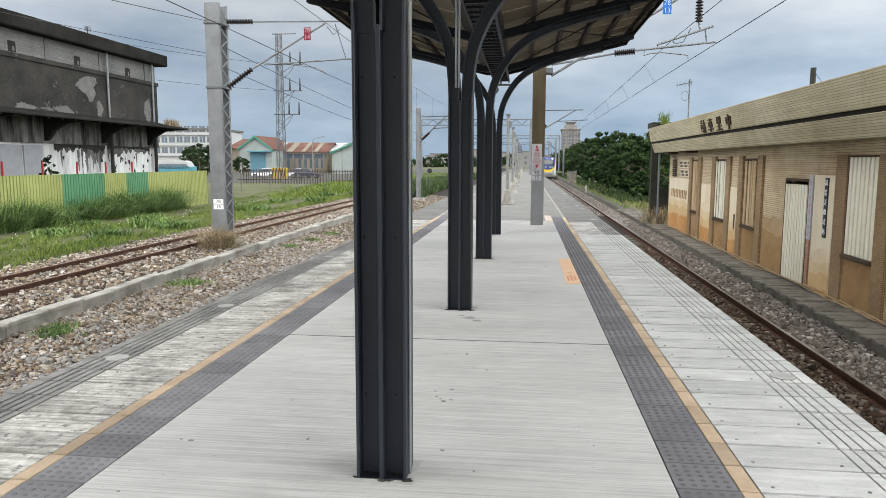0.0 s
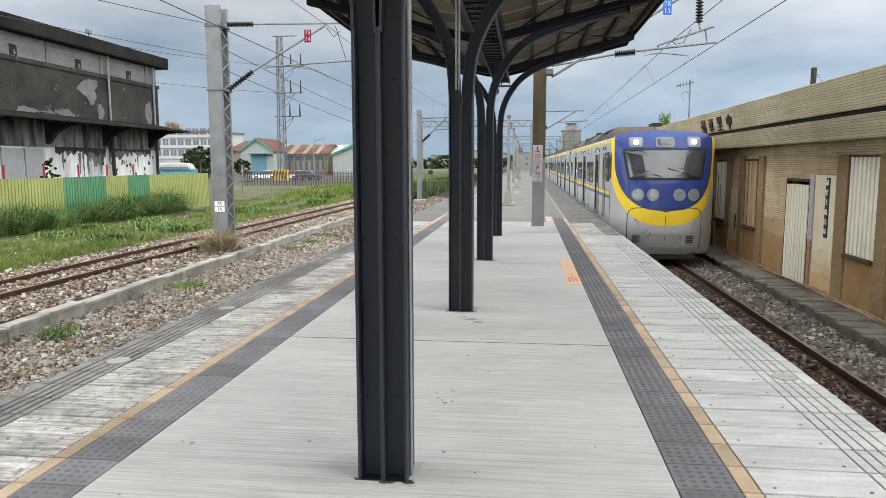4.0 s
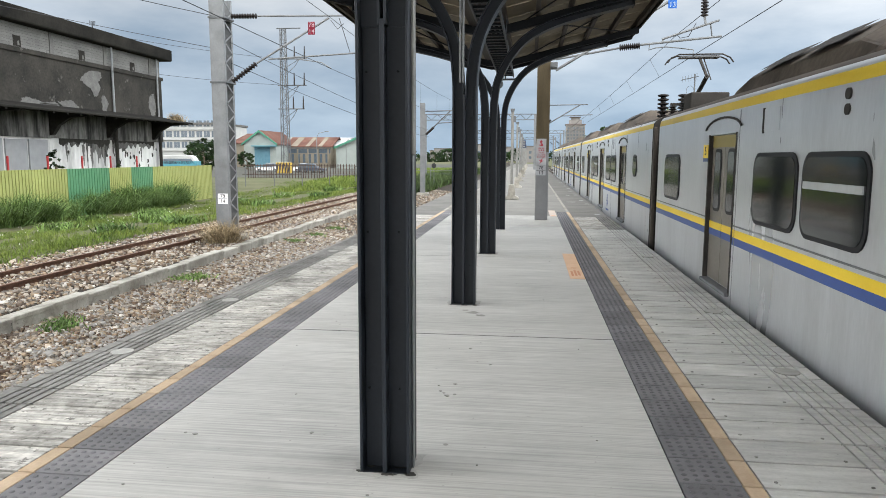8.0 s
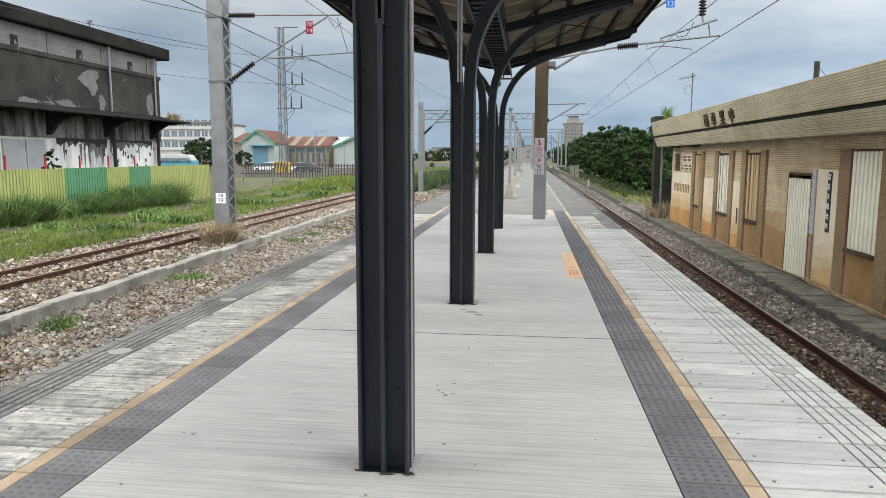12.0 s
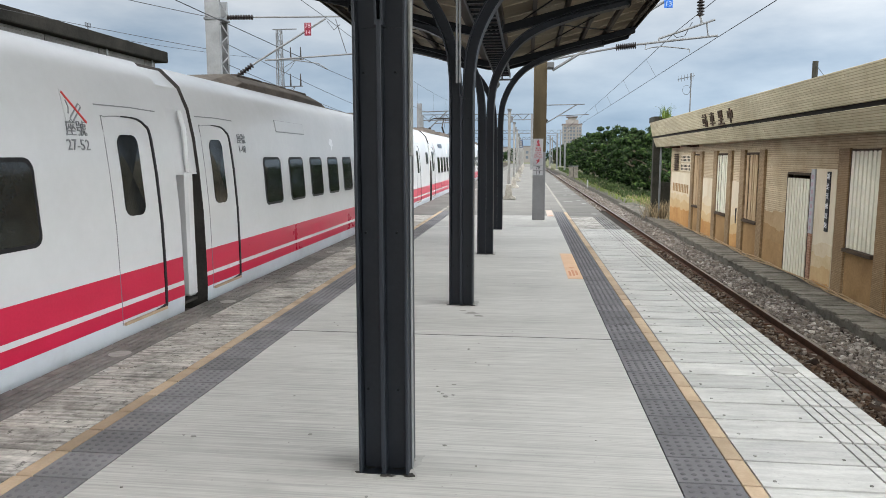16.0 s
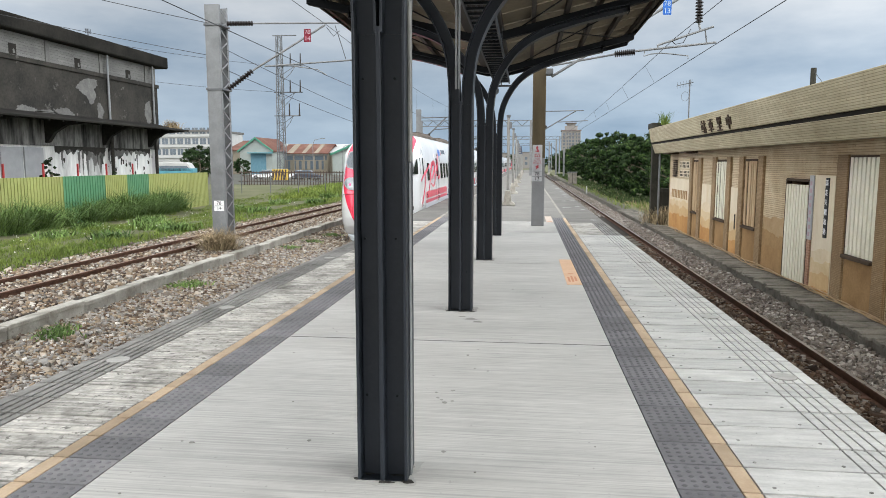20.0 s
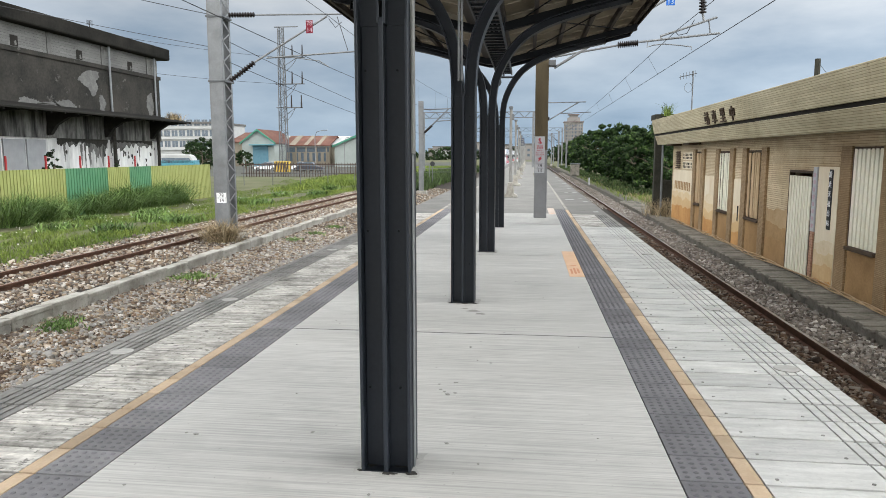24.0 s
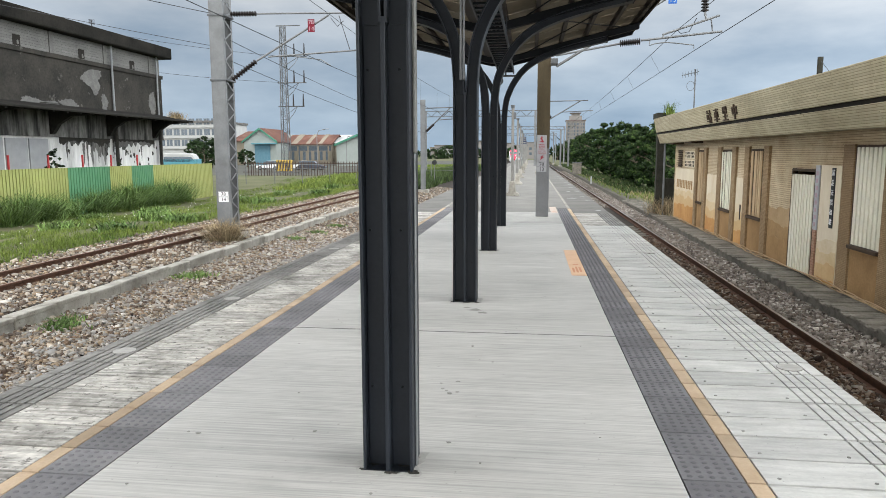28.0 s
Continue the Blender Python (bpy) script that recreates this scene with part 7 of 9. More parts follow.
# ---- plants ----


def blades(name, pts, height, width, lean, mats, label, seed, category="grass"):
    """Grass blades: bent three-point slivers rooted at pts."""
    r = np.random.default_rng(seed)
    n = len(pts)
    a, b = r.uniform(0, 6.283, n), r.uniform(0, 6.283, n)
    h = np.asarray(height) * r.uniform(0.5, 1.25, n)
    w = width * r.uniform(0.7, 1.3, n)
    ln = lean * r.uniform(0.1, 1.2, n)
    side = np.c_[np.cos(a), np.sin(a), np.zeros(n)] * w[:, None]
    out = np.c_[np.cos(b), np.sin(b), np.zeros(n)]
    up = np.array([0, 0, 1.0])
    mid = pts + up * (h * 0.62)[:, None] + out * (ln * h * 0.35)[:, None]
    tip = pts + up * (h * (1 - 0.25 * ln))[:, None] + out * (ln * h)[:, None]
    V = np.stack([pts - side, pts + side, mid + side * 0.7, mid - side * 0.7, tip + side * 0.08, tip - side * 0.08], 1).reshape(-1, 3)
    k = (np.arange(n) * 6)[:, None]
    F = np.stack([k + np.array([0, 1, 2, 3]), k + np.array([3, 2, 4, 5])], 1).reshape(-1, 4)
    return stuff(swarm(name, V, F, mats), label, category)


r = np.random.default_rng(31)


def strew(n, x0, x1, y0, y1, z, power=1.5):
    p = np.c_[r.uniform(x0, x1, n), y0 + (y1 - y0) * r.random(n) ** power, np.full(n, z)]
    if x1 < -8:
        p[:, 2] = [field_z(x, y) + z + 0.96 for x, y, _ in p]
    return p


p = strew(120000, -25, -12.2, 12, 75, -0.96)
keep = np.array([noise.noise((x * 0.45, y * 0.3, 1)) for x, y, _ in p]) > -0.05
p = p[keep]
tuft = np.array([max(noise.noise((x * 0.9, y * 0.55, 9)), -0.1) for x, y, _ in p])
blades("field_grass", p, 0.07 + 0.40 * (tuft + 0.1), 0.007, 1.2, GRASS, "bright green rough grass in the station field", 41)
p = strew(9000, -13.4, -11.3, 10, 60, -0.95)
weeds = np.concatenate([np.c_[r.normal(cx, 0.30, 190), r.normal(cy, 0.35, 190), np.full(190, field_z(cx, cy))] for cx, cy in ((-13.4, 22.5), (-14.2, 27.0), (-16.8, 31.0), (-12.9, 26.1), (-19.5, 36.0), (-15.5, 38.0), (-13.6, 36.5), (-18.0, 26.0), (-21.5, 33.5), (-13.0, 45.0), (-16.2, 47.0), (-14.4, 53.0), (-17.5, 42.0))])
blades("field_weeds", weeds, 0.42, 0.03, 1.7, TALL_GRASS, "leafy green weed clumps in the field", 57)
blades("siding_verge_grass", p, 0.16, 0.012, 0.8, GRASS, "short grass creeping into the siding ballast", 42)
p = np.concatenate([np.c_[r.normal(-24.2, 0.22, n), r.normal(cy, 0.20, n), np.full(n, -1.75)] for cy, n in ((30.6, 230), (31.5, 260), (33.3, 280), (33.9, 130), (35.6, 90), (38.0, 190), (39.4, 330), (40.2, 360), (41.2, 330), (42.0, 150), (43.9, 290), (44.6, 330), (45.7, 330), (46.6, 150), (48.5, 90))])
p = np.concatenate([p, p + np.c_[r.normal(0.15, 0.2, len(p)), r.normal(0, 0.2, len(p)), np.zeros(len(p))]])
blades("tall_grass", p, 1.6 + 0.4 * np.sin(p[:, 1] * 1.35 + 2.0), 0.017, 2.2, TALL_GRASS, "tall dark green grass clumps against the hoarding", 43)
p = strew(26000, -22, -8.6, 60, 150, -0.96, 1.2)
blades("far_meadow_grass", p, 0.45, 0.03, 0.9, GRASS, "green meadow grass beyond the fence", 44)
p = strew(9000, -12.5, -6.9, 52, 130, -1.0, 1.2)
blades("far_trackside_grass", p, 0.8, 0.03, 0.9, UNDERGROWTH, "tall weeds beside the far tracks", 45)
p = np.c_[r.normal(-8.30, 0.20, 1500), r.normal(19.9, 0.18, 1500), np.full(1500, -1.0)]
blades("dry_grass_tuft", p, 0.78, 0.007, 1.5, DRY_GRASS, "dry brown grass tuft at the mast foot", 46)
p = np.c_[r.normal(7.0, 0.3, 900), r.normal(33.6, 0.5, 900), np.full(900, -1.12)]
blades("dry_corner_grass", p, 0.8, 0.012, 0.9, DRY_GRASS, "dry grass at the corner of the station house", 47)
p = strew(800, 7.4, 9.0, 36, 90, -1.15, 1.3)
blades("bank_dry_grass", p, 0.34, 0.012, 0.9, DRY_GRASS, "withered grass among the green on the bank", 53)
p = np.concatenate([strew(4600, 7.7, 9.6, 36, 76, -1.15, 1.3), strew(700, 6.7, 7.4, 44, 110, -1.12, 1.2)])
p_low = strew(9000, 7.5, 9.8, 50, 170, -1.15, 1.2)
blades("bank_undergrowth", p_low, 0.42, 0.025, 0.9, UNDERGROWTH, "dark undergrowth at the foot of the trees", 55)
blades("bank_grass", p, 0.22, 0.014, 0.8, GRASS, "bright grass on the bank below the trees", 48)
p = np.concatenate([np.c_[r.normal(cx, 0.16, 260), r.normal(cy, 0.16, 260), np.full(260, cz)] for cx, cy, cz in ((-7.14, 10.8, -1.16), (-7.0, 10.5, -1.17), (-7.2, 15.1, -1.15), (-7.0, 15.5, -1.17), (-7.1, 22.5, -1.16), (-7.0, 24.5, -1.17), (-6.9, 27, -1.18))])
blades("ballast_weeds", p, 0.12, 0.016, 1.1, TALL_GRASS, "small green weeds growing in the ballast", 49)
n = 130
p = strew(n, -23, -13, 16, 50, -0.72)
V = (p[:, None] + np.array([(-0.022, 0, 0), (0, 0, -0.022), (0.022, 0, 0), (0, 0, 0.022)])[None]).reshape(-1, 3)
stuff(swarm("field_flowers", V, (np.arange(n) * 4)[:, None] + np.arange(4), FLOWER), "tiny white wild flowers in the field", "flowers")


def tree(x, y, z0, height, spread, mats, label, seed, group, leaf=0.16, count=2600, low=0.18, lit_tops=False):
    """Tapered trunk, forked limbs, and a ragged crown of leaf cards in clumps."""
    r = np.random.default_rng(seed)
    ob = thing("tree", label, "tree", group)
    ob.matrix_basis = pose(x, y, z0)
    g = Geo()
    g.tube([(0, 0, 0), (0.05, 0.03, height * 0.25), (0.0, 0.1, height * 0.5), (0.1, 0.05, height * 0.75)], [0.16, 0.13, 0.09, 0.04], 8)
    part("trunk", g, BARK, ob, smooth=True)
    tips = []
    for k in range(7):
        a = k * 0.9 + r.uniform(-0.3, 0.3)
        z = height * (0.22 + 0.07 * k)
        e = np.array([math.cos(a) * spread * 0.75, math.sin(a) * spread * 0.75, z + height * r.uniform(0.08, 0.22)])
        tips.append(e)
        g = Geo()
        g.tube([(0, 0.05, z), (e[0] * 0.5, e[1] * 0.5, (z + e[2]) / 2 + 0.1), tuple(e)], [0.06, 0.04, 0.015], 6)
        part("limb", g, BARK, ob)
    clumps = []
    for k in range(70):
        u, a = r.uniform(-0.95, 1), r.uniform(0, 6.283)
        s = math.sqrt(1 - u * u) * r.uniform(0.45, 1.05)
        clumps.append((math.cos(a) * s * spread, math.sin(a) * s * spread, height * (low + (1 - low) * (0.5 + 0.46 * u + 0.05 * r.uniform(-1, 1))), r.uniform(0.10, 0.36) * spread * 0.6))
    C = np.array(clumps)
    idx = r.integers(0, len(C), count)
    dirs = r.normal(0, 1, (count, 3))
    dirs /= np.linalg.norm(dirs, axis=1)[:, None]
    P = C[idx, :3] + dirs * (C[idx, 3] * r.uniform(0.6, 1.08, count))[:, None] * np.array([1, 1, 0.8])
    s = leaf * r.uniform(0.6, 1.4, count)
    t = r.normal(0, 1, (count, 3))
    t = np.cross(dirs + 0.5 * r.normal(0, 1, (count, 3)), t)
    t /= np.linalg.norm(t, axis=1)[:, None]
    q = np.cross(dirs, t)
    q /= np.linalg.norm(q, axis=1)[:, None] + 1e-9
    V = np.stack([P - t * s[:, None], P - q * (s * 0.5)[:, None], P + t * s[:, None], P + q * (s * 0.5)[:, None]], 1).reshape(-1, 3)
    V = V.reshape(-1, 4, 3)
    # upward-facing leaves get the lighter green: light from above painted into the crown
    skyward = (dirs[:, 2] > 0.25) & (r.random(count) < 0.46) if lit_tops else np.zeros(count, bool)
    for name, some, paint in (("crown", ~skyward, mats), ("young_leaves", skyward, LEAVES_MID)):
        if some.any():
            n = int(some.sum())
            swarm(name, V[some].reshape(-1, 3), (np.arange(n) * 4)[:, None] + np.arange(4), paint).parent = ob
    return ob


r = np.random.default_rng(77)
spots = [(9.6, 40, 3.9, 1.7), (10.2, 47, 4.3, 2.0), (10.0, 54, 5.0, 2.1), (10.6, 58.5, 5.3, 2.2), (9.9, 63, 4.9, 2.0), (10.6, 68, 5.6, 2.3), (10.1, 74, 5.3, 2.2), (10.7, 80, 6.0, 2.5), (10.2, 87, 5.9, 2.4), (10.9, 95, 6.6, 2.7), (10.4, 104, 6.5, 2.6), (11.0, 114, 7.1, 2.9), (10.6, 125, 6.8, 2.9), (11.4, 138, 7.1, 3.1), (11.2, 153, 6.9, 3.2), (11.6, 172, 6.7, 3.4), (12.0, 196, 6.6, 3.6), (12.4, 226, 6.6, 3.8), (13.6, 52, 5.0, 2.6), (13.6, 61, 5.6, 2.8), (14.2, 72, 5.9, 3.0), (14.6, 86, 6.6, 3.2), (15, 104, 7.2, 3.5)]
for k, (x, y, h, s) in enumerate(spots):
    h *= 0.90 + 0.14 * r.random()
    s *= 0.9 + 0.2 * r.random()
    near = k < 18 and 52 < y < 116
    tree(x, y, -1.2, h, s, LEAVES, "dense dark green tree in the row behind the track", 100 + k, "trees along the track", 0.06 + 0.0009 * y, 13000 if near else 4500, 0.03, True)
tree(8.3, 36.0, -1.2, 3.0, 0.9, LEAVES_LIGHT, "light green shrub behind the end pier", 90, "shrubs", 0.10, 1200, 0.0)
for k, (px_, d, h, s) in enumerate(((352, 120, 5.6, 3.0), (366, 124, 5.0, 2.6), (428, 135, 3.6, 1.7), (338, 126, 5.0, 2.3))):
    tree(facing(px_, d), d, -1, h, s, LEAVES, "round dark tree in the yard", 200 + k, "yard trees", 0.17, 3600, 0.1)
for k, (y, h) in enumerate(((38.5, 2.75), (45.2, 1.9))):
    tree(-27.0, y, -1.6, h + 0.9, 0.6, LEAVES, "dark shrub against the warehouse wall", 220 + k, "shrubs", 0.10, 900, 0.0)
p = np.c_[r.normal(-26.6, 0.25, 220), r.normal(52.4, 0.3, 220), np.full(220, 4.3)]
blades("canopy_dry_grass", p, 0.65, 0.02, 1.0, DRY_GRASS, "dry grass growing on the warehouse canopy", 51)
p = np.c_[r.normal(6.9, 0.12, 60), r.normal(33.0, 0.12, 60), np.full(60, 3.4)]
blades("roof_weed", p, 0.62, 0.014, 1.0, GRASS, "light green weed growing on the station house roof", 52)
for k in range(8):
    tree(facing(978 + 8 * k, 300), 300 + 6 * (k % 3), -1.4, 5.4 + 1.8 * r.random(), 3.6 + r.random(), LEAVES, "distant dark tree beside the line", 330 + k, "distant trees", 0.42, 900, 0.0)
for k in range(14):
    y = 260 + 16 * k + 30 * r.random()
    tree(-75 + 6.5 * k + 4 * r.random(), y, -1.4, 5 + 3 * r.random(), 4.5 + 2 * r.random(), LEAVES, "distant dark tree on the horizon", 300 + k, "distant trees", 0.55, 900, 0.0)


# ---- trains ----
SILVER = material("brushed_silver_steel", (0.465, 0.477, 0.485), (0.575, 0.587, 0.595), rough=0.3, metal=0.45, scale=0.8, fine=24, bump=0.02, still=False, streak=(1, 1.6, 0.35), dirt=(0.32, 0.32, 0.315), dirt_amount=0.55)
STRIPE_YELLOW = material("train_yellow", (0.72, 0.50, 0.03), (0.80, 0.58, 0.05), rough=0.4, scale=1, bump=0.01, still=False)
STRIPE_BLUE = material("train_blue", (0.045, 0.08, 0.24), (0.06, 0.10, 0.28), rough=0.4, scale=1, bump=0.01, still=False)
MASK_BLUE = material("train_front_blue", (0.022, 0.042, 0.17), (0.03, 0.055, 0.21), rough=0.3, scale=1, bump=0.01, still=False, coat=0.2)
TOP_YELLOW = material("faded_roof_yellow", (0.56, 0.40, 0.035), (0.64, 0.47, 0.06), rough=0.45, scale=1, bump=0.02, still=False, dirt=(0.30, 0.22, 0.05), dirt_amount=0.5)
END_BROWN = material("sooty_end_wall", (0.05, 0.042, 0.036), (0.10, 0.086, 0.074), rough=0.6, metal=0.2, scale=2, fine=20, bump=0.1, still=False)
ROOF_GREY = material("grimy_train_roof", (0.055, 0.045, 0.038), (0.10, 0.08, 0.065), rough=0.8, scale=1, fine=14, bump=0.1, still=False)
AC_BROWN = material("dusty_brown_cooler", (0.045, 0.036, 0.029), (0.125, 0.104, 0.084), rough=0.75, scale=1.2, fine=14, bump=0.1, still=False, dirt=(0.014, 0.011, 0.01), dirt_amount=0.7)
DULL_YELLOW = material("dull_door_yellow", (0.26, 0.20, 0.05), (0.34, 0.27, 0.08), rough=0.4, metal=0.3, scale=1.5, bump=0.02, still=False)
DOOR_STEEL = material("brownish_door_steel", (0.17, 0.152, 0.128), (0.25, 0.228, 0.198), rough=0.35, metal=0.4, scale=1.5, fine=30, bump=0.02, still=False)
SEAL = material("black_window_seal", (0.012, 0.012, 0.013), (0.02, 0.02, 0.022), rough=0.5, bump=0, still=False)
GLASS = material("dark_train_glass", (0.010, 0.012, 0.012), (0.02, 0.022, 0.022), rough=0.05, bump=0, still=False, spec=0.4)
SHIELD = material("windscreen_glass", (0.03, 0.035, 0.04), (0.05, 0.058, 0.062), rough=0.10, bump=0, still=False, spec=0.8, coat=0.4)
WHITE_PAINT = material("glossy_white_train_paint", (0.585, 0.595, 0.605), (0.635, 0.645, 0.655), rough=0.24, scale=0.6, fine=10, bump=0.006, still=False, coat=0.3, dirt=(0.56, 0.57, 0.56), dirt_amount=0.5)
SKIRT_PAINT = material("pale_blue_grey_skirt_paint", (0.52, 0.57, 0.61), (0.58, 0.63, 0.67), rough=0.35, scale=1, fine=12, bump=0.01, still=False, dirt=(0.36, 0.36, 0.35), dirt_amount=0.5)
RED_PAINT_T = material("train_red", (0.50, 0.012, 0.05), (0.58, 0.02, 0.07), rough=0.3, scale=1, bump=0.005, still=False, coat=0.3)
NOSE_RED = material("nose_red", (0.66, 0.03, 0.07), (0.74, 0.045, 0.09), rough=0.22, scale=1, bump=0.005, still=False, coat=0.6)
GREY_SEAM = material("grey_rubber_frame", (0.17, 0.18, 0.19), (0.23, 0.24, 0.25), rough=0.5, bump=0, still=False)
LAMP_GLASS = material("clear_lamp_glass", (0.16, 0.175, 0.185), (0.26, 0.28, 0.29), rough=0.12, bump=0, still=False, spec=0.8, coat=0.6)
LED_RED = material("dark_display_glass", (0.020, 0.009, 0.009), (0.035, 0.014, 0.013), rough=0.12, bump=0, still=False, spec=0.6)
TAIL_RED = glow("tail_light_red", (1.0, 0.04, 0.12), 1.6)
HEAD_ON = glow("head_light_on", (1.0, 0.93, 0.80), 1.8)
UNDER = material("dark_underframe", (0.03, 0.028, 0.026), (0.06, 0.055, 0.05), rough=0.85, still=False)


def outline(kind, w, h, r=0.1, n=5):
    """A rounded rectangle round (0, 0)."""
    pts = []
    for cx, cy, a0 in ((w / 2 - r, h / 2 - r, 0), (-w / 2 + r, h / 2 - r, 90), (-w / 2 + r, -h / 2 + r, 180), (w / 2 - r, -h / 2 + r, 270)):
        for k in range(n + 1):
            a = radians(a0 + 90 * k / n)
            pts.append((cx + r * math.cos(a), cy + r * math.sin(a)))
    return pts


def drape(pts, surf, lift, rings=3, centre=None, thick=0.02):
    """A plate of that outline laid on a surface: surf(a, b, lift) gives the place."""
    n = len(pts)
    cx, cy = centre or (sum(p[0] for p in pts) / n, sum(p[1] for p in pts) / n)
    g = Geo()
    verts = [surf(cx, cy, lift)]
    for k in range(1, rings + 1):
        f = k / rings
        verts += [surf(cx + (a - cx) * f, cy + (b - cy) * f, lift) for a, b in pts]
    verts += [surf(a, b, lift - thick) for a, b in pts]
    faces = [(0, 1 + i, 1 + (i + 1) % n) for i in range(n)]
    for k in range(rings):
        for i in range(n):
            a, b = 1 + k * n + i, 1 + k * n + (i + 1) % n
            faces.append((a, a + n, b + n, b))
    return g.add(verts, faces)


def ribbon(path, surf, lift, widths, thick=0.012):
    """A painted band of changing width along a path on a surface."""
    g = Geo()
    verts, faces = [], []
    for i, (a, b) in enumerate(path):
        p, q = path[max(i - 1, 0)], path[min(i + 1, len(path) - 1)]
        d = Vector((q[0] - p[0], q[1] - p[1])).normalized()
        w = widths[i] / 2
        verts += [surf(a - d.y * w, b + d.x * w, lift), surf(a + d.y * w, b - d.x * w, lift), surf(a - d.y * w, b + d.x * w, lift - thick), surf(a + d.y * w, b - d.x * w, lift - thick)]
    for i in range(len(path) - 1):
        k = 4 * i
        faces += [(k, k + 1, k + 5, k + 4), (k, k + 4, k + 6, k + 2), (k + 1, k + 3, k + 7, k + 5)]
    return g.add(verts, faces)


def around(half):
    """A closed body outline from its right half, bottom to top (the top point lies on the middle line)."""
    return half + [(-x, z) for x, z in half[-2::-1]]


def mirrored(slots, n_half):
    """Slots for each edge of around(): right half upwards, then left half downwards, then the floor."""
    return slots + slots[::-1] + [slots[0]]


class Car:
    """The list of a car's parts, from which equal cars are made."""

    def __init__(self):
        self.parts = []

    def put(self, name, geo, mats, label="", m=None, smooth=False, bevel=0.0, both=False):
        me = geo if isinstance(geo, bpy.types.Mesh) else geo.mesh(name, mats, bevel, smooth)
        self.parts.append((name, me, m or Matrix(), label))
        if both == "mirror":
            g = Geo()
            g.add([(-x, y, z) for x, y, z in geo.v], [f[::-1] for f in geo.f])
            g.m = list(geo.m)
            self.parts.append((name, g.mesh(name, mats, bevel, smooth), m or Matrix(), label))
        elif both:
            self.parts.append((name, me, pose(0, 0, 0, 0, 0, 180) @ (m or Matrix()), label))

    def make(self, name, body, train, y, label, turn=0):
        ob = part(name, body, None, train, label)
        ob.matrix_basis = pose(0, y, 0, 0, 0, turn)
        for nm, me, m, lb in self.parts:
            k = part(nm, me, None, ob, lb)
            k.matrix_basis = m
        return ob


# -- silver commuter train on the right-hand track --
LC = 20.6
CAB = 0.85
EMU_HALF = [(1.30, 0.28), (1.40, 0.34), (1.45, 0.80), (1.45, 1.22), (1.45, 1.22), (1.45, 1.83), (1.45, 1.92), (1.45, 2.015), (1.45, 3.16), (1.45, 3.16), (1.445, 3.44), (1.43, 3.54), (1.38, 3.60), (1.24, 3.68), (0.8, 3.76), (0.0, 3.80)]
EMU_SLOT = [0, 0, 0, 0, 0, 2, 1, 0, 0, 0, 3, 0, 4, 4, 4]
EMU_MATS = [SILVER, STRIPE_YELLOW, STRIPE_BLUE, TOP_YELLOW, ROOF_GREY, DOOR_STEEL, UNDER]


def emu_ring(y, door=False):
    half = [(x - (0.07 if door and 4 <= i <= 8 else 0), z) for i, (x, z) in enumerate(EMU_HALF)]
    return [(x, y, z) for x, z in around(half)]


def emu_body(front, doors, cab):
    """The body shell, with its door recesses; cab: the end (-1, 0, 1) that is left open for a nose."""
    g = Geo()
    y0, y1 = -9.93 if cab >= 0 else -9.35, 9.35 if cab > 0 else 9.93
    ys = [(y0, False)]
    for d in doors:
        ys += [(d - 0.62, False), (d - 0.62, True), (d + 0.62, True), (d + 0.62, False)]
    ys.append((y1, False))
    g.loft([emu_ring(y, k) for y, k in ys], 6, slots=mirrored(EMU_SLOT, 16))
    return g.mesh("car_body", EMU_MATS, 0, 35)


def side_flat(x):
    return lambda a, b, lift: (-(x + lift), a, b)


FLAT = side_flat(1.45)
EMU_DOORS = [-5.43, 0.0, 5.43]


def emu_window(car, y, w, z0, z1, bar_too=False, r=0.18):
    pts = [(y + a, (z0 + z1) / 2 + b) for a, b in outline("", w, z1 - z0, r)]
    car.put("window_seal", drape(pts, FLAT, 0.016), SEAL, "black rubber window seal", both=True)
    pts = [(y + a, (z0 + z1) / 2 + b) for a, b in outline("", w - 0.085, z1 - z0 - 0.085, max(r - 0.035, 0.03))]
    car.put("window_pane", drape(pts, FLAT, 0.021), GLASS, "dark tinted window pane", both=True)
    if bar_too:
        g = Geo()
        zb = z0 + (z1 - z0) * 0.62
        g.box(-1.482, -1.470, y - w / 2 + 0.07, y + w / 2 - 0.07, zb - 0.032, zb + 0.032)
        car.put("window_bar", g, SILVER, "pale sliding window bar", both=True)


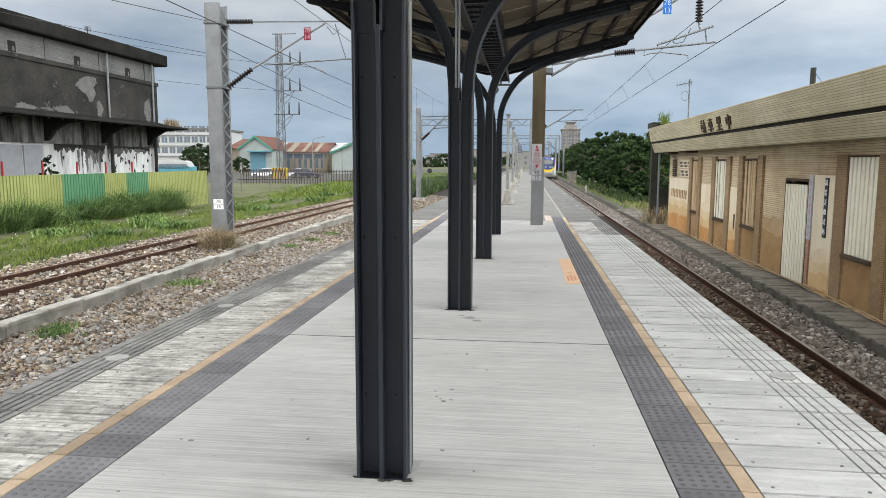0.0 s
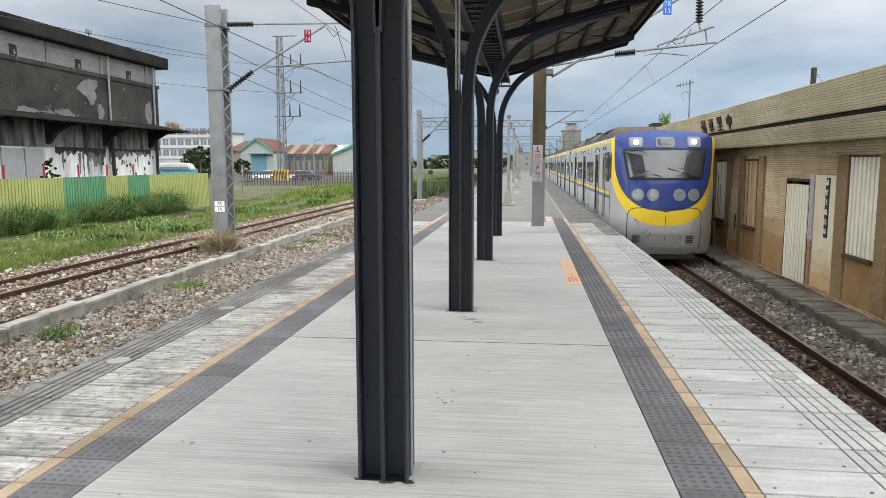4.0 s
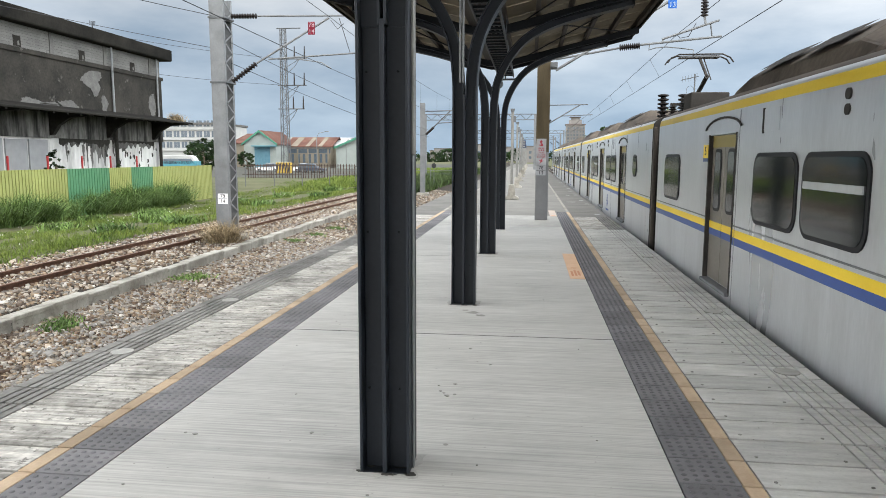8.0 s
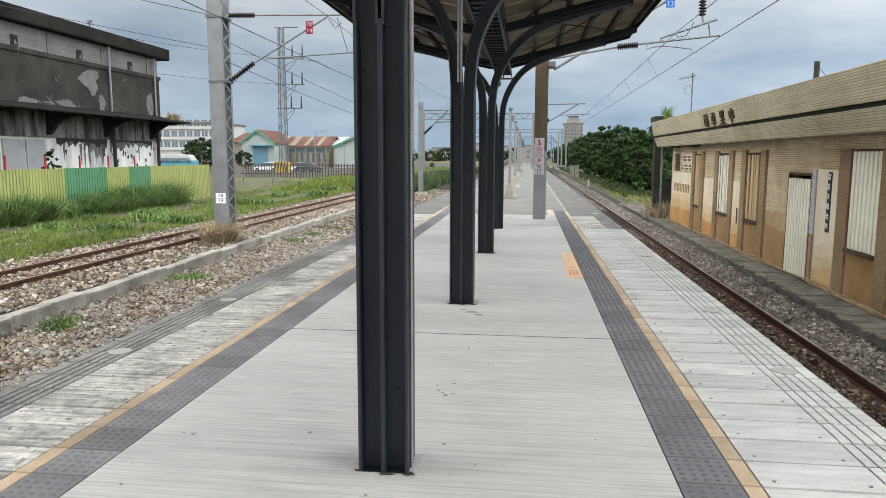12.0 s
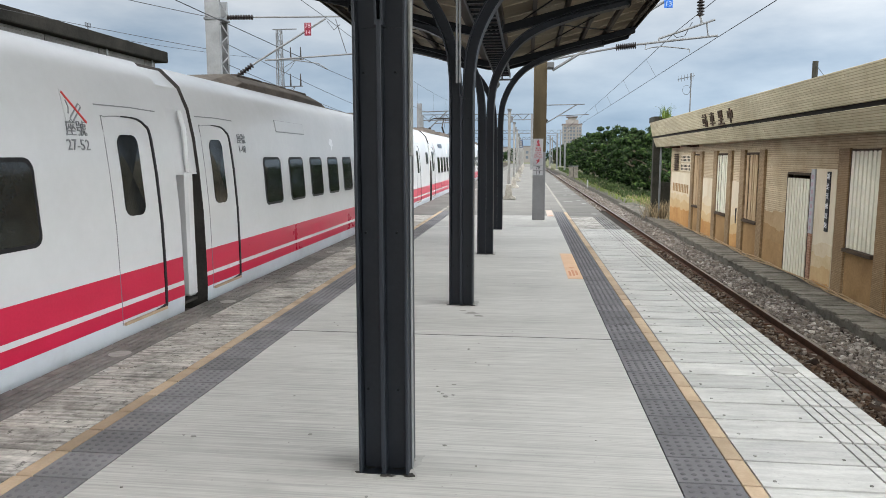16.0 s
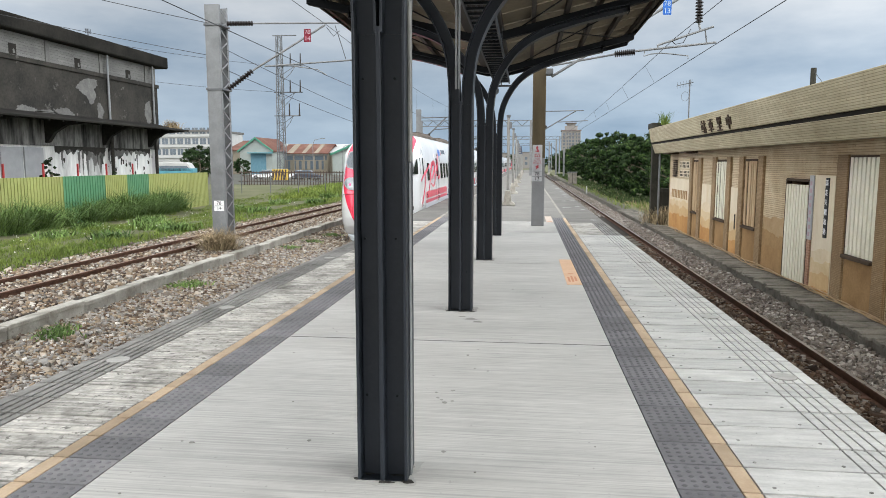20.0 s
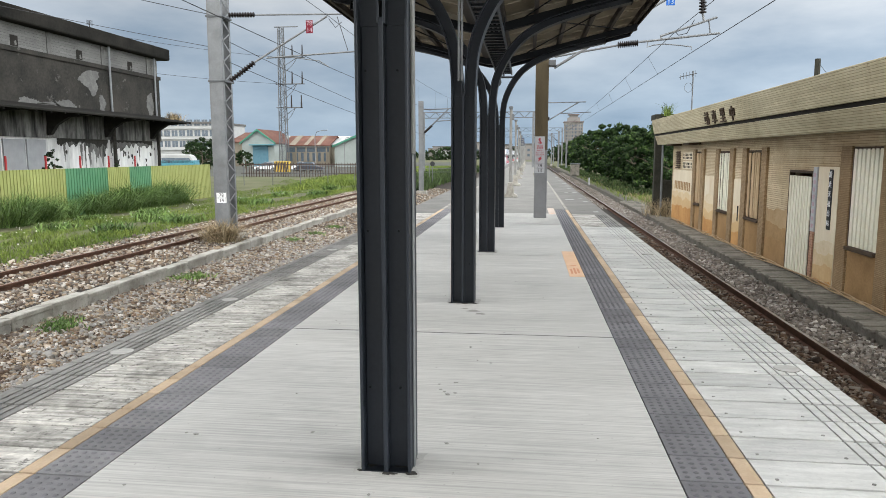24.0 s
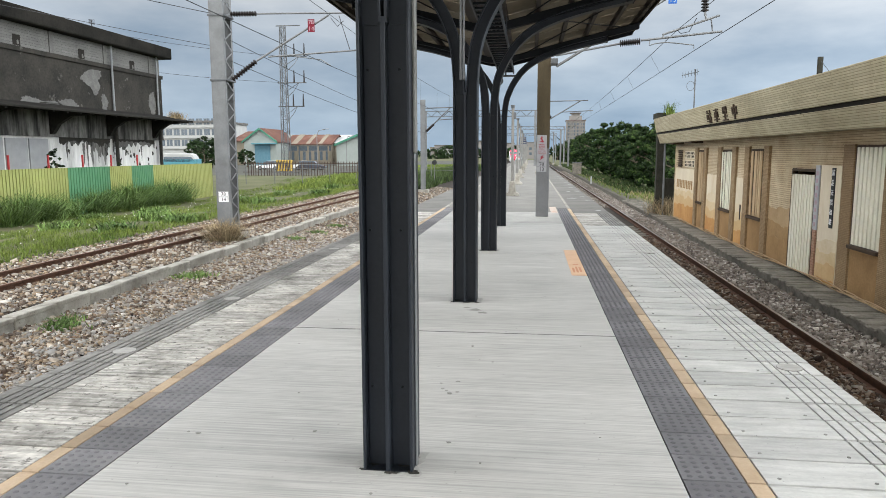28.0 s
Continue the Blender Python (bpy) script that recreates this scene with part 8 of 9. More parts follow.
def emu_car(ends=("big", "big"), pantograph=0, cab=0, digit="", emblem=True):
    car = Car()
    for d in EMU_DOORS:
        for s in (-1, 1):
            g = Geo()
            g.box(-1.405, -1.38, d + s * 0.31 - 0.298, d + s * 0.31 + 0.298, 1.24, 3.0)
            car.put("door_leaf", g, DOOR_STEEL, "brownish stainless door leaf", bevel=0.004, both=True)
            pts = [(d + s * 0.31 + a, 2.57 + b) for a, b in outline("", 0.34, 0.82, 0.09)]
            car.put("door_window_seal", drape(pts, side_flat(1.405), 0.006), SEAL, both=True)
            pts = [(d + s * 0.31 + a, 2.57 + b) for a, b in outline("", 0.26, 0.74, 0.06)]
            car.put("door_window", drape(pts, side_flat(1.405), 0.010), GLASS, both=True)
            g = Geo()
            g.box(-1.409, -1.405, d + s * 0.31 - 0.298, d + s * 0.31 + 0.298, 1.92, 2.012)
            g.box(-1.409, -1.405, d + s * 0.31 - 0.298, d + s * 0.31 + 0.298, 1.832, 1.918, 1)
            car.put("door_stripe", g, [STRIPE_YELLOW, STRIPE_BLUE], "yellow and blue stripe over the door", both=True)
            g = Geo()
            g.box(-1.456, -1.40, d + s * 0.64 - 0.025, d + s * 0.64 + 0.025, 1.2, 3.17)
            car.put("door_post", g, UNDER, "dark worn door edge", both=True)
        g = Geo()
        g.box(-1.41, -1.385, d - 0.6, d + 0.6, 3.0, 3.15)
        car.put("door_header", g, DULL_YELLOW, "dull yellow band above the door", both=True)
        g = Geo()
        g.box(-1.50, -1.38, d - 0.64, d + 0.64, 1.18, 1.225)
        car.put("door_sill", g, GALV, "bright metal door step", bevel=0.005, both=True)
        g = Geo()
        g.tube([(-1.46, d + 0.85 * math.cos(a), 3.2 + 0.17 * math.sin(a)) for a in np.linspace(0.25, 2.9, 12)], 0.014, 6)
        car.put("rain_strip", g, UNDER, "curved rain strip over the door", both=True)
    for c in (-2.71, 2.71):
        emu_window(car, c - 0.70, 1.28, 2.16, 2.92, c > 0)
        emu_window(car, c + 0.70, 1.28, 2.16, 2.92, c < 0 and cab > 0)
    for e, y in zip(ends, (-8.53, 8.53)):
        if e == "big":
            emu_window(car, y, 1.28, 2.16, 2.92, y < 0)
        elif e == "oval":
            emu_window(car, y * 0.9, 0.62, 2.42, 2.93, False, 0.22)
    for y in (-3.81, 3.35):
        car.put("route_display", Geo().box(-1.456, -1.448, y, y + 0.46, 3.14, 3.37), SILVER, "small route display in a steel frame", both=True)
        car.put("display_edge", Geo().box(-1.462, -1.448, y + 0.46, y + 0.50, 3.12, 3.38), UNDER, both=True)
    # welded panel seams beside the doors, and the raised waist moulding
    for d in EMU_DOORS:
        car.put("panel_seam", Geo().box(-1.453, -1.448, d - 0.755, d - 0.743, 0.5, 3.42), GREY_SEAM, "thin vertical panel seam", both=True)
    stops = [-9.3 if cab < 0 else -9.9] + [d + e for d in EMU_DOORS for e in (-0.68, 0.68)] + [9.3 if cab > 0 else 9.9]
    for a, b in zip(stops[::2], stops[1::2]):
        car.put("waist_moulding", Geo().box(-1.458, -1.448, a, b, 2.052, 2.068), GALV, "thin raised waist moulding", both=True)
    for y, z in ((-1.85, 3.36), (-1.85, 3.24), (1.85, 3.36), (1.85, 3.24)):
        g = Geo()
        g.tube([(-1.44, y, z), (-1.465, y, z)], 0.045, 10)
        car.put("door_signal_lamp", g, UNDER, "small round door signal lamp", both=True)
    if emblem:
        for r0, r1 in ((0.20, 0.16),):
            g = Geo()
            ring = [2 * math.pi * k / 28 for k in range(28)]
            pts = [(-2.0 + r0 * math.cos(a) * 0.85, 1.52 + r0 * math.sin(a)) for a in ring]
            car.put("emblem_disc", drape(pts, FLAT, 0.004), STRIPE_BLUE, "small round blue emblem", both=True)
            pts = [(-2.0 + r1 * math.cos(a) * 0.85, 1.52 + r1 * math.sin(a)) for a in ring]
            car.put("emblem_field", drape(pts, FLAT, 0.006), SILVER, both=True)
        for a, b, c, d in ((-2.14, -1.86, 1.50, 1.54), (-2.02, -1.98, 1.38, 1.66), (-2.08, -1.92, 1.42, 1.45), (-2.08, -1.92, 1.59, 1.62)):
            car.put("emblem_bar", Geo().box(-1.4585, -1.45, a, b, c, d), STRIPE_BLUE, both=True)
        for k in range(5):
            car.put("number_bar", Geo().box(-1.4545, -1.45, -2.42 + k * 0.17, -2.31 + k * 0.17, 1.22, 1.27), STRIPE_BLUE, both=True)
    if digit:
        car.put("door_number_plate", Geo().box(-1.458, -1.45, 6.10, 6.36, 2.86, 3.04), STRIPE_YELLOW, "yellow plate with the car number")
        car.put("door_number_foot", Geo().box(-1.458, -1.45, 6.10, 6.36, 2.81, 2.858), STRIPE_BLUE)
    # roof: coolers, ducts, walkway
    for y in (-7.5 if pantograph >= 0 and not cab < 0 else -2.6, 4.4 if pantograph <= 0 else 3.9):
        g = Geo()
        g.loft([[(x * k, y + s * 2.05 * (0.78 if k < 1 else 1), z) for x, z in ((-1.12, 3.66), (1.12, 3.66), (1.02, 3.92 if k < 1 else 3.8), (0.62, 4.16 if k < 1 else 3.82), (-0.62, 4.16 if k < 1 else 3.82), (-1.02, 3.92 if k < 1 else 3.8))] for s, k in ((-1, 1.0), (-1, 0.97), (1, 0.97), (1, 1.0))])
        car.put("roof_cooler", g, AC_BROWN, "dusty brown roof cooler with sloped ends", bevel=0.02)
        for sx in (-1, 1):
            for j in range(2):
                g = Geo()
                yy = y - 1.2 + j * 1.3
                g.add([(sx * 1.0, yy, 3.95), (sx * 1.0, yy + 1.05, 3.95), (sx * 0.66, yy + 1.05, 4.145), (sx * 0.66, yy, 4.145)], [(0, 1, 2, 3)])
                for v in range(4):
                    g.v[v] = (g.v[v][0] + sx * 0.01, g.v[v][1], g.v[v][2] + 0.012)
                car.put("cooler_grille", g, UNDER, "dark cooler grille")
    g = Geo()
    g.box(-0.8, 0.8, -2.4, 2.0, 3.74, 3.86)
    car.put("roof_duct", g, ROOF_GREY, "low roof duct", bevel=0.03)
    g = Geo()
    g.box(-1.2, 1.2, -8.9 + (1.6 if cab < 0 else 0), 8.9 - (1.6 if cab > 0 else 0), 0.45, 1.0)
    car.put("underframe", g, UNDER, "dark underfloor equipment")
    for y in (-6.9, 6.9):
        for dy in (-1.05, 1.05):
            for sx in (-1, 1):
                g = Geo()
                g.tube([(sx * 0.50, y + dy, 0.43), (sx * 0.63, y + dy, 0.43)], 0.43, 20)
                car.put("wheel", g, RUST, "steel wheel")
        g = Geo()
        g.box(-0.95, 0.95, y - 1.6, y + 1.6, 0.3, 0.6)
        car.put("bogie_frame", g, UNDER, "dark bogie frame", bevel=0.03)
    for e in (-1, 1):
        if cab == e:
            continue
        g = Geo()
        for j in range(3):
            w = 0.98 - 0.05 * (j % 2)
            g.box(-w, w, min(e * (9.93 + j * 0.123), e * (10.053 + j * 0.123)), max(e * (9.93 + j * 0.123), e * (10.053 + j * 0.123)), 0.75, 3.5)
        car.put("gangway_bellows", g, UNDER, "dark folded gangway bellows", bevel=0.02)
        for sx in (-1, 1):
            x0, x1 = sorted((sx * 1.36, sx * 1.435))
            car.put("end_post", Geo().box(x0, x1, min(e * 9.93, e * 10.02), max(e * 9.93, e * 10.02), 0.4, 3.46), END_BROWN, "rust-brown end post of the car body", bevel=0.01)
            car.put("end_handrail", Geo().tube([(sx * 1.20, e * 9.94, 1.3), (sx * 1.20, e * 10.04, 1.34), (sx * 1.20, e * 10.04, 2.3), (sx * 1.20, e * 9.94, 2.34)], 0.017, 6), GALV, "steel handrail at the car end")
            for z in (0.55, 0.9, 1.25):
                x0, x1 = sorted((sx * 1.02, sx * 1.36))
                car.put("end_step", Geo().box(x0, x1, min(e * 9.94, e * 10.09), max(e * 9.94, e * 10.09), z, z + 0.025), UNDER)
    if pantograph:
        y = pantograph
        for sx in (-0.45, 0.45):
            for dy in (-0.6, 0.6):
                insul = Geo()
                path, rs = [], []
                for i in range(6):
                    for f, k in ((0, 0.5), (0.3, 1), (0.6, 1), (0.8, 0.5)):
                        path.append((sx, y + dy, 3.78 + 0.34 * (i + f) / 6))
                        rs.append(0.10 * k)
                insul.tube(path, rs, 10)
                car.put("insulator", insul, INSULATOR, "ribbed pantograph insulator", smooth=True)
        g = Geo()
        g.box(-0.5, 0.5, y - 0.7, y - 0.6, 4.12, 4.18)
        g.box(-0.5, 0.5, y + 0.6, y + 0.7, 4.12, 4.18)
        g.box(-0.06, 0.06, y - 0.7, y + 0.7, 4.12, 4.18)
        car.put("pantograph_base", g, UNDER, "dark pantograph base frame")
        g = Geo()
        g.tube([(0, y + 0.5, 4.2), (0, y - 0.75, 4.66)], 0.05, 8)
        car.put("lower_arm", g, UNDER, "pantograph lower arm")
        g = Geo()
        g.tube([(0, y - 0.75, 4.66), (0, y + 0.1, 5.20)], 0.035, 8)
        g.tube([(0.1, y - 0.7, 4.6), (0.1, y + 0.1, 5.18)], 0.015, 6)
        car.put("upper_arm", g, UNDER, "pantograph upper arm")
        for dy in (-0.16, 0.16):
            g = Geo()
            g.tube([(-0.74, y + 0.1 + dy, 5.05), (-0.66, y + 0.1 + dy, 5.16), (-0.48, y + 0.1 + dy, 5.24), (0.48, y + 0.1 + dy, 5.24), (0.66, y + 0.1 + dy, 5.16), (0.74, y + 0.1 + dy, 5.05)], 0.018, 6)
            car.put("collector_bow", g, UNDER, "pantograph collector bow")
        g = Geo()
        g.box(-0.45, 0.45, y - 0.06, y + 0.26, 5.17, 5.2)
        car.put("collector_head", g, GALV_DARK, "pantograph collector head")
        s = 1
        for k in range(2):
            insul = Geo()
            path, rs = [], []
            for i in range(7):
                for f, kk in ((0, 0.45), (0.3, 1), (0.6, 1), (0.8, 0.45)):
                    path.append((-0.55 + 0.5 * k, y + s * 1.35, 3.76 + 0.72 * (i + f) / 7))
                    rs.append(0.14 * kk)
            insul.tube(path, rs, 10)
            car.put("surge_insulator", insul, INSULATOR, "tall ribbed surge insulator", smooth=True)
        g = Geo()
        g.box(-0.5, 0.3, y - s * 1.2 - 0.35, y - s * 1.2 + 0.35, 3.75, 4.25)
        car.put("roof_box", g, UNDER, "dark roof switch box", bevel=0.02)
    return car


def front_grid(yc, depth, width, z0, z1, power, edges, paints, nz=90, each=10, bend=None):
    """A rounded train front as a grid. yc(z): the middle line; at its sides it runs back to depth.
    edges: half-widths of the paint borders, from the outside in; paints: the slots from the outside in."""
    def surf(x, z, lift):
        w = max(width(z), 0.01)
        u = min(abs(x) / w, 1.0)
        d = max(bend(z) if bend else depth, yc(z))
        y = yc(z) + (d - yc(z)) * u ** power
        return (x, y - lift, z)
    g = Geo()
    n = 2 * len(edges) + 1
    cols = n * each + 3
    for j in range(nz + 1):
        z = z0 + (z1 - z0) * j / nz
        w = width(z)
        lim = [w] + [min(max(e(z), 0.0), w) for e in edges]
        stops = [-v for v in lim] + lim[::-1]
        g.v.append((-w, depth, z))
        for k in range(n):
            for i in range(each):
                f = i / each
                if k == 0:
                    f = 1 - (1 - f) ** 1.0
                g.v.append(surf(stops[k] + (stops[k + 1] - stops[k]) * f, z, 0))
        g.v.append(surf(stops[-1], z, 0))
        g.v.append((w, depth, z))
    for j in range(nz):
        for i in range(cols - 1):
            a = j * cols + i
            g.f.append((a, a + 1, a + cols + 1, a + cols))
            k = min(max(i - 1, 0) // each, n - 1)
            g.m.append(paints[min(k, n - 1 - k)])
    return g, surf


def emu_width(z):
    pts = [(0.28, 1.30), (0.34, 1.40), (0.8, 1.45), (3.44, 1.445), (3.54, 1.43), (3.60, 1.38), (3.68, 1.24), (3.76, 0.8), (3.80, 0.05)]
    return float(np.interp(z, [p[0] for p in pts], [p[1] for p in pts]))


def emu_nose(train, y, turn, lit):
    def yc(z):
        return float(np.interp(z, [0.28, 0.5, 0.9, 1.5, 2.3, 3.2, 3.6, 3.8], [0.30, 0.14, 0.02, 0.0, 0.08, 0.34, 0.56, 0.84]))

    def border(a, b):
        return lambda z: a * max(1 - (max(3.2 - z, 0) / b) ** 2.6, 0) ** (1 / 2.6)
    g, surf = front_grid(yc, CAB, emu_width, 0.28, 3.8, 3.4, [border(1.455, 2.08), border(1.36, 1.67)], [0, 2, 1])
    nose = part("cab_front", g.mesh("cab_front", [SILVER, MASK_BLUE, STRIPE_YELLOW], 0, 50), None, train, "rounded silver cab front with a blue mask and a yellow band")
    nose.matrix_basis = pose(0, y, 0, 0, 0, turn)

    def shape(name, pts, lift, mats, label="", centre=None):
        fine = []
        for (a, b), (c, d) in zip(pts, pts[1:] + pts[:1]):
            fine += [(a + (c - a) * k / 5, b + (d - b) * k / 5) for k in range(5)]
        part(name, drape(fine, surf, lift, 12, centre, 0.05), mats, nose, label)
    shape("windscreen_frame", [(-1.16, 3.22), (-1.02, 2.44), (-0.95, 2.40), (0.95, 2.40), (1.02, 2.44), (1.16, 3.22), (1.1, 3.27), (0, 3.28), (-1.1, 3.27)], 0.025, SEAL)
    shape("windscreen", [(-1.10, 3.20), (-0.97, 2.46), (0.97, 2.46), (1.10, 3.20), (0, 3.23)], 0.038, SHIELD, "wide grey windscreen")
    for x, kind in ((-0.80, lit), (0.80, lit), (0.0, 0)):
        w = 0.52 if x == 0 else 0.38
        shape("lamp_frame", [(x + a, 3.46 + b) for a, b in outline("", w, 0.29, 0.07)], 0.02, GREY_SEAM)
        shape("route_display" if x == 0 else "head_lamp", [(x + a, 3.46 + b) for a, b in outline("", w - 0.1, 0.19, 0.05)], 0.032, SHIELD if x == 0 else LAMP_GLASS)
        if kind and x:
            shape("lit_bulb", [(x + 0.075 * math.cos(a), 3.46 + 0.075 * math.sin(a)) for a in [2 * math.pi * k / 14 for k in range(14)]], 0.042, HEAD_ON, "lit upper head lamp")
    for sx in (-1, 1):
        side = [(sx * a, b) for a, b in ((1.447, 2.42), (1.425, 2.46), (1.425, 3.12), (1.447, 3.20))]
        shape("dark_surround", side, 0.006, SHIELD, "dark film wrapped round the cab corner")
    ring = [2 * math.pi * k / 18 for k in range(18)]
    for x in (-0.76, -0.36, 0.36, 0.76):
        shape("lamp_rim", [(x + 0.17 * math.cos(a), 1.98 + 0.17 * math.sin(a)) for a in ring], 0.02, GREY_SEAM)
        shape("round_lamp", [(x + 0.13 * math.cos(a), 1.98 + 0.13 * math.sin(a)) for a in ring], 0.032, LAMP_GLASS, "round lower lamp")
    for a, b in (((-0.15, 2.50), (-0.85, 2.66)), ((0.75, 2.50), (0.05, 2.72))):
        g = Geo()
        g.tube([surf(*a, 0.05), surf(*b, 0.05)], 0.016, 6)
        part("wiper", g, SEAL, nose, "black wiper")
    for x in (-0.72, 0.62):
        for k in range(4):
            g = Geo()
            z = 0.62 + k * 0.06
            g.box(x - 0.16, x + 0.16, surf(x, z, 0)[1] - 0.015, surf(x, z, 0)[1] + 0.05, z, z + 0.03)
            part("vent_slot", g, UNDER, nose)
    part("hood_seam", ribbon(smooth_path([(-1.0, 0.45), (-1.02, 1.2), (-0.95, 1.55), (-0.6, 1.62), (0, 1.60), (0.6, 1.62), (0.95, 1.55), (1.02, 1.2), (1.0, 0.45)], 5), surf, 0.006, [0.02] * 41), UNDER, nose)
    part("centre_seam", ribbon([(0, 0.45), (0, 0.8), (0, 1.2), (0, 1.58)], surf, 0.006, [0.015] * 4), UNDER, nose)
    g = Geo()
    g.box(-0.9, 0.9, 0.35, 1.4, 0.12, 0.34)
    part("snow_plough", g, UNDER, nose, "dark plough below the front", bevel=0.04)
    return nose


emu = thing("commuter_train", "silver eight-car commuter train with yellow and blue stripes", "train")
body_mid = emu_body(0, EMU_DOORS, 0)
body_front = emu_body(0, EMU_DOORS, -1)
body_back = emu_body(0, EMU_DOORS, 1)
for k in range(8):
    cab = -1 if k == 0 else (1 if k == 7 else 0)
    ends = ["big", "big"]
    if k in (5, 7):
        ends[0] = "oval"
    if k == 2:
        ends[1] = "oval"
    if cab < 0:
        ends[0] = ""
    if cab > 0:
        ends[1] = ""
    pant = 6.9 if k == 2 else (-7.2 if k == 5 else 0)
    spec = emu_car(tuple(ends), pant, cab, str(k + 1))
    car = spec.make("train_car", (body_front, body_mid, body_back)[cab + 1], emu, 10.2 + LC * k, "silver train car with a yellow and blue waist stripe")
    letters("car_numeral", str(k + 1), 0.17, INK, car, Matrix.Translation((-1.46, 6.23, 2.95)) @ FA, deep=0.002)
    if k in (0, 7):
        # cab side: door, window, wheelchair sign
        e = cab
        pts = [(e * 7.62 + a, 2.18 + b) for a, b in outline("", 0.80, 1.98, 0.05)]
        part("cab_door_gap", drape(pts, FLAT, 0.008), SEAL, car, "dark gap round the cab door")
        pts = [(e * 7.62 + a, 2.18 + b) for a, b in outline("", 0.72, 1.92, 0.04)]
        part("cab_door", drape(pts, FLAT, 0.012), DOOR_STEEL, car, "narrow cab door")
        pts = [(e * 7.58 + a, 2.62 + b) for a, b in outline("", 0.34, 0.85, 0.06)]
        part("cab_door_window", drape(pts, FLAT, 0.018), GLASS, car)
        g = Geo()
        g.box(-1.466, -1.455, e * 7.62 - 0.36, e * 7.62 + 0.36, 1.92, 2.012)
        g.box(-1.466, -1.455, e * 7.62 - 0.36, e * 7.62 + 0.36, 1.832, 1.918, 1)
        part("door_stripe", g, [STRIPE_YELLOW, STRIPE_BLUE], car, "yellow and blue stripe over the cab door")
        g = Geo()
        g.tube([(-1.46, e * 7.62 + 0.45 * math.cos(a), 3.24 + 0.13 * math.sin(a)) for a in np.linspace(0.25, 2.9, 10)], 0.014, 6)
        part("rain_strip", g, UNDER, car, "curved rain strip over the cab door")
        w = -e * 4.63
        part("wheelchair_sign", Geo().box(-1.457, -1.449, w - 0.13, w + 0.13, 2.34, 2.63), SIGN_BLUE, car, "blue wheelchair sign")
        g = Geo()
        g.tube([(-1.46, w + 0.03 - 0.06 * math.cos(a), 2.44 + 0.06 * math.sin(a)) for a in np.linspace(0.6, 5.6, 14)], 0.013, 5)
        g.tube([(-1.46, w + 0.02, 2.59), (-1.46, w + 0.01, 2.48), (-1.46, w - 0.05, 2.47), (-1.46, w - 0.08, 2.40)], 0.015, 5)
        part("wheelchair_mark", g, INK_WHITE, car)
        part("near_number_plate", Geo().box(-1.457, -1.449, w - 0.12, w + 0.12, 2.98, 3.18), STRIPE_YELLOW, car, "yellow plate with the car number")
        part("near_number_foot", Geo().box(-1.457, -1.449, w - 0.10, w + 0.10, 2.935, 2.978), STRIPE_BLUE, car)
        letters("near_car_numeral", str(k + 1), 0.19, INK, car, Matrix.Translation((-1.46, w, 3.08)) @ FA, deep=0.002)
        pts = [(e * 8.64 + a, 2.755 + b) for a, b in outline("", 0.76, 0.88, 0.10)]
        part("cab_window_seal", drape(pts, FLAT, 0.016), SEAL, car, "black seal of the cab side window")
        pts = [(e * 8.62 + a, 2.755 + b) for a, b in outline("", 0.60, 0.74, 0.07)]
        part("cab_window", drape(pts, FLAT, 0.021), GLASS, car, "dark cab side window")
        pts = [(e * 9.02, 2.34), (e * 9.35, 2.42), (e * 9.35, 3.20), (e * 9.02, 3.19)]
        part("dark_surround", drape(pts if e > 0 else pts[::-1], FLAT, 0.008, thick=0.008), SHIELD, car, "dark film beside the cab window")
        part("cab_seam", Geo().box(-1.456, -1.448, e * 9.345 - 0.008, e * 9.345 + 0.008, 0.4, 3.42), UNDER, car, "dark seam of the cab front")
emu_nose(emu, 0.0, 0, True)
emu_nose(emu, 20.4 + 7 * LC, 180, False)

# -- white and red express on the left-hand track --
EXP_PTS = [(1.20, 0.30), (1.36, 0.36), (1.42, 0.80), (1.45, 1.29), (1.45, 1.42), (1.45, 1.47), (1.448, 1.745), (1.44, 2.2), (1.41, 2.7), (1.37, 3.1), (1.305, 3.45), (1.20, 3.71), (0.98, 3.92), (0.6, 4.0), (0.0, 4.03)]
EXP_SLOT = [1, 1, 1, 2, 0, 2, 0, 0, 0, 0, 0, 0, 3, 3]


def exp_width(z):
    return float(np.interp(z, [p[1] for p in EXP_PTS], [p[0] for p in EXP_PTS]))


def EXP(a, b, lift):
    """Platform side of the express: along the car, height."""
    return (exp_width(b) + lift, a, b)


def exp_body(y0, y1, gap):
    """Shell of one car; the red bands break off at the emblem."""
    g = Geo()
    ring = lambda y: [(x, y, z) for x, z in around(EXP_PTS)]
    g.loft([ring(y0), ring(gap[0])], slots=mirrored(EXP_SLOT, 15), caps=False)
    plain = [0 if s == 2 else s for s in EXP_SLOT]
    g.loft([ring(gap[0]), ring(gap[1])], slots=mirrored(plain, 15), caps=False)
    g.loft([ring(gap[1]), ring(y1)], slots=mirrored(EXP_SLOT, 15), caps=False)
    n = len(ring(0))
    g.add(ring(y0), [tuple(range(n))[::-1]], 4)
    g.add(ring(y1), [tuple(range(n))], 4)
    return g.mesh("express_body", [WHITE_PAINT, SKIRT_PAINT, RED_PAINT_T, ROOF_GREY, UNDER], 0, 35)


def exp_plate(car, name, y, z, w, h, r, lift, mats, label="", both=True):
    car.put(name, drape([(y + a, z + b) for a, b in outline("", w, h, r)], EXP, lift), mats, label, both=both)


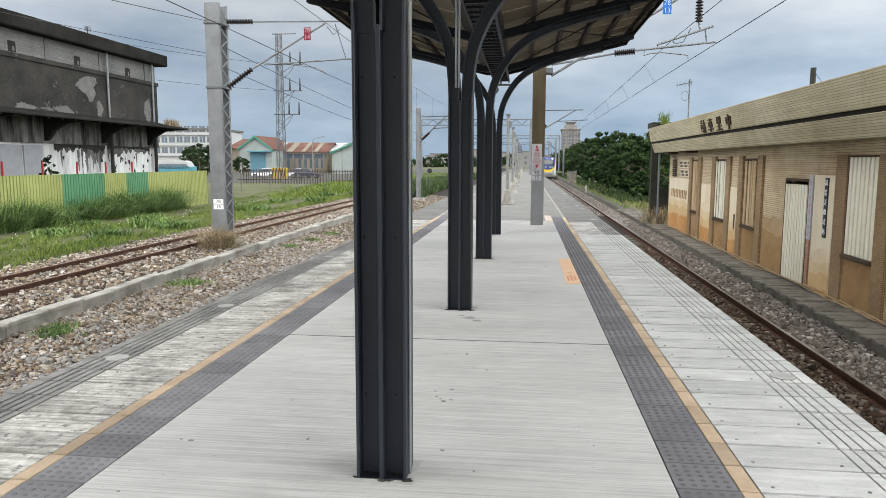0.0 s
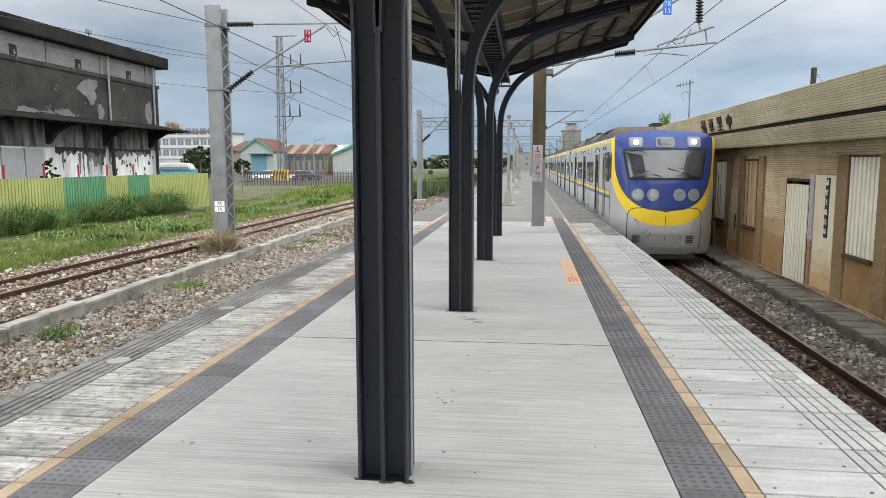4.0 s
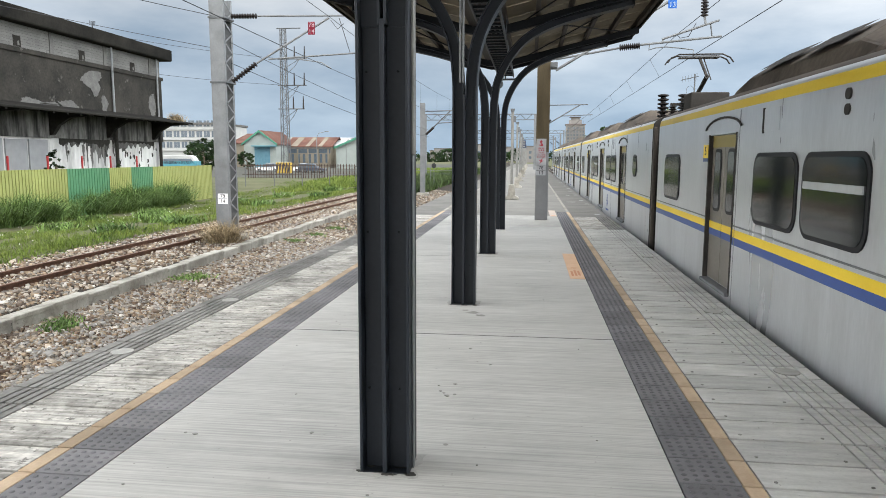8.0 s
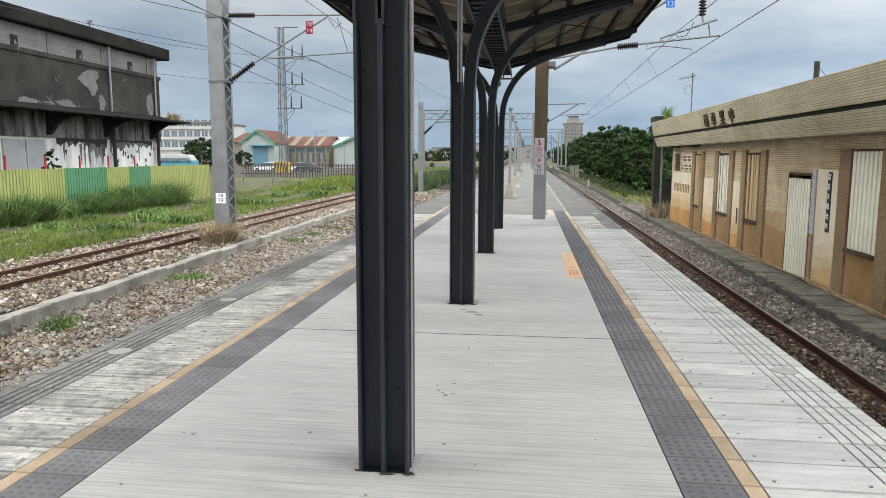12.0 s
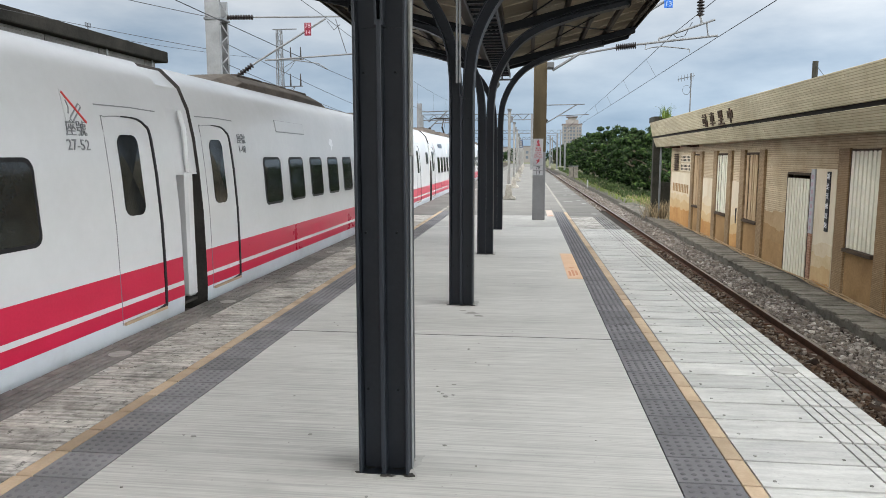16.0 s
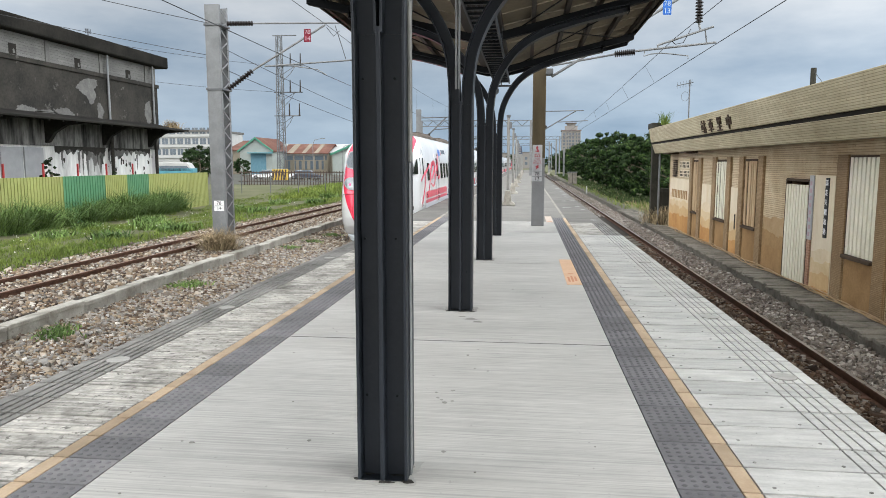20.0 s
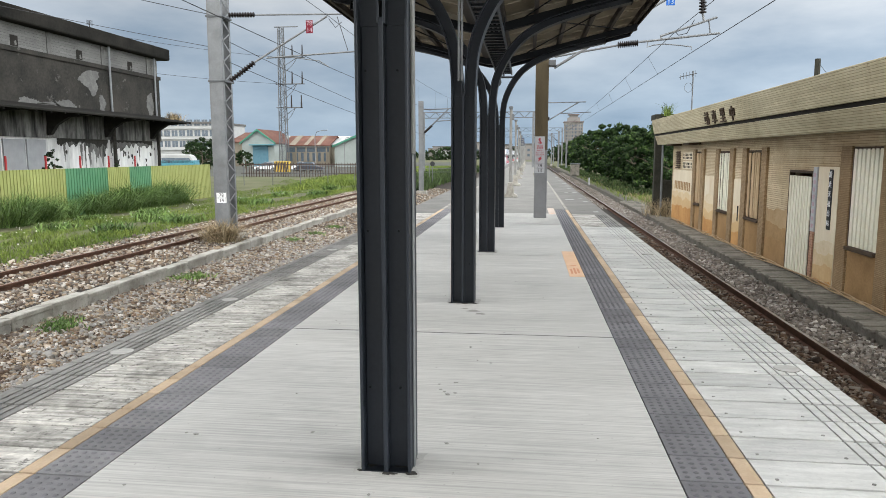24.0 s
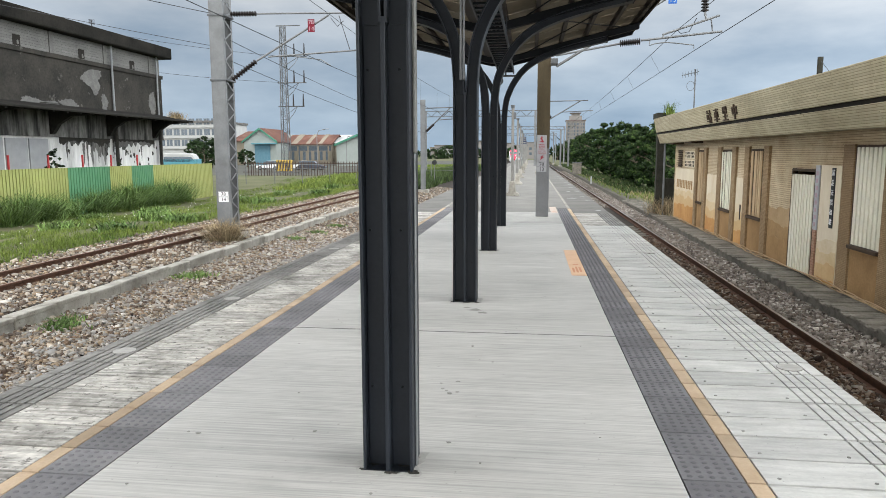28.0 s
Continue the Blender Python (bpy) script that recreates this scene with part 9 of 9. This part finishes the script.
def exp_door(car, y, both=True):
    """A plug door: a thick rubber seam on the closing side, a hair line round the rest."""
    path = smooth_path([(y - 0.42, 1.24), (y - 0.42, 2.2), (y - 0.42, 3.17), (y - 0.36, 3.25), (y - 0.1, 3.27)], 3)
    car.put("door_gap", ribbon(path, EXP, 0.004, [0.008] * len(path)), GREY_SEAM, "fine grey door gap", both=both)
    path = smooth_path([(y - 0.1, 3.27), (y + 0.18, 3.26), (y + 0.33, 3.20), (y + 0.40, 3.06), (y + 0.42, 2.2), (y + 0.42, 1.36), (y + 0.38, 1.27), (y + 0.2, 1.255)], 4)
    ws = list(np.interp(np.linspace(0, 1, len(path)), (0, 0.2, 0.45, 0.85, 1), (0.010, 0.022, 0.042, 0.042, 0.02)))
    car.put("door_seam", ribbon(path, EXP, 0.012, ws), SEAL, "thick black rubber door seam", both=both)
    exp_plate(car, "door_window", y - 0.05, 2.69, 0.36, 0.80, 0.1, 0.010, GLASS, "narrow dark door window", both)
    car.put("door_step", Geo().box(1.42, 1.475, y - 0.40, y + 0.40, 1.235, 1.262), OCHRE_TILE, "brass-coloured door step", both=both)
    car.put("rain_strip", ribbon([(y - 0.5, 3.36), (y + 0.1, 3.37), (y + 0.6, 3.36)], EXP, 0.008, [0.012] * 3), GREY_SEAM, "thin rain strip", both=both)


def exp_windows(car, y0, n, both=True):
    for k in range(n):
        y = y0 - k * 1.145
        exp_plate(car, "window_seal", y + 0.01, 2.51, 0.755, 0.72, 0.10, 0.006, SEAL, "", both)
        exp_plate(car, "window_pane", y + 0.01, 2.51, 0.68, 0.645, 0.08, 0.010, GLASS, "dark tinted window pane", both)


def exp_roof(car, pant=0, places=(-5.2, 4.8)):
    for y in places:
        g = Geo()
        g.loft([[(x * k, y + s, z) for x, z in ((-1.0, 3.8), (1.0, 3.8), (0.92, t), (0.68, t + 0.13), (-0.68, t + 0.13), (-0.92, t))] for s, k, t in ((-2.9, 1, 3.86), (-2.2, 0.98, 4.03), (-0.2, 0.97, 4.06), (1.9, 0.98, 4.03), (2.8, 1, 3.86))])
        car.put("roof_cooler", g, AC_BROWN, "long dusty roof cooler with sloped ends", bevel=0.015)
        for k in range(3):
            car.put("cooler_lid", Geo().box(-0.68, 0.68, y - 1.9 + k * 1.25, y - 0.8 + k * 1.25, 4.15, 4.20), ROOF_GREY, bevel=0.01)
    car.put("roof_walkway", Geo().box(-0.5, 0.5, -2.2, 1.8, 3.98, 4.05), ROOF_GREY)
    if pant:
        y = pant
        for sx in (-0.45, 0.45):
            for dy in (-0.7, 0.7):
                path, rs = [], []
                for i in range(5):
                    for f, k in ((0, 0.5), (0.3, 1), (0.6, 1), (0.8, 0.5)):
                        path.append((sx, y + dy, 3.95 + 0.26 * (i + f) / 5))
                        rs.append(0.13 * k)
                car.put("insulator", Geo().tube(path, rs, 10), INSULATOR, "ribbed pantograph insulator", smooth=True)
        g = Geo()
        g.box(-0.5, 0.5, y - 0.8, y - 0.68, 4.2, 4.28)
        g.box(-0.5, 0.5, y + 0.68, y + 0.8, 4.2, 4.28)
        g.box(-0.07, 0.07, y - 0.8, y + 0.8, 4.2, 4.3)
        car.put("pantograph_base", g, UNDER, "dark pantograph base frame")
        car.put("lower_arm", Geo().tube([(0, y + 0.5, 4.29), (0, y - 0.85, 4.72)], 0.05, 8), UNDER, "pantograph lower arm")
        car.put("upper_arm", Geo().tube([(0, y - 0.85, 4.72), (0, y + 0.05, 5.26)], 0.036, 8).tube([(0.12, y - 0.8, 4.64), (0.12, y + 0.05, 5.22)], 0.015, 6), UNDER, "pantograph upper arm")
        for dy in (-0.18, 0.18):
            g = Geo()
            g.tube([(-0.95, y + dy, 5.08), (-0.8, y + dy, 5.24), (-0.55, y + dy, 5.32), (0.55, y + dy, 5.32), (0.8, y + dy, 5.24), (0.95, y + dy, 5.08)], 0.024, 6)
            car.put("collector_bow", g, UNDER, "pantograph collector bow")
        car.put("collector_head", Geo().box(-0.5, 0.5, y - 0.16, y + 0.16, 5.24, 5.28), GALV_DARK, "pantograph collector head")
        for k in range(2):
            path, rs = [], []
            for i in range(6):
                for f, kk in ((0, 0.45), (0.3, 1), (0.6, 1), (0.8, 0.45)):
                    path.append((0.3 - 0.6 * k, y + 1.5, 3.97 + 0.48 * (i + f) / 6))
                    rs.append(0.17 * kk)
            car.put("surge_insulator", Geo().tube(path, rs, 10), INSULATOR, "tall ribbed surge insulator", smooth=True)
        car.put("roof_box", Geo().box(-0.4, 0.4, y + 2.2, y + 2.7, 3.97, 4.2), UNDER, "dark roof equipment box", bevel=0.02)


def exp_lower(car):
    car.put("underframe", Geo().box(-1.15, 1.15, -9.3, 9.3, 0.42, 1.0), UNDER, "dark underfloor equipment")
    for y in (-7.0, 7.0):
        for dy in (-1.1, 1.1):
            for sx in (-1, 1):
                car.put("wheel", Geo().tube([(sx * 0.50, y + dy, 0.43), (sx * 0.63, y + dy, 0.43)], 0.43, 20), RUST, "steel wheel")
        car.put("bogie_frame", Geo().box(-0.95, 0.95, y - 1.6, y + 1.6, 0.3, 0.6), UNDER, "dark bogie frame", bevel=0.03)


INK_NAVY = material("navy_lettering", (0.02, 0.028, 0.075), (0.03, 0.04, 0.10), rough=0.4, bump=0, still=False)


def exp_marks(car, gap, y, both=True):
    """Emblem, coach code bars, signal lamps, rounded ends of the red band."""
    for edge, s in ((gap[0], -1), (gap[1], 1)):
        pts = [(edge, 1.75)] + [(edge + s * 0.42 * (1 - math.sin(a)), 1.75 - 0.29 * (1 - math.cos(a))) for a in np.linspace(0, math.pi / 2, 8)]
        pts = pts if s > 0 else pts[::-1]
        car.put("band_end", drape(pts, EXP, 0.004, 2, (edge + s * 0.06, 1.705)), WHITE_PAINT, "rounded white end of the red band", both=both)
    ring = [2 * math.pi * k / 28 for k in range(28)]
    car.put("emblem_disc", drape([(y + 0.19 * math.cos(a), 1.62 + 0.20 * math.sin(a)) for a in ring], EXP, 0.004), STRIPE_BLUE, "round blue emblem", both=both)
    car.put("emblem_field", drape([(y + 0.155 * math.cos(a), 1.62 + 0.168 * math.sin(a)) for a in ring], EXP, 0.006), WHITE_PAINT, both=both)
    for a, b, c, d in ((-0.17, 0.17, 1.60, 1.635), (-0.025, 0.025, 1.47, 1.73), (-0.11, 0.11, 1.495, 1.525), (-0.055, 0.055, 1.70, 1.775)):
        car.put("emblem_bar", Geo().box(1.44, 1.459, y + a, y + b, c, d), STRIPE_BLUE, both=both)
    for k in range(10):
        car.put("code_bar", Geo().box(1.4495, 1.4545, y - 0.56 + k * 0.106, y - 0.497 + k * 0.106, 1.262, 1.342 if k != 5 else 1.31), INK_NAVY, both=both)
    car.put("code_dot", Geo().box(1.4495, 1.4545, y - 0.02, y + 0.03, 1.37, 1.405), INK_NAVY, both=both)
    for z in (3.30, 3.40):
        x = exp_width(z)
        car.put("door_signal_lamp", Geo().box(x - 0.03, x + 0.012, y - 0.19, y - 0.11, z - 0.03, z + 0.03), GREY_SEAM, "small square signal lamp", both=both)


LX = 20.75
exp_train = thing("express_train", "white eight-car express train with red waist bands", "train")
TAIL = -471.5
GAP = (-0.97, 0.32)
body_exp = exp_body(-10.08, 10.08, GAP)
body_exp_turned = exp_body(-10.08, 10.08, (-GAP[1], -GAP[0]))
SEATS = ["1-24", "1-26", "25-48", "27-52", "1-48", "25-48", "19-36"]


def seat_text(car, y, words, m_side=1):
    turn = Matrix(((0, 0, 1, 0), (1, 0, 0, 0), (0, 1, 0, 0), (0, 0, 0, 1)))
    for w, z, s in (("座號", 3.115, 0.15), (words, 2.975, 0.14)):
        ob = letters("seat_number_text", w, s, GREY_SEAM, car, Matrix.Translation((exp_width(z) + 0.012, y, z)) @ turn @ pose(0, 0, 0, -8, 0, 0), deep=0.002)


def no_smoking(car, y):
    """A pale plate with an outlined cigarette, struck through in red."""
    plate = part("no_smoking_plate", drape([(y + a, 3.31 + b) for a, b in outline("", 0.30, 0.30, 0.01)], EXP, 0.003, thick=0.003), WHITE_PAINT, car, "white no-smoking plate")
    for path, w, mats in (([(y - 0.09, 3.21), (y - 0.06, 3.18), (y + 0.10, 3.32), (y + 0.07, 3.35), (y - 0.09, 3.21)], 0.013, GREY_SEAM), ([(y - 0.10, 3.25), (y - 0.08, 3.31), (y - 0.10, 3.37)], 0.012, GREY_SEAM), ([(y - 0.14, 3.44), (y + 0.13, 3.18)], 0.022, INK_RED)):
        part("no_smoking_mark", ribbon(path, EXP, 0.010 if mats is INK_RED else 0.007, [w] * len(path), 0.004), mats, plate)


for k in range(8):
    # cars are numbered from the tail; the front end of each is towards +y
    mid = TAIL + 21.4 + LX * (k - 1) + LX / 2 if k else TAIL + 21.4 - LX / 2
    mid += 1.105 if k == 7 else 0
    spec = Car()
    lead, tail = k == 7, k == 0
    if not tail and not lead:
        f = -1 if k >= 4 else 1        # the front half of the train is turned round
        exp_windows(spec, 7.39 if f > 0 else 4.975, 12)
        exp_door(spec, 9.24 if f > 0 else -9.5)
        exp_door(spec, -7.6 if f > 0 else 7.2)
        exp_plate(spec, "window_seal", -9.55 * f, 2.82, 0.56, 0.48, 0.08, 0.006, SEAL)
        exp_plate(spec, "window_pane", -9.55 * f, 2.82, 0.48, 0.40, 0.06, 0.010, GLASS, "small dark end window")
        if k != 4:
            exp_plate(spec, "led_display", 6.2 if f > 0 else -6.5, 3.36, 1.45, 0.19, 0.02, 0.006, LED_RED, "dark red destination display")
        else:
            exp_plate(spec, "hatch_edge", -6.5, 3.36, 1.45, 0.19, 0.02, 0.003, GREY_SEAM, "dark edge of a hatch")
            exp_plate(spec, "hatch_panel", -6.52, 3.365, 1.41, 0.17, 0.02, 0.014, WHITE_PAINT, "white hatch panel")
        if f > 0:
            exp_plate(spec, "hatch_edge", -5.2, 3.37, 1.45, 0.17, 0.02, 0.003, GREY_SEAM, "dark edge of a hatch")
            exp_plate(spec, "hatch_panel", -5.22, 3.375, 1.41, 0.15, 0.02, 0.014, WHITE_PAINT, "white hatch panel")
        else:
            exp_plate(spec, "led_display", 4.65, 3.36, 1.45, 0.19, 0.02, 0.006, LED_RED, "dark red destination display")
        exp_marks(spec, GAP if f > 0 else (-GAP[1], -GAP[0]), -0.31 * f)
        exp_roof(spec, (-5.6 if k == 2 else 6.3) if k in (2, 5) else 0, (5.0 * f, -0.9 * f) if k in (2, 5) else (-5.2, 4.8))
        exp_lower(spec)
        car = spec.make("train_car", body_exp if f > 0 else body_exp_turned, exp_train, mid - TAIL, "white express car with a broad red waist band")
        seat_text(car, 8.40 if f > 0 else -8.72, SEATS[k % 7])
        if k != 4:
            no_smoking(car, 8.45 if f > 0 else -8.72)
        if k % 2:
            seat_text(car, -6.75 * f, SEATS[(k + 3) % 7])
    else:
        # end cars: mirrored halves, door near the nose, a script flourish
        exp_windows(spec, 7.30, 9, "mirror")
        exp_door(spec, 9.2, "mirror")
        exp_door(spec, -3.45, "mirror")
        exp_plate(spec, "led_display", -0.57, 3.38, 1.45, 0.19, 0.02, 0.006, LED_RED, "dark red destination display", "mirror")
        exp_plate(spec, "bicycle_sign", -2.43, 3.335, 0.31, 0.28, 0.02, 0.006, SIGN_BLUE, "blue bicycle sign", "mirror")
        exp_plate(spec, "wheelchair_sign", -2.06, 3.335, 0.31, 0.28, 0.02, 0.006, SIGN_BLUE, "blue wheelchair sign", "mirror")
        exp_marks(spec, (0.2, 1.5), 0.85, "mirror")
        exp_roof(spec, 0, (-1.9, 5.4))
        exp_lower(spec)
        body = exp_body(-7.1, 11.1 if lead else 10.2, (0.2, 1.5))
        if tail:
            car = spec.make("train_car", body, exp_train, mid - TAIL, "white express end car with a red script flourish")
            seat_text(car, -2.45, "1-18")
            no_smoking(car, -1.6)
        else:
            car = spec.make("train_car", body, exp_train, mid - TAIL, "white express end car with a red script flourish", 180)
        def side_part(name, geo, mats, label=""):
            """On the platform side: the leading car is turned round, so its side is mirrored."""
            if lead:
                geo.v = [(-x, y, z) for x, y, z in geo.v]
                geo.f = [f[::-1] for f in geo.f]
            part(name, geo, mats, car, label)
        # flourish strokes: along the car and height above the rail
        o = -(TAIL + 21.4 - LX / 2)
        for path, w in (([(-468.9, 2.18), (-468.0, 2.42), (-467.0, 2.62), (-466.3, 2.82)], (0.03, 0.10, 0.12, 0.04)),
                        ([(-467.5, 2.58), (-467.75, 2.1), (-468.1, 1.7), (-468.65, 1.28)], (0.05, 0.10, 0.12, 0.16)),
                        ([(-466.95, 1.5), (-466.5, 2.0), (-466.1, 2.5), (-465.65, 2.78), (-465.20, 2.87), (-464.90, 2.86), (-464.68, 2.78), (-464.72, 2.64), (-464.92, 2.55), (-465.25, 2.42), (-465.6, 2.3), (-466.0, 2.2)], (0.05, 0.12, 0.15, 0.17, 0.18, 0.2, 0.22, 0.2, 0.16, 0.13, 0.09, 0.03)),
                        ([(-463.28, 3.27), (-463.57, 3.09), (-463.82, 2.89), (-464.15, 2.65), (-464.42, 2.45), (-464.69, 2.23), (-464.87, 2.08), (-465.05, 1.97), (-465.26, 1.92), (-465.6, 1.93), (-466.1, 2.05)], (0.06, 0.10, 0.11, 0.10, 0.10, 0.10, 0.12, 0.13, 0.12, 0.10, 0.03)),
                        ([(-465.12, 2.24), (-464.83, 2.265), (-464.51, 2.30), (-464.2, 2.35)], (0.01, 0.05, 0.05, 0.04)),
                        ([(-463.30, 3.26), (-463.50, 3.12), (-463.68, 2.92), (-463.78, 2.70), (-463.78, 2.42), (-463.67, 2.26), (-463.46, 2.21), (-463.19, 2.26), (-462.93, 2.40)], (0.05, 0.10, 0.12, 0.13, 0.14, 0.16, 0.14, 0.08, 0.01))):
            way = smooth_path([((-931.9 - a if lead else a) + o, b) for a, b in path], 7)
            ws = list(np.interp(np.linspace(0, 1, len(way)), np.linspace(0, 1, len(w)), w))
            side_part("script_flourish", ribbon(way, EXP, 0.013, ws), RED_PAINT_T, "red script flourish")
        # cab side
        side_part("cab_window", drape([(-470.15 + o, 2.47), (-470.0 + o, 2.62), (-469.3 + o, 3.02), (-468.75 + o, 3.05), (-468.75 + o, 2.45)], lambda a, b, l: EXP(a, b, l - 0.05 * max(-8.0 - a, 0)), 0.02), GLASS, "dark cab side window")
        way = smooth_path([(-468.4 + o, 1.3), (-468.4 + o, 3.2), (-467.9 + o, 3.2), (-467.9 + o, 1.3), (-468.4 + o, 1.3)], 2)
        side_part("cab_door_seam", ribbon(way, EXP, 0.006, [0.025] * len(way)), GREY_SEAM, "cab door seam")
        side_part("cab_door_window", drape([(-468.14 + o + a, 2.75 + b) for a, b in outline("", 0.22, 0.62, 0.04)], EXP, 0.012), GLASS)
        side_part("side_window", drape([(-466.75 + o + a, 2.52 + b) for a, b in outline("", 0.6, 0.70, 0.09)], EXP, 0.008), GLASS)
    if k:
        g = Geo()
        y = mid - LX / 2 - TAIL - (1.105 if lead else 0)
        g.box(-1.12, 1.12, y - 0.18, y + 0.18, 0.7, 3.55)
        part("gangway_bellows", g, UNDER, exp_train, "dark gangway bellows", bevel=0.02)
        hood = [(x * 0.975, z - 0.03) for x, z in EXP_PTS if z > 2.3]
        g = Geo()
        g.loft([[(x, yy, z) for x, z in hood + [(-x, z) for x, z in hood[-2::-1]]] for yy in (y - 0.29, y + 0.29)])
        part("gangway_hood", g, WHITE_PAINT, exp_train, "white hood between the cars", smooth=False)
        g = Geo()
        g.box(1.20, 1.395, y - 0.02, y + 0.16, 1.22, 2.72)
        part("gangway_fairing", g, WHITE_PAINT, exp_train, "white fairing between the cars", bevel=0.03)
        part("gangway_pipe", Geo().tube([(1.40, y + 0.0, 2.7), (1.385, y + 0.0, 3.2), (1.33, y + 0.0, 3.4)], 0.03, 8), WHITE_PAINT, exp_train, "white pipe between the cars", smooth=True)
        for z in (0.85, 1.0, 1.15):
            part("gangway_step", Geo().box(1.12, 1.36, y - 0.2, y + 0.2, z, z + 0.03), UNDER, exp_train, "dark step between the cars")


def exp_nose(y, turn, lit):
    def yc(z):
        return float(np.interp(z, [0.30, 0.45, 0.7, 1.0, 1.4, 1.8, 2.2, 2.6, 3.0, 3.35, 3.66, 3.9, 4.03], [0.62, 0.34, 0.10, 0.0, 0.02, 0.16, 0.46, 0.92, 1.48, 2.02, 2.55, 3.1, 3.9]))

    g, surf = front_grid(yc, 3.92, exp_width, 0.30, 4.03, 4.2, [lambda z: min(0.37 + (z - 0.6) * 0.49, 1.2) if z > 0.62 else 0.0], [0, 1], 100, 18, lambda z: max(2.3, yc(z) + 0.5))
    nose = part("cab_front", g.mesh("cab_front", [WHITE_PAINT, NOSE_RED], 0, 60), None, exp_train, "streamlined red and white cab front")
    nose.matrix_basis = pose(0, y, 0, 0, 0, turn)

    def shape(name, pts, lift, mats, label=""):
        fine = []
        for (a, b), (c, d) in zip(pts, pts[1:] + pts[:1]):
            fine += [(a + (c - a) * k / 5, b + (d - b) * k / 5) for k in range(5)]
        part(name, drape(fine, surf, lift, 14, None, 0.05), mats, nose, label)
    shape("windscreen_frame", [(-1.22, 2.92), (-1.12, 2.72), (-0.6, 2.60), (0, 2.58), (0.6, 2.60), (1.12, 2.72), (1.22, 2.92), (1.15, 3.28), (0.6, 3.38), (0, 3.40), (-0.6, 3.38), (-1.15, 3.28)], 0.025, GREY_SEAM)
    shape("windscreen", [(-1.15, 2.92), (-1.06, 2.76), (-0.6, 2.65), (0, 2.63), (0.6, 2.65), (1.06, 2.76), (1.15, 2.92), (1.09, 3.24), (0.6, 3.33), (0, 3.35), (-0.6, 3.33), (-1.09, 3.24)], 0.038, SHIELD, "wide sloped grey windscreen")
    for x in (-0.62, 0.62, 0.0):
        w = 0.60 if x == 0 else 0.42
        shape("upper_lamp_frame", [(x + a, 3.60 + b) for a, b in outline("", w, 0.20, 0.08)], 0.02, GREY_SEAM)
        shape("upper_lamp", [(x + a, 3.60 + b) for a, b in outline("", w - 0.09, 0.14, 0.06)], 0.032, LAMP_GLASS if x else SHIELD)
    for s in (-1, 1):
        egg = [(math.cos(a) * (1 + 0.12 * math.cos(a)), math.sin(a) + 0.22 * math.cos(a)) for a in [2 * math.pi * k / 20 for k in range(20)]]
        shape("head_lamp_frame", [(s * (0.68 + 0.34 * a), 2.15 + 0.215 * b) for a, b in egg], 0.02, GREY_SEAM)
        shape("head_lamp", [(s * (0.68 + 0.28 * a), 2.15 + 0.165 * b) for a, b in egg], 0.034, LAMP_GLASS, "large clear head lamp")
        if lit:
            ring = [2 * math.pi * k / 12 for k in range(12)]
            shape("tail_light", [(s * 0.74 + 0.045 * math.cos(a), 2.13 + 0.045 * math.sin(a)) for a in ring], 0.05, TAIL_RED, "lit red tail light")
    for a, b in (((-0.1, 2.66), (-0.78, 2.78)), ((0.85, 2.66), (0.05, 2.76))):
        g = Geo()
        g.tube([surf(*a, 0.06), surf(*b, 0.06)], 0.018, 6)
        part("wiper", g, SEAL, nose, "black wiper")
    w = smooth_path([(-1.15, 0.55), (-1.18, 1.3), (-1.08, 1.72), (-0.7, 1.80), (0, 1.80), (0.7, 1.80), (1.08, 1.72), (1.18, 1.3), (1.15, 0.55)], 6)
    part("hood_seam", ribbon(w, surf, 0.014, [0.018] * len(w)), UNDER, nose)
    part("centre_seam", ribbon([(0, 0.65 + 0.19 * k) for k in range(7)], surf, 0.014, [0.014] * 7), UNDER, nose)
    g = Geo()
    g.loft([[(x * k, yy, z) for x, z in ((-0.85, 0.10), (0.85, 0.10), (1.0, 0.36), (-1.0, 0.36))] for yy, k in ((0.55, 0.75), (1.0, 1.0), (2.4, 1.1))])
    part("plough", g, SKIRT_PAINT, nose, "pale plough below the nose", bevel=0.04)
    part("jack_pad", drape([(1.30 + a * 0.2, 1.25 + b) for a, b in outline("", 0.25, 0.16, 0.05)], surf, 0.01), UNDER, nose)


exp_nose(0.0, 0, True)
exp_nose(-303.1 - TAIL, 180, False)


def motions():
    """Both trains run through the station; each row gives the time and the place of its first car, or how far it is off an even run."""
    walk(emu, [(t, pose(TRACK_R, y - 10.2, RAIL)) for t, y in (
        (0, 137.2), (1, 110.3), (2, 83.4), (3, 56.7), (3.5, 43.6), (5.5, -9.65), (6, -23.1), (7, -51.0), (8, -78.4), (9, -105.85), (10, -133.3),
        (10.5, -147.05), (11, -160.8), (13, -215.8), (16, -298.3), (19, -380.8), (22, -463.3), (25, -545.8), (28, -628.3))])
    walk(exp_train, [(t, pose(TRACK_L, TAIL + 24.75 * t + d, RAIL)) for t, d in (
        (0, 0), (3, 0), (6, 0), (9, 0), (11, 0), (12, 0), (13, 0), (14, 0), (15, -0.08), (16, -0.3), (17, 0.08), (18, 0.5), (19, 0.12), (19.5, 0), (20, 0), (21, 0), (22, 0), (25, 0), (28, 0))])


motions()
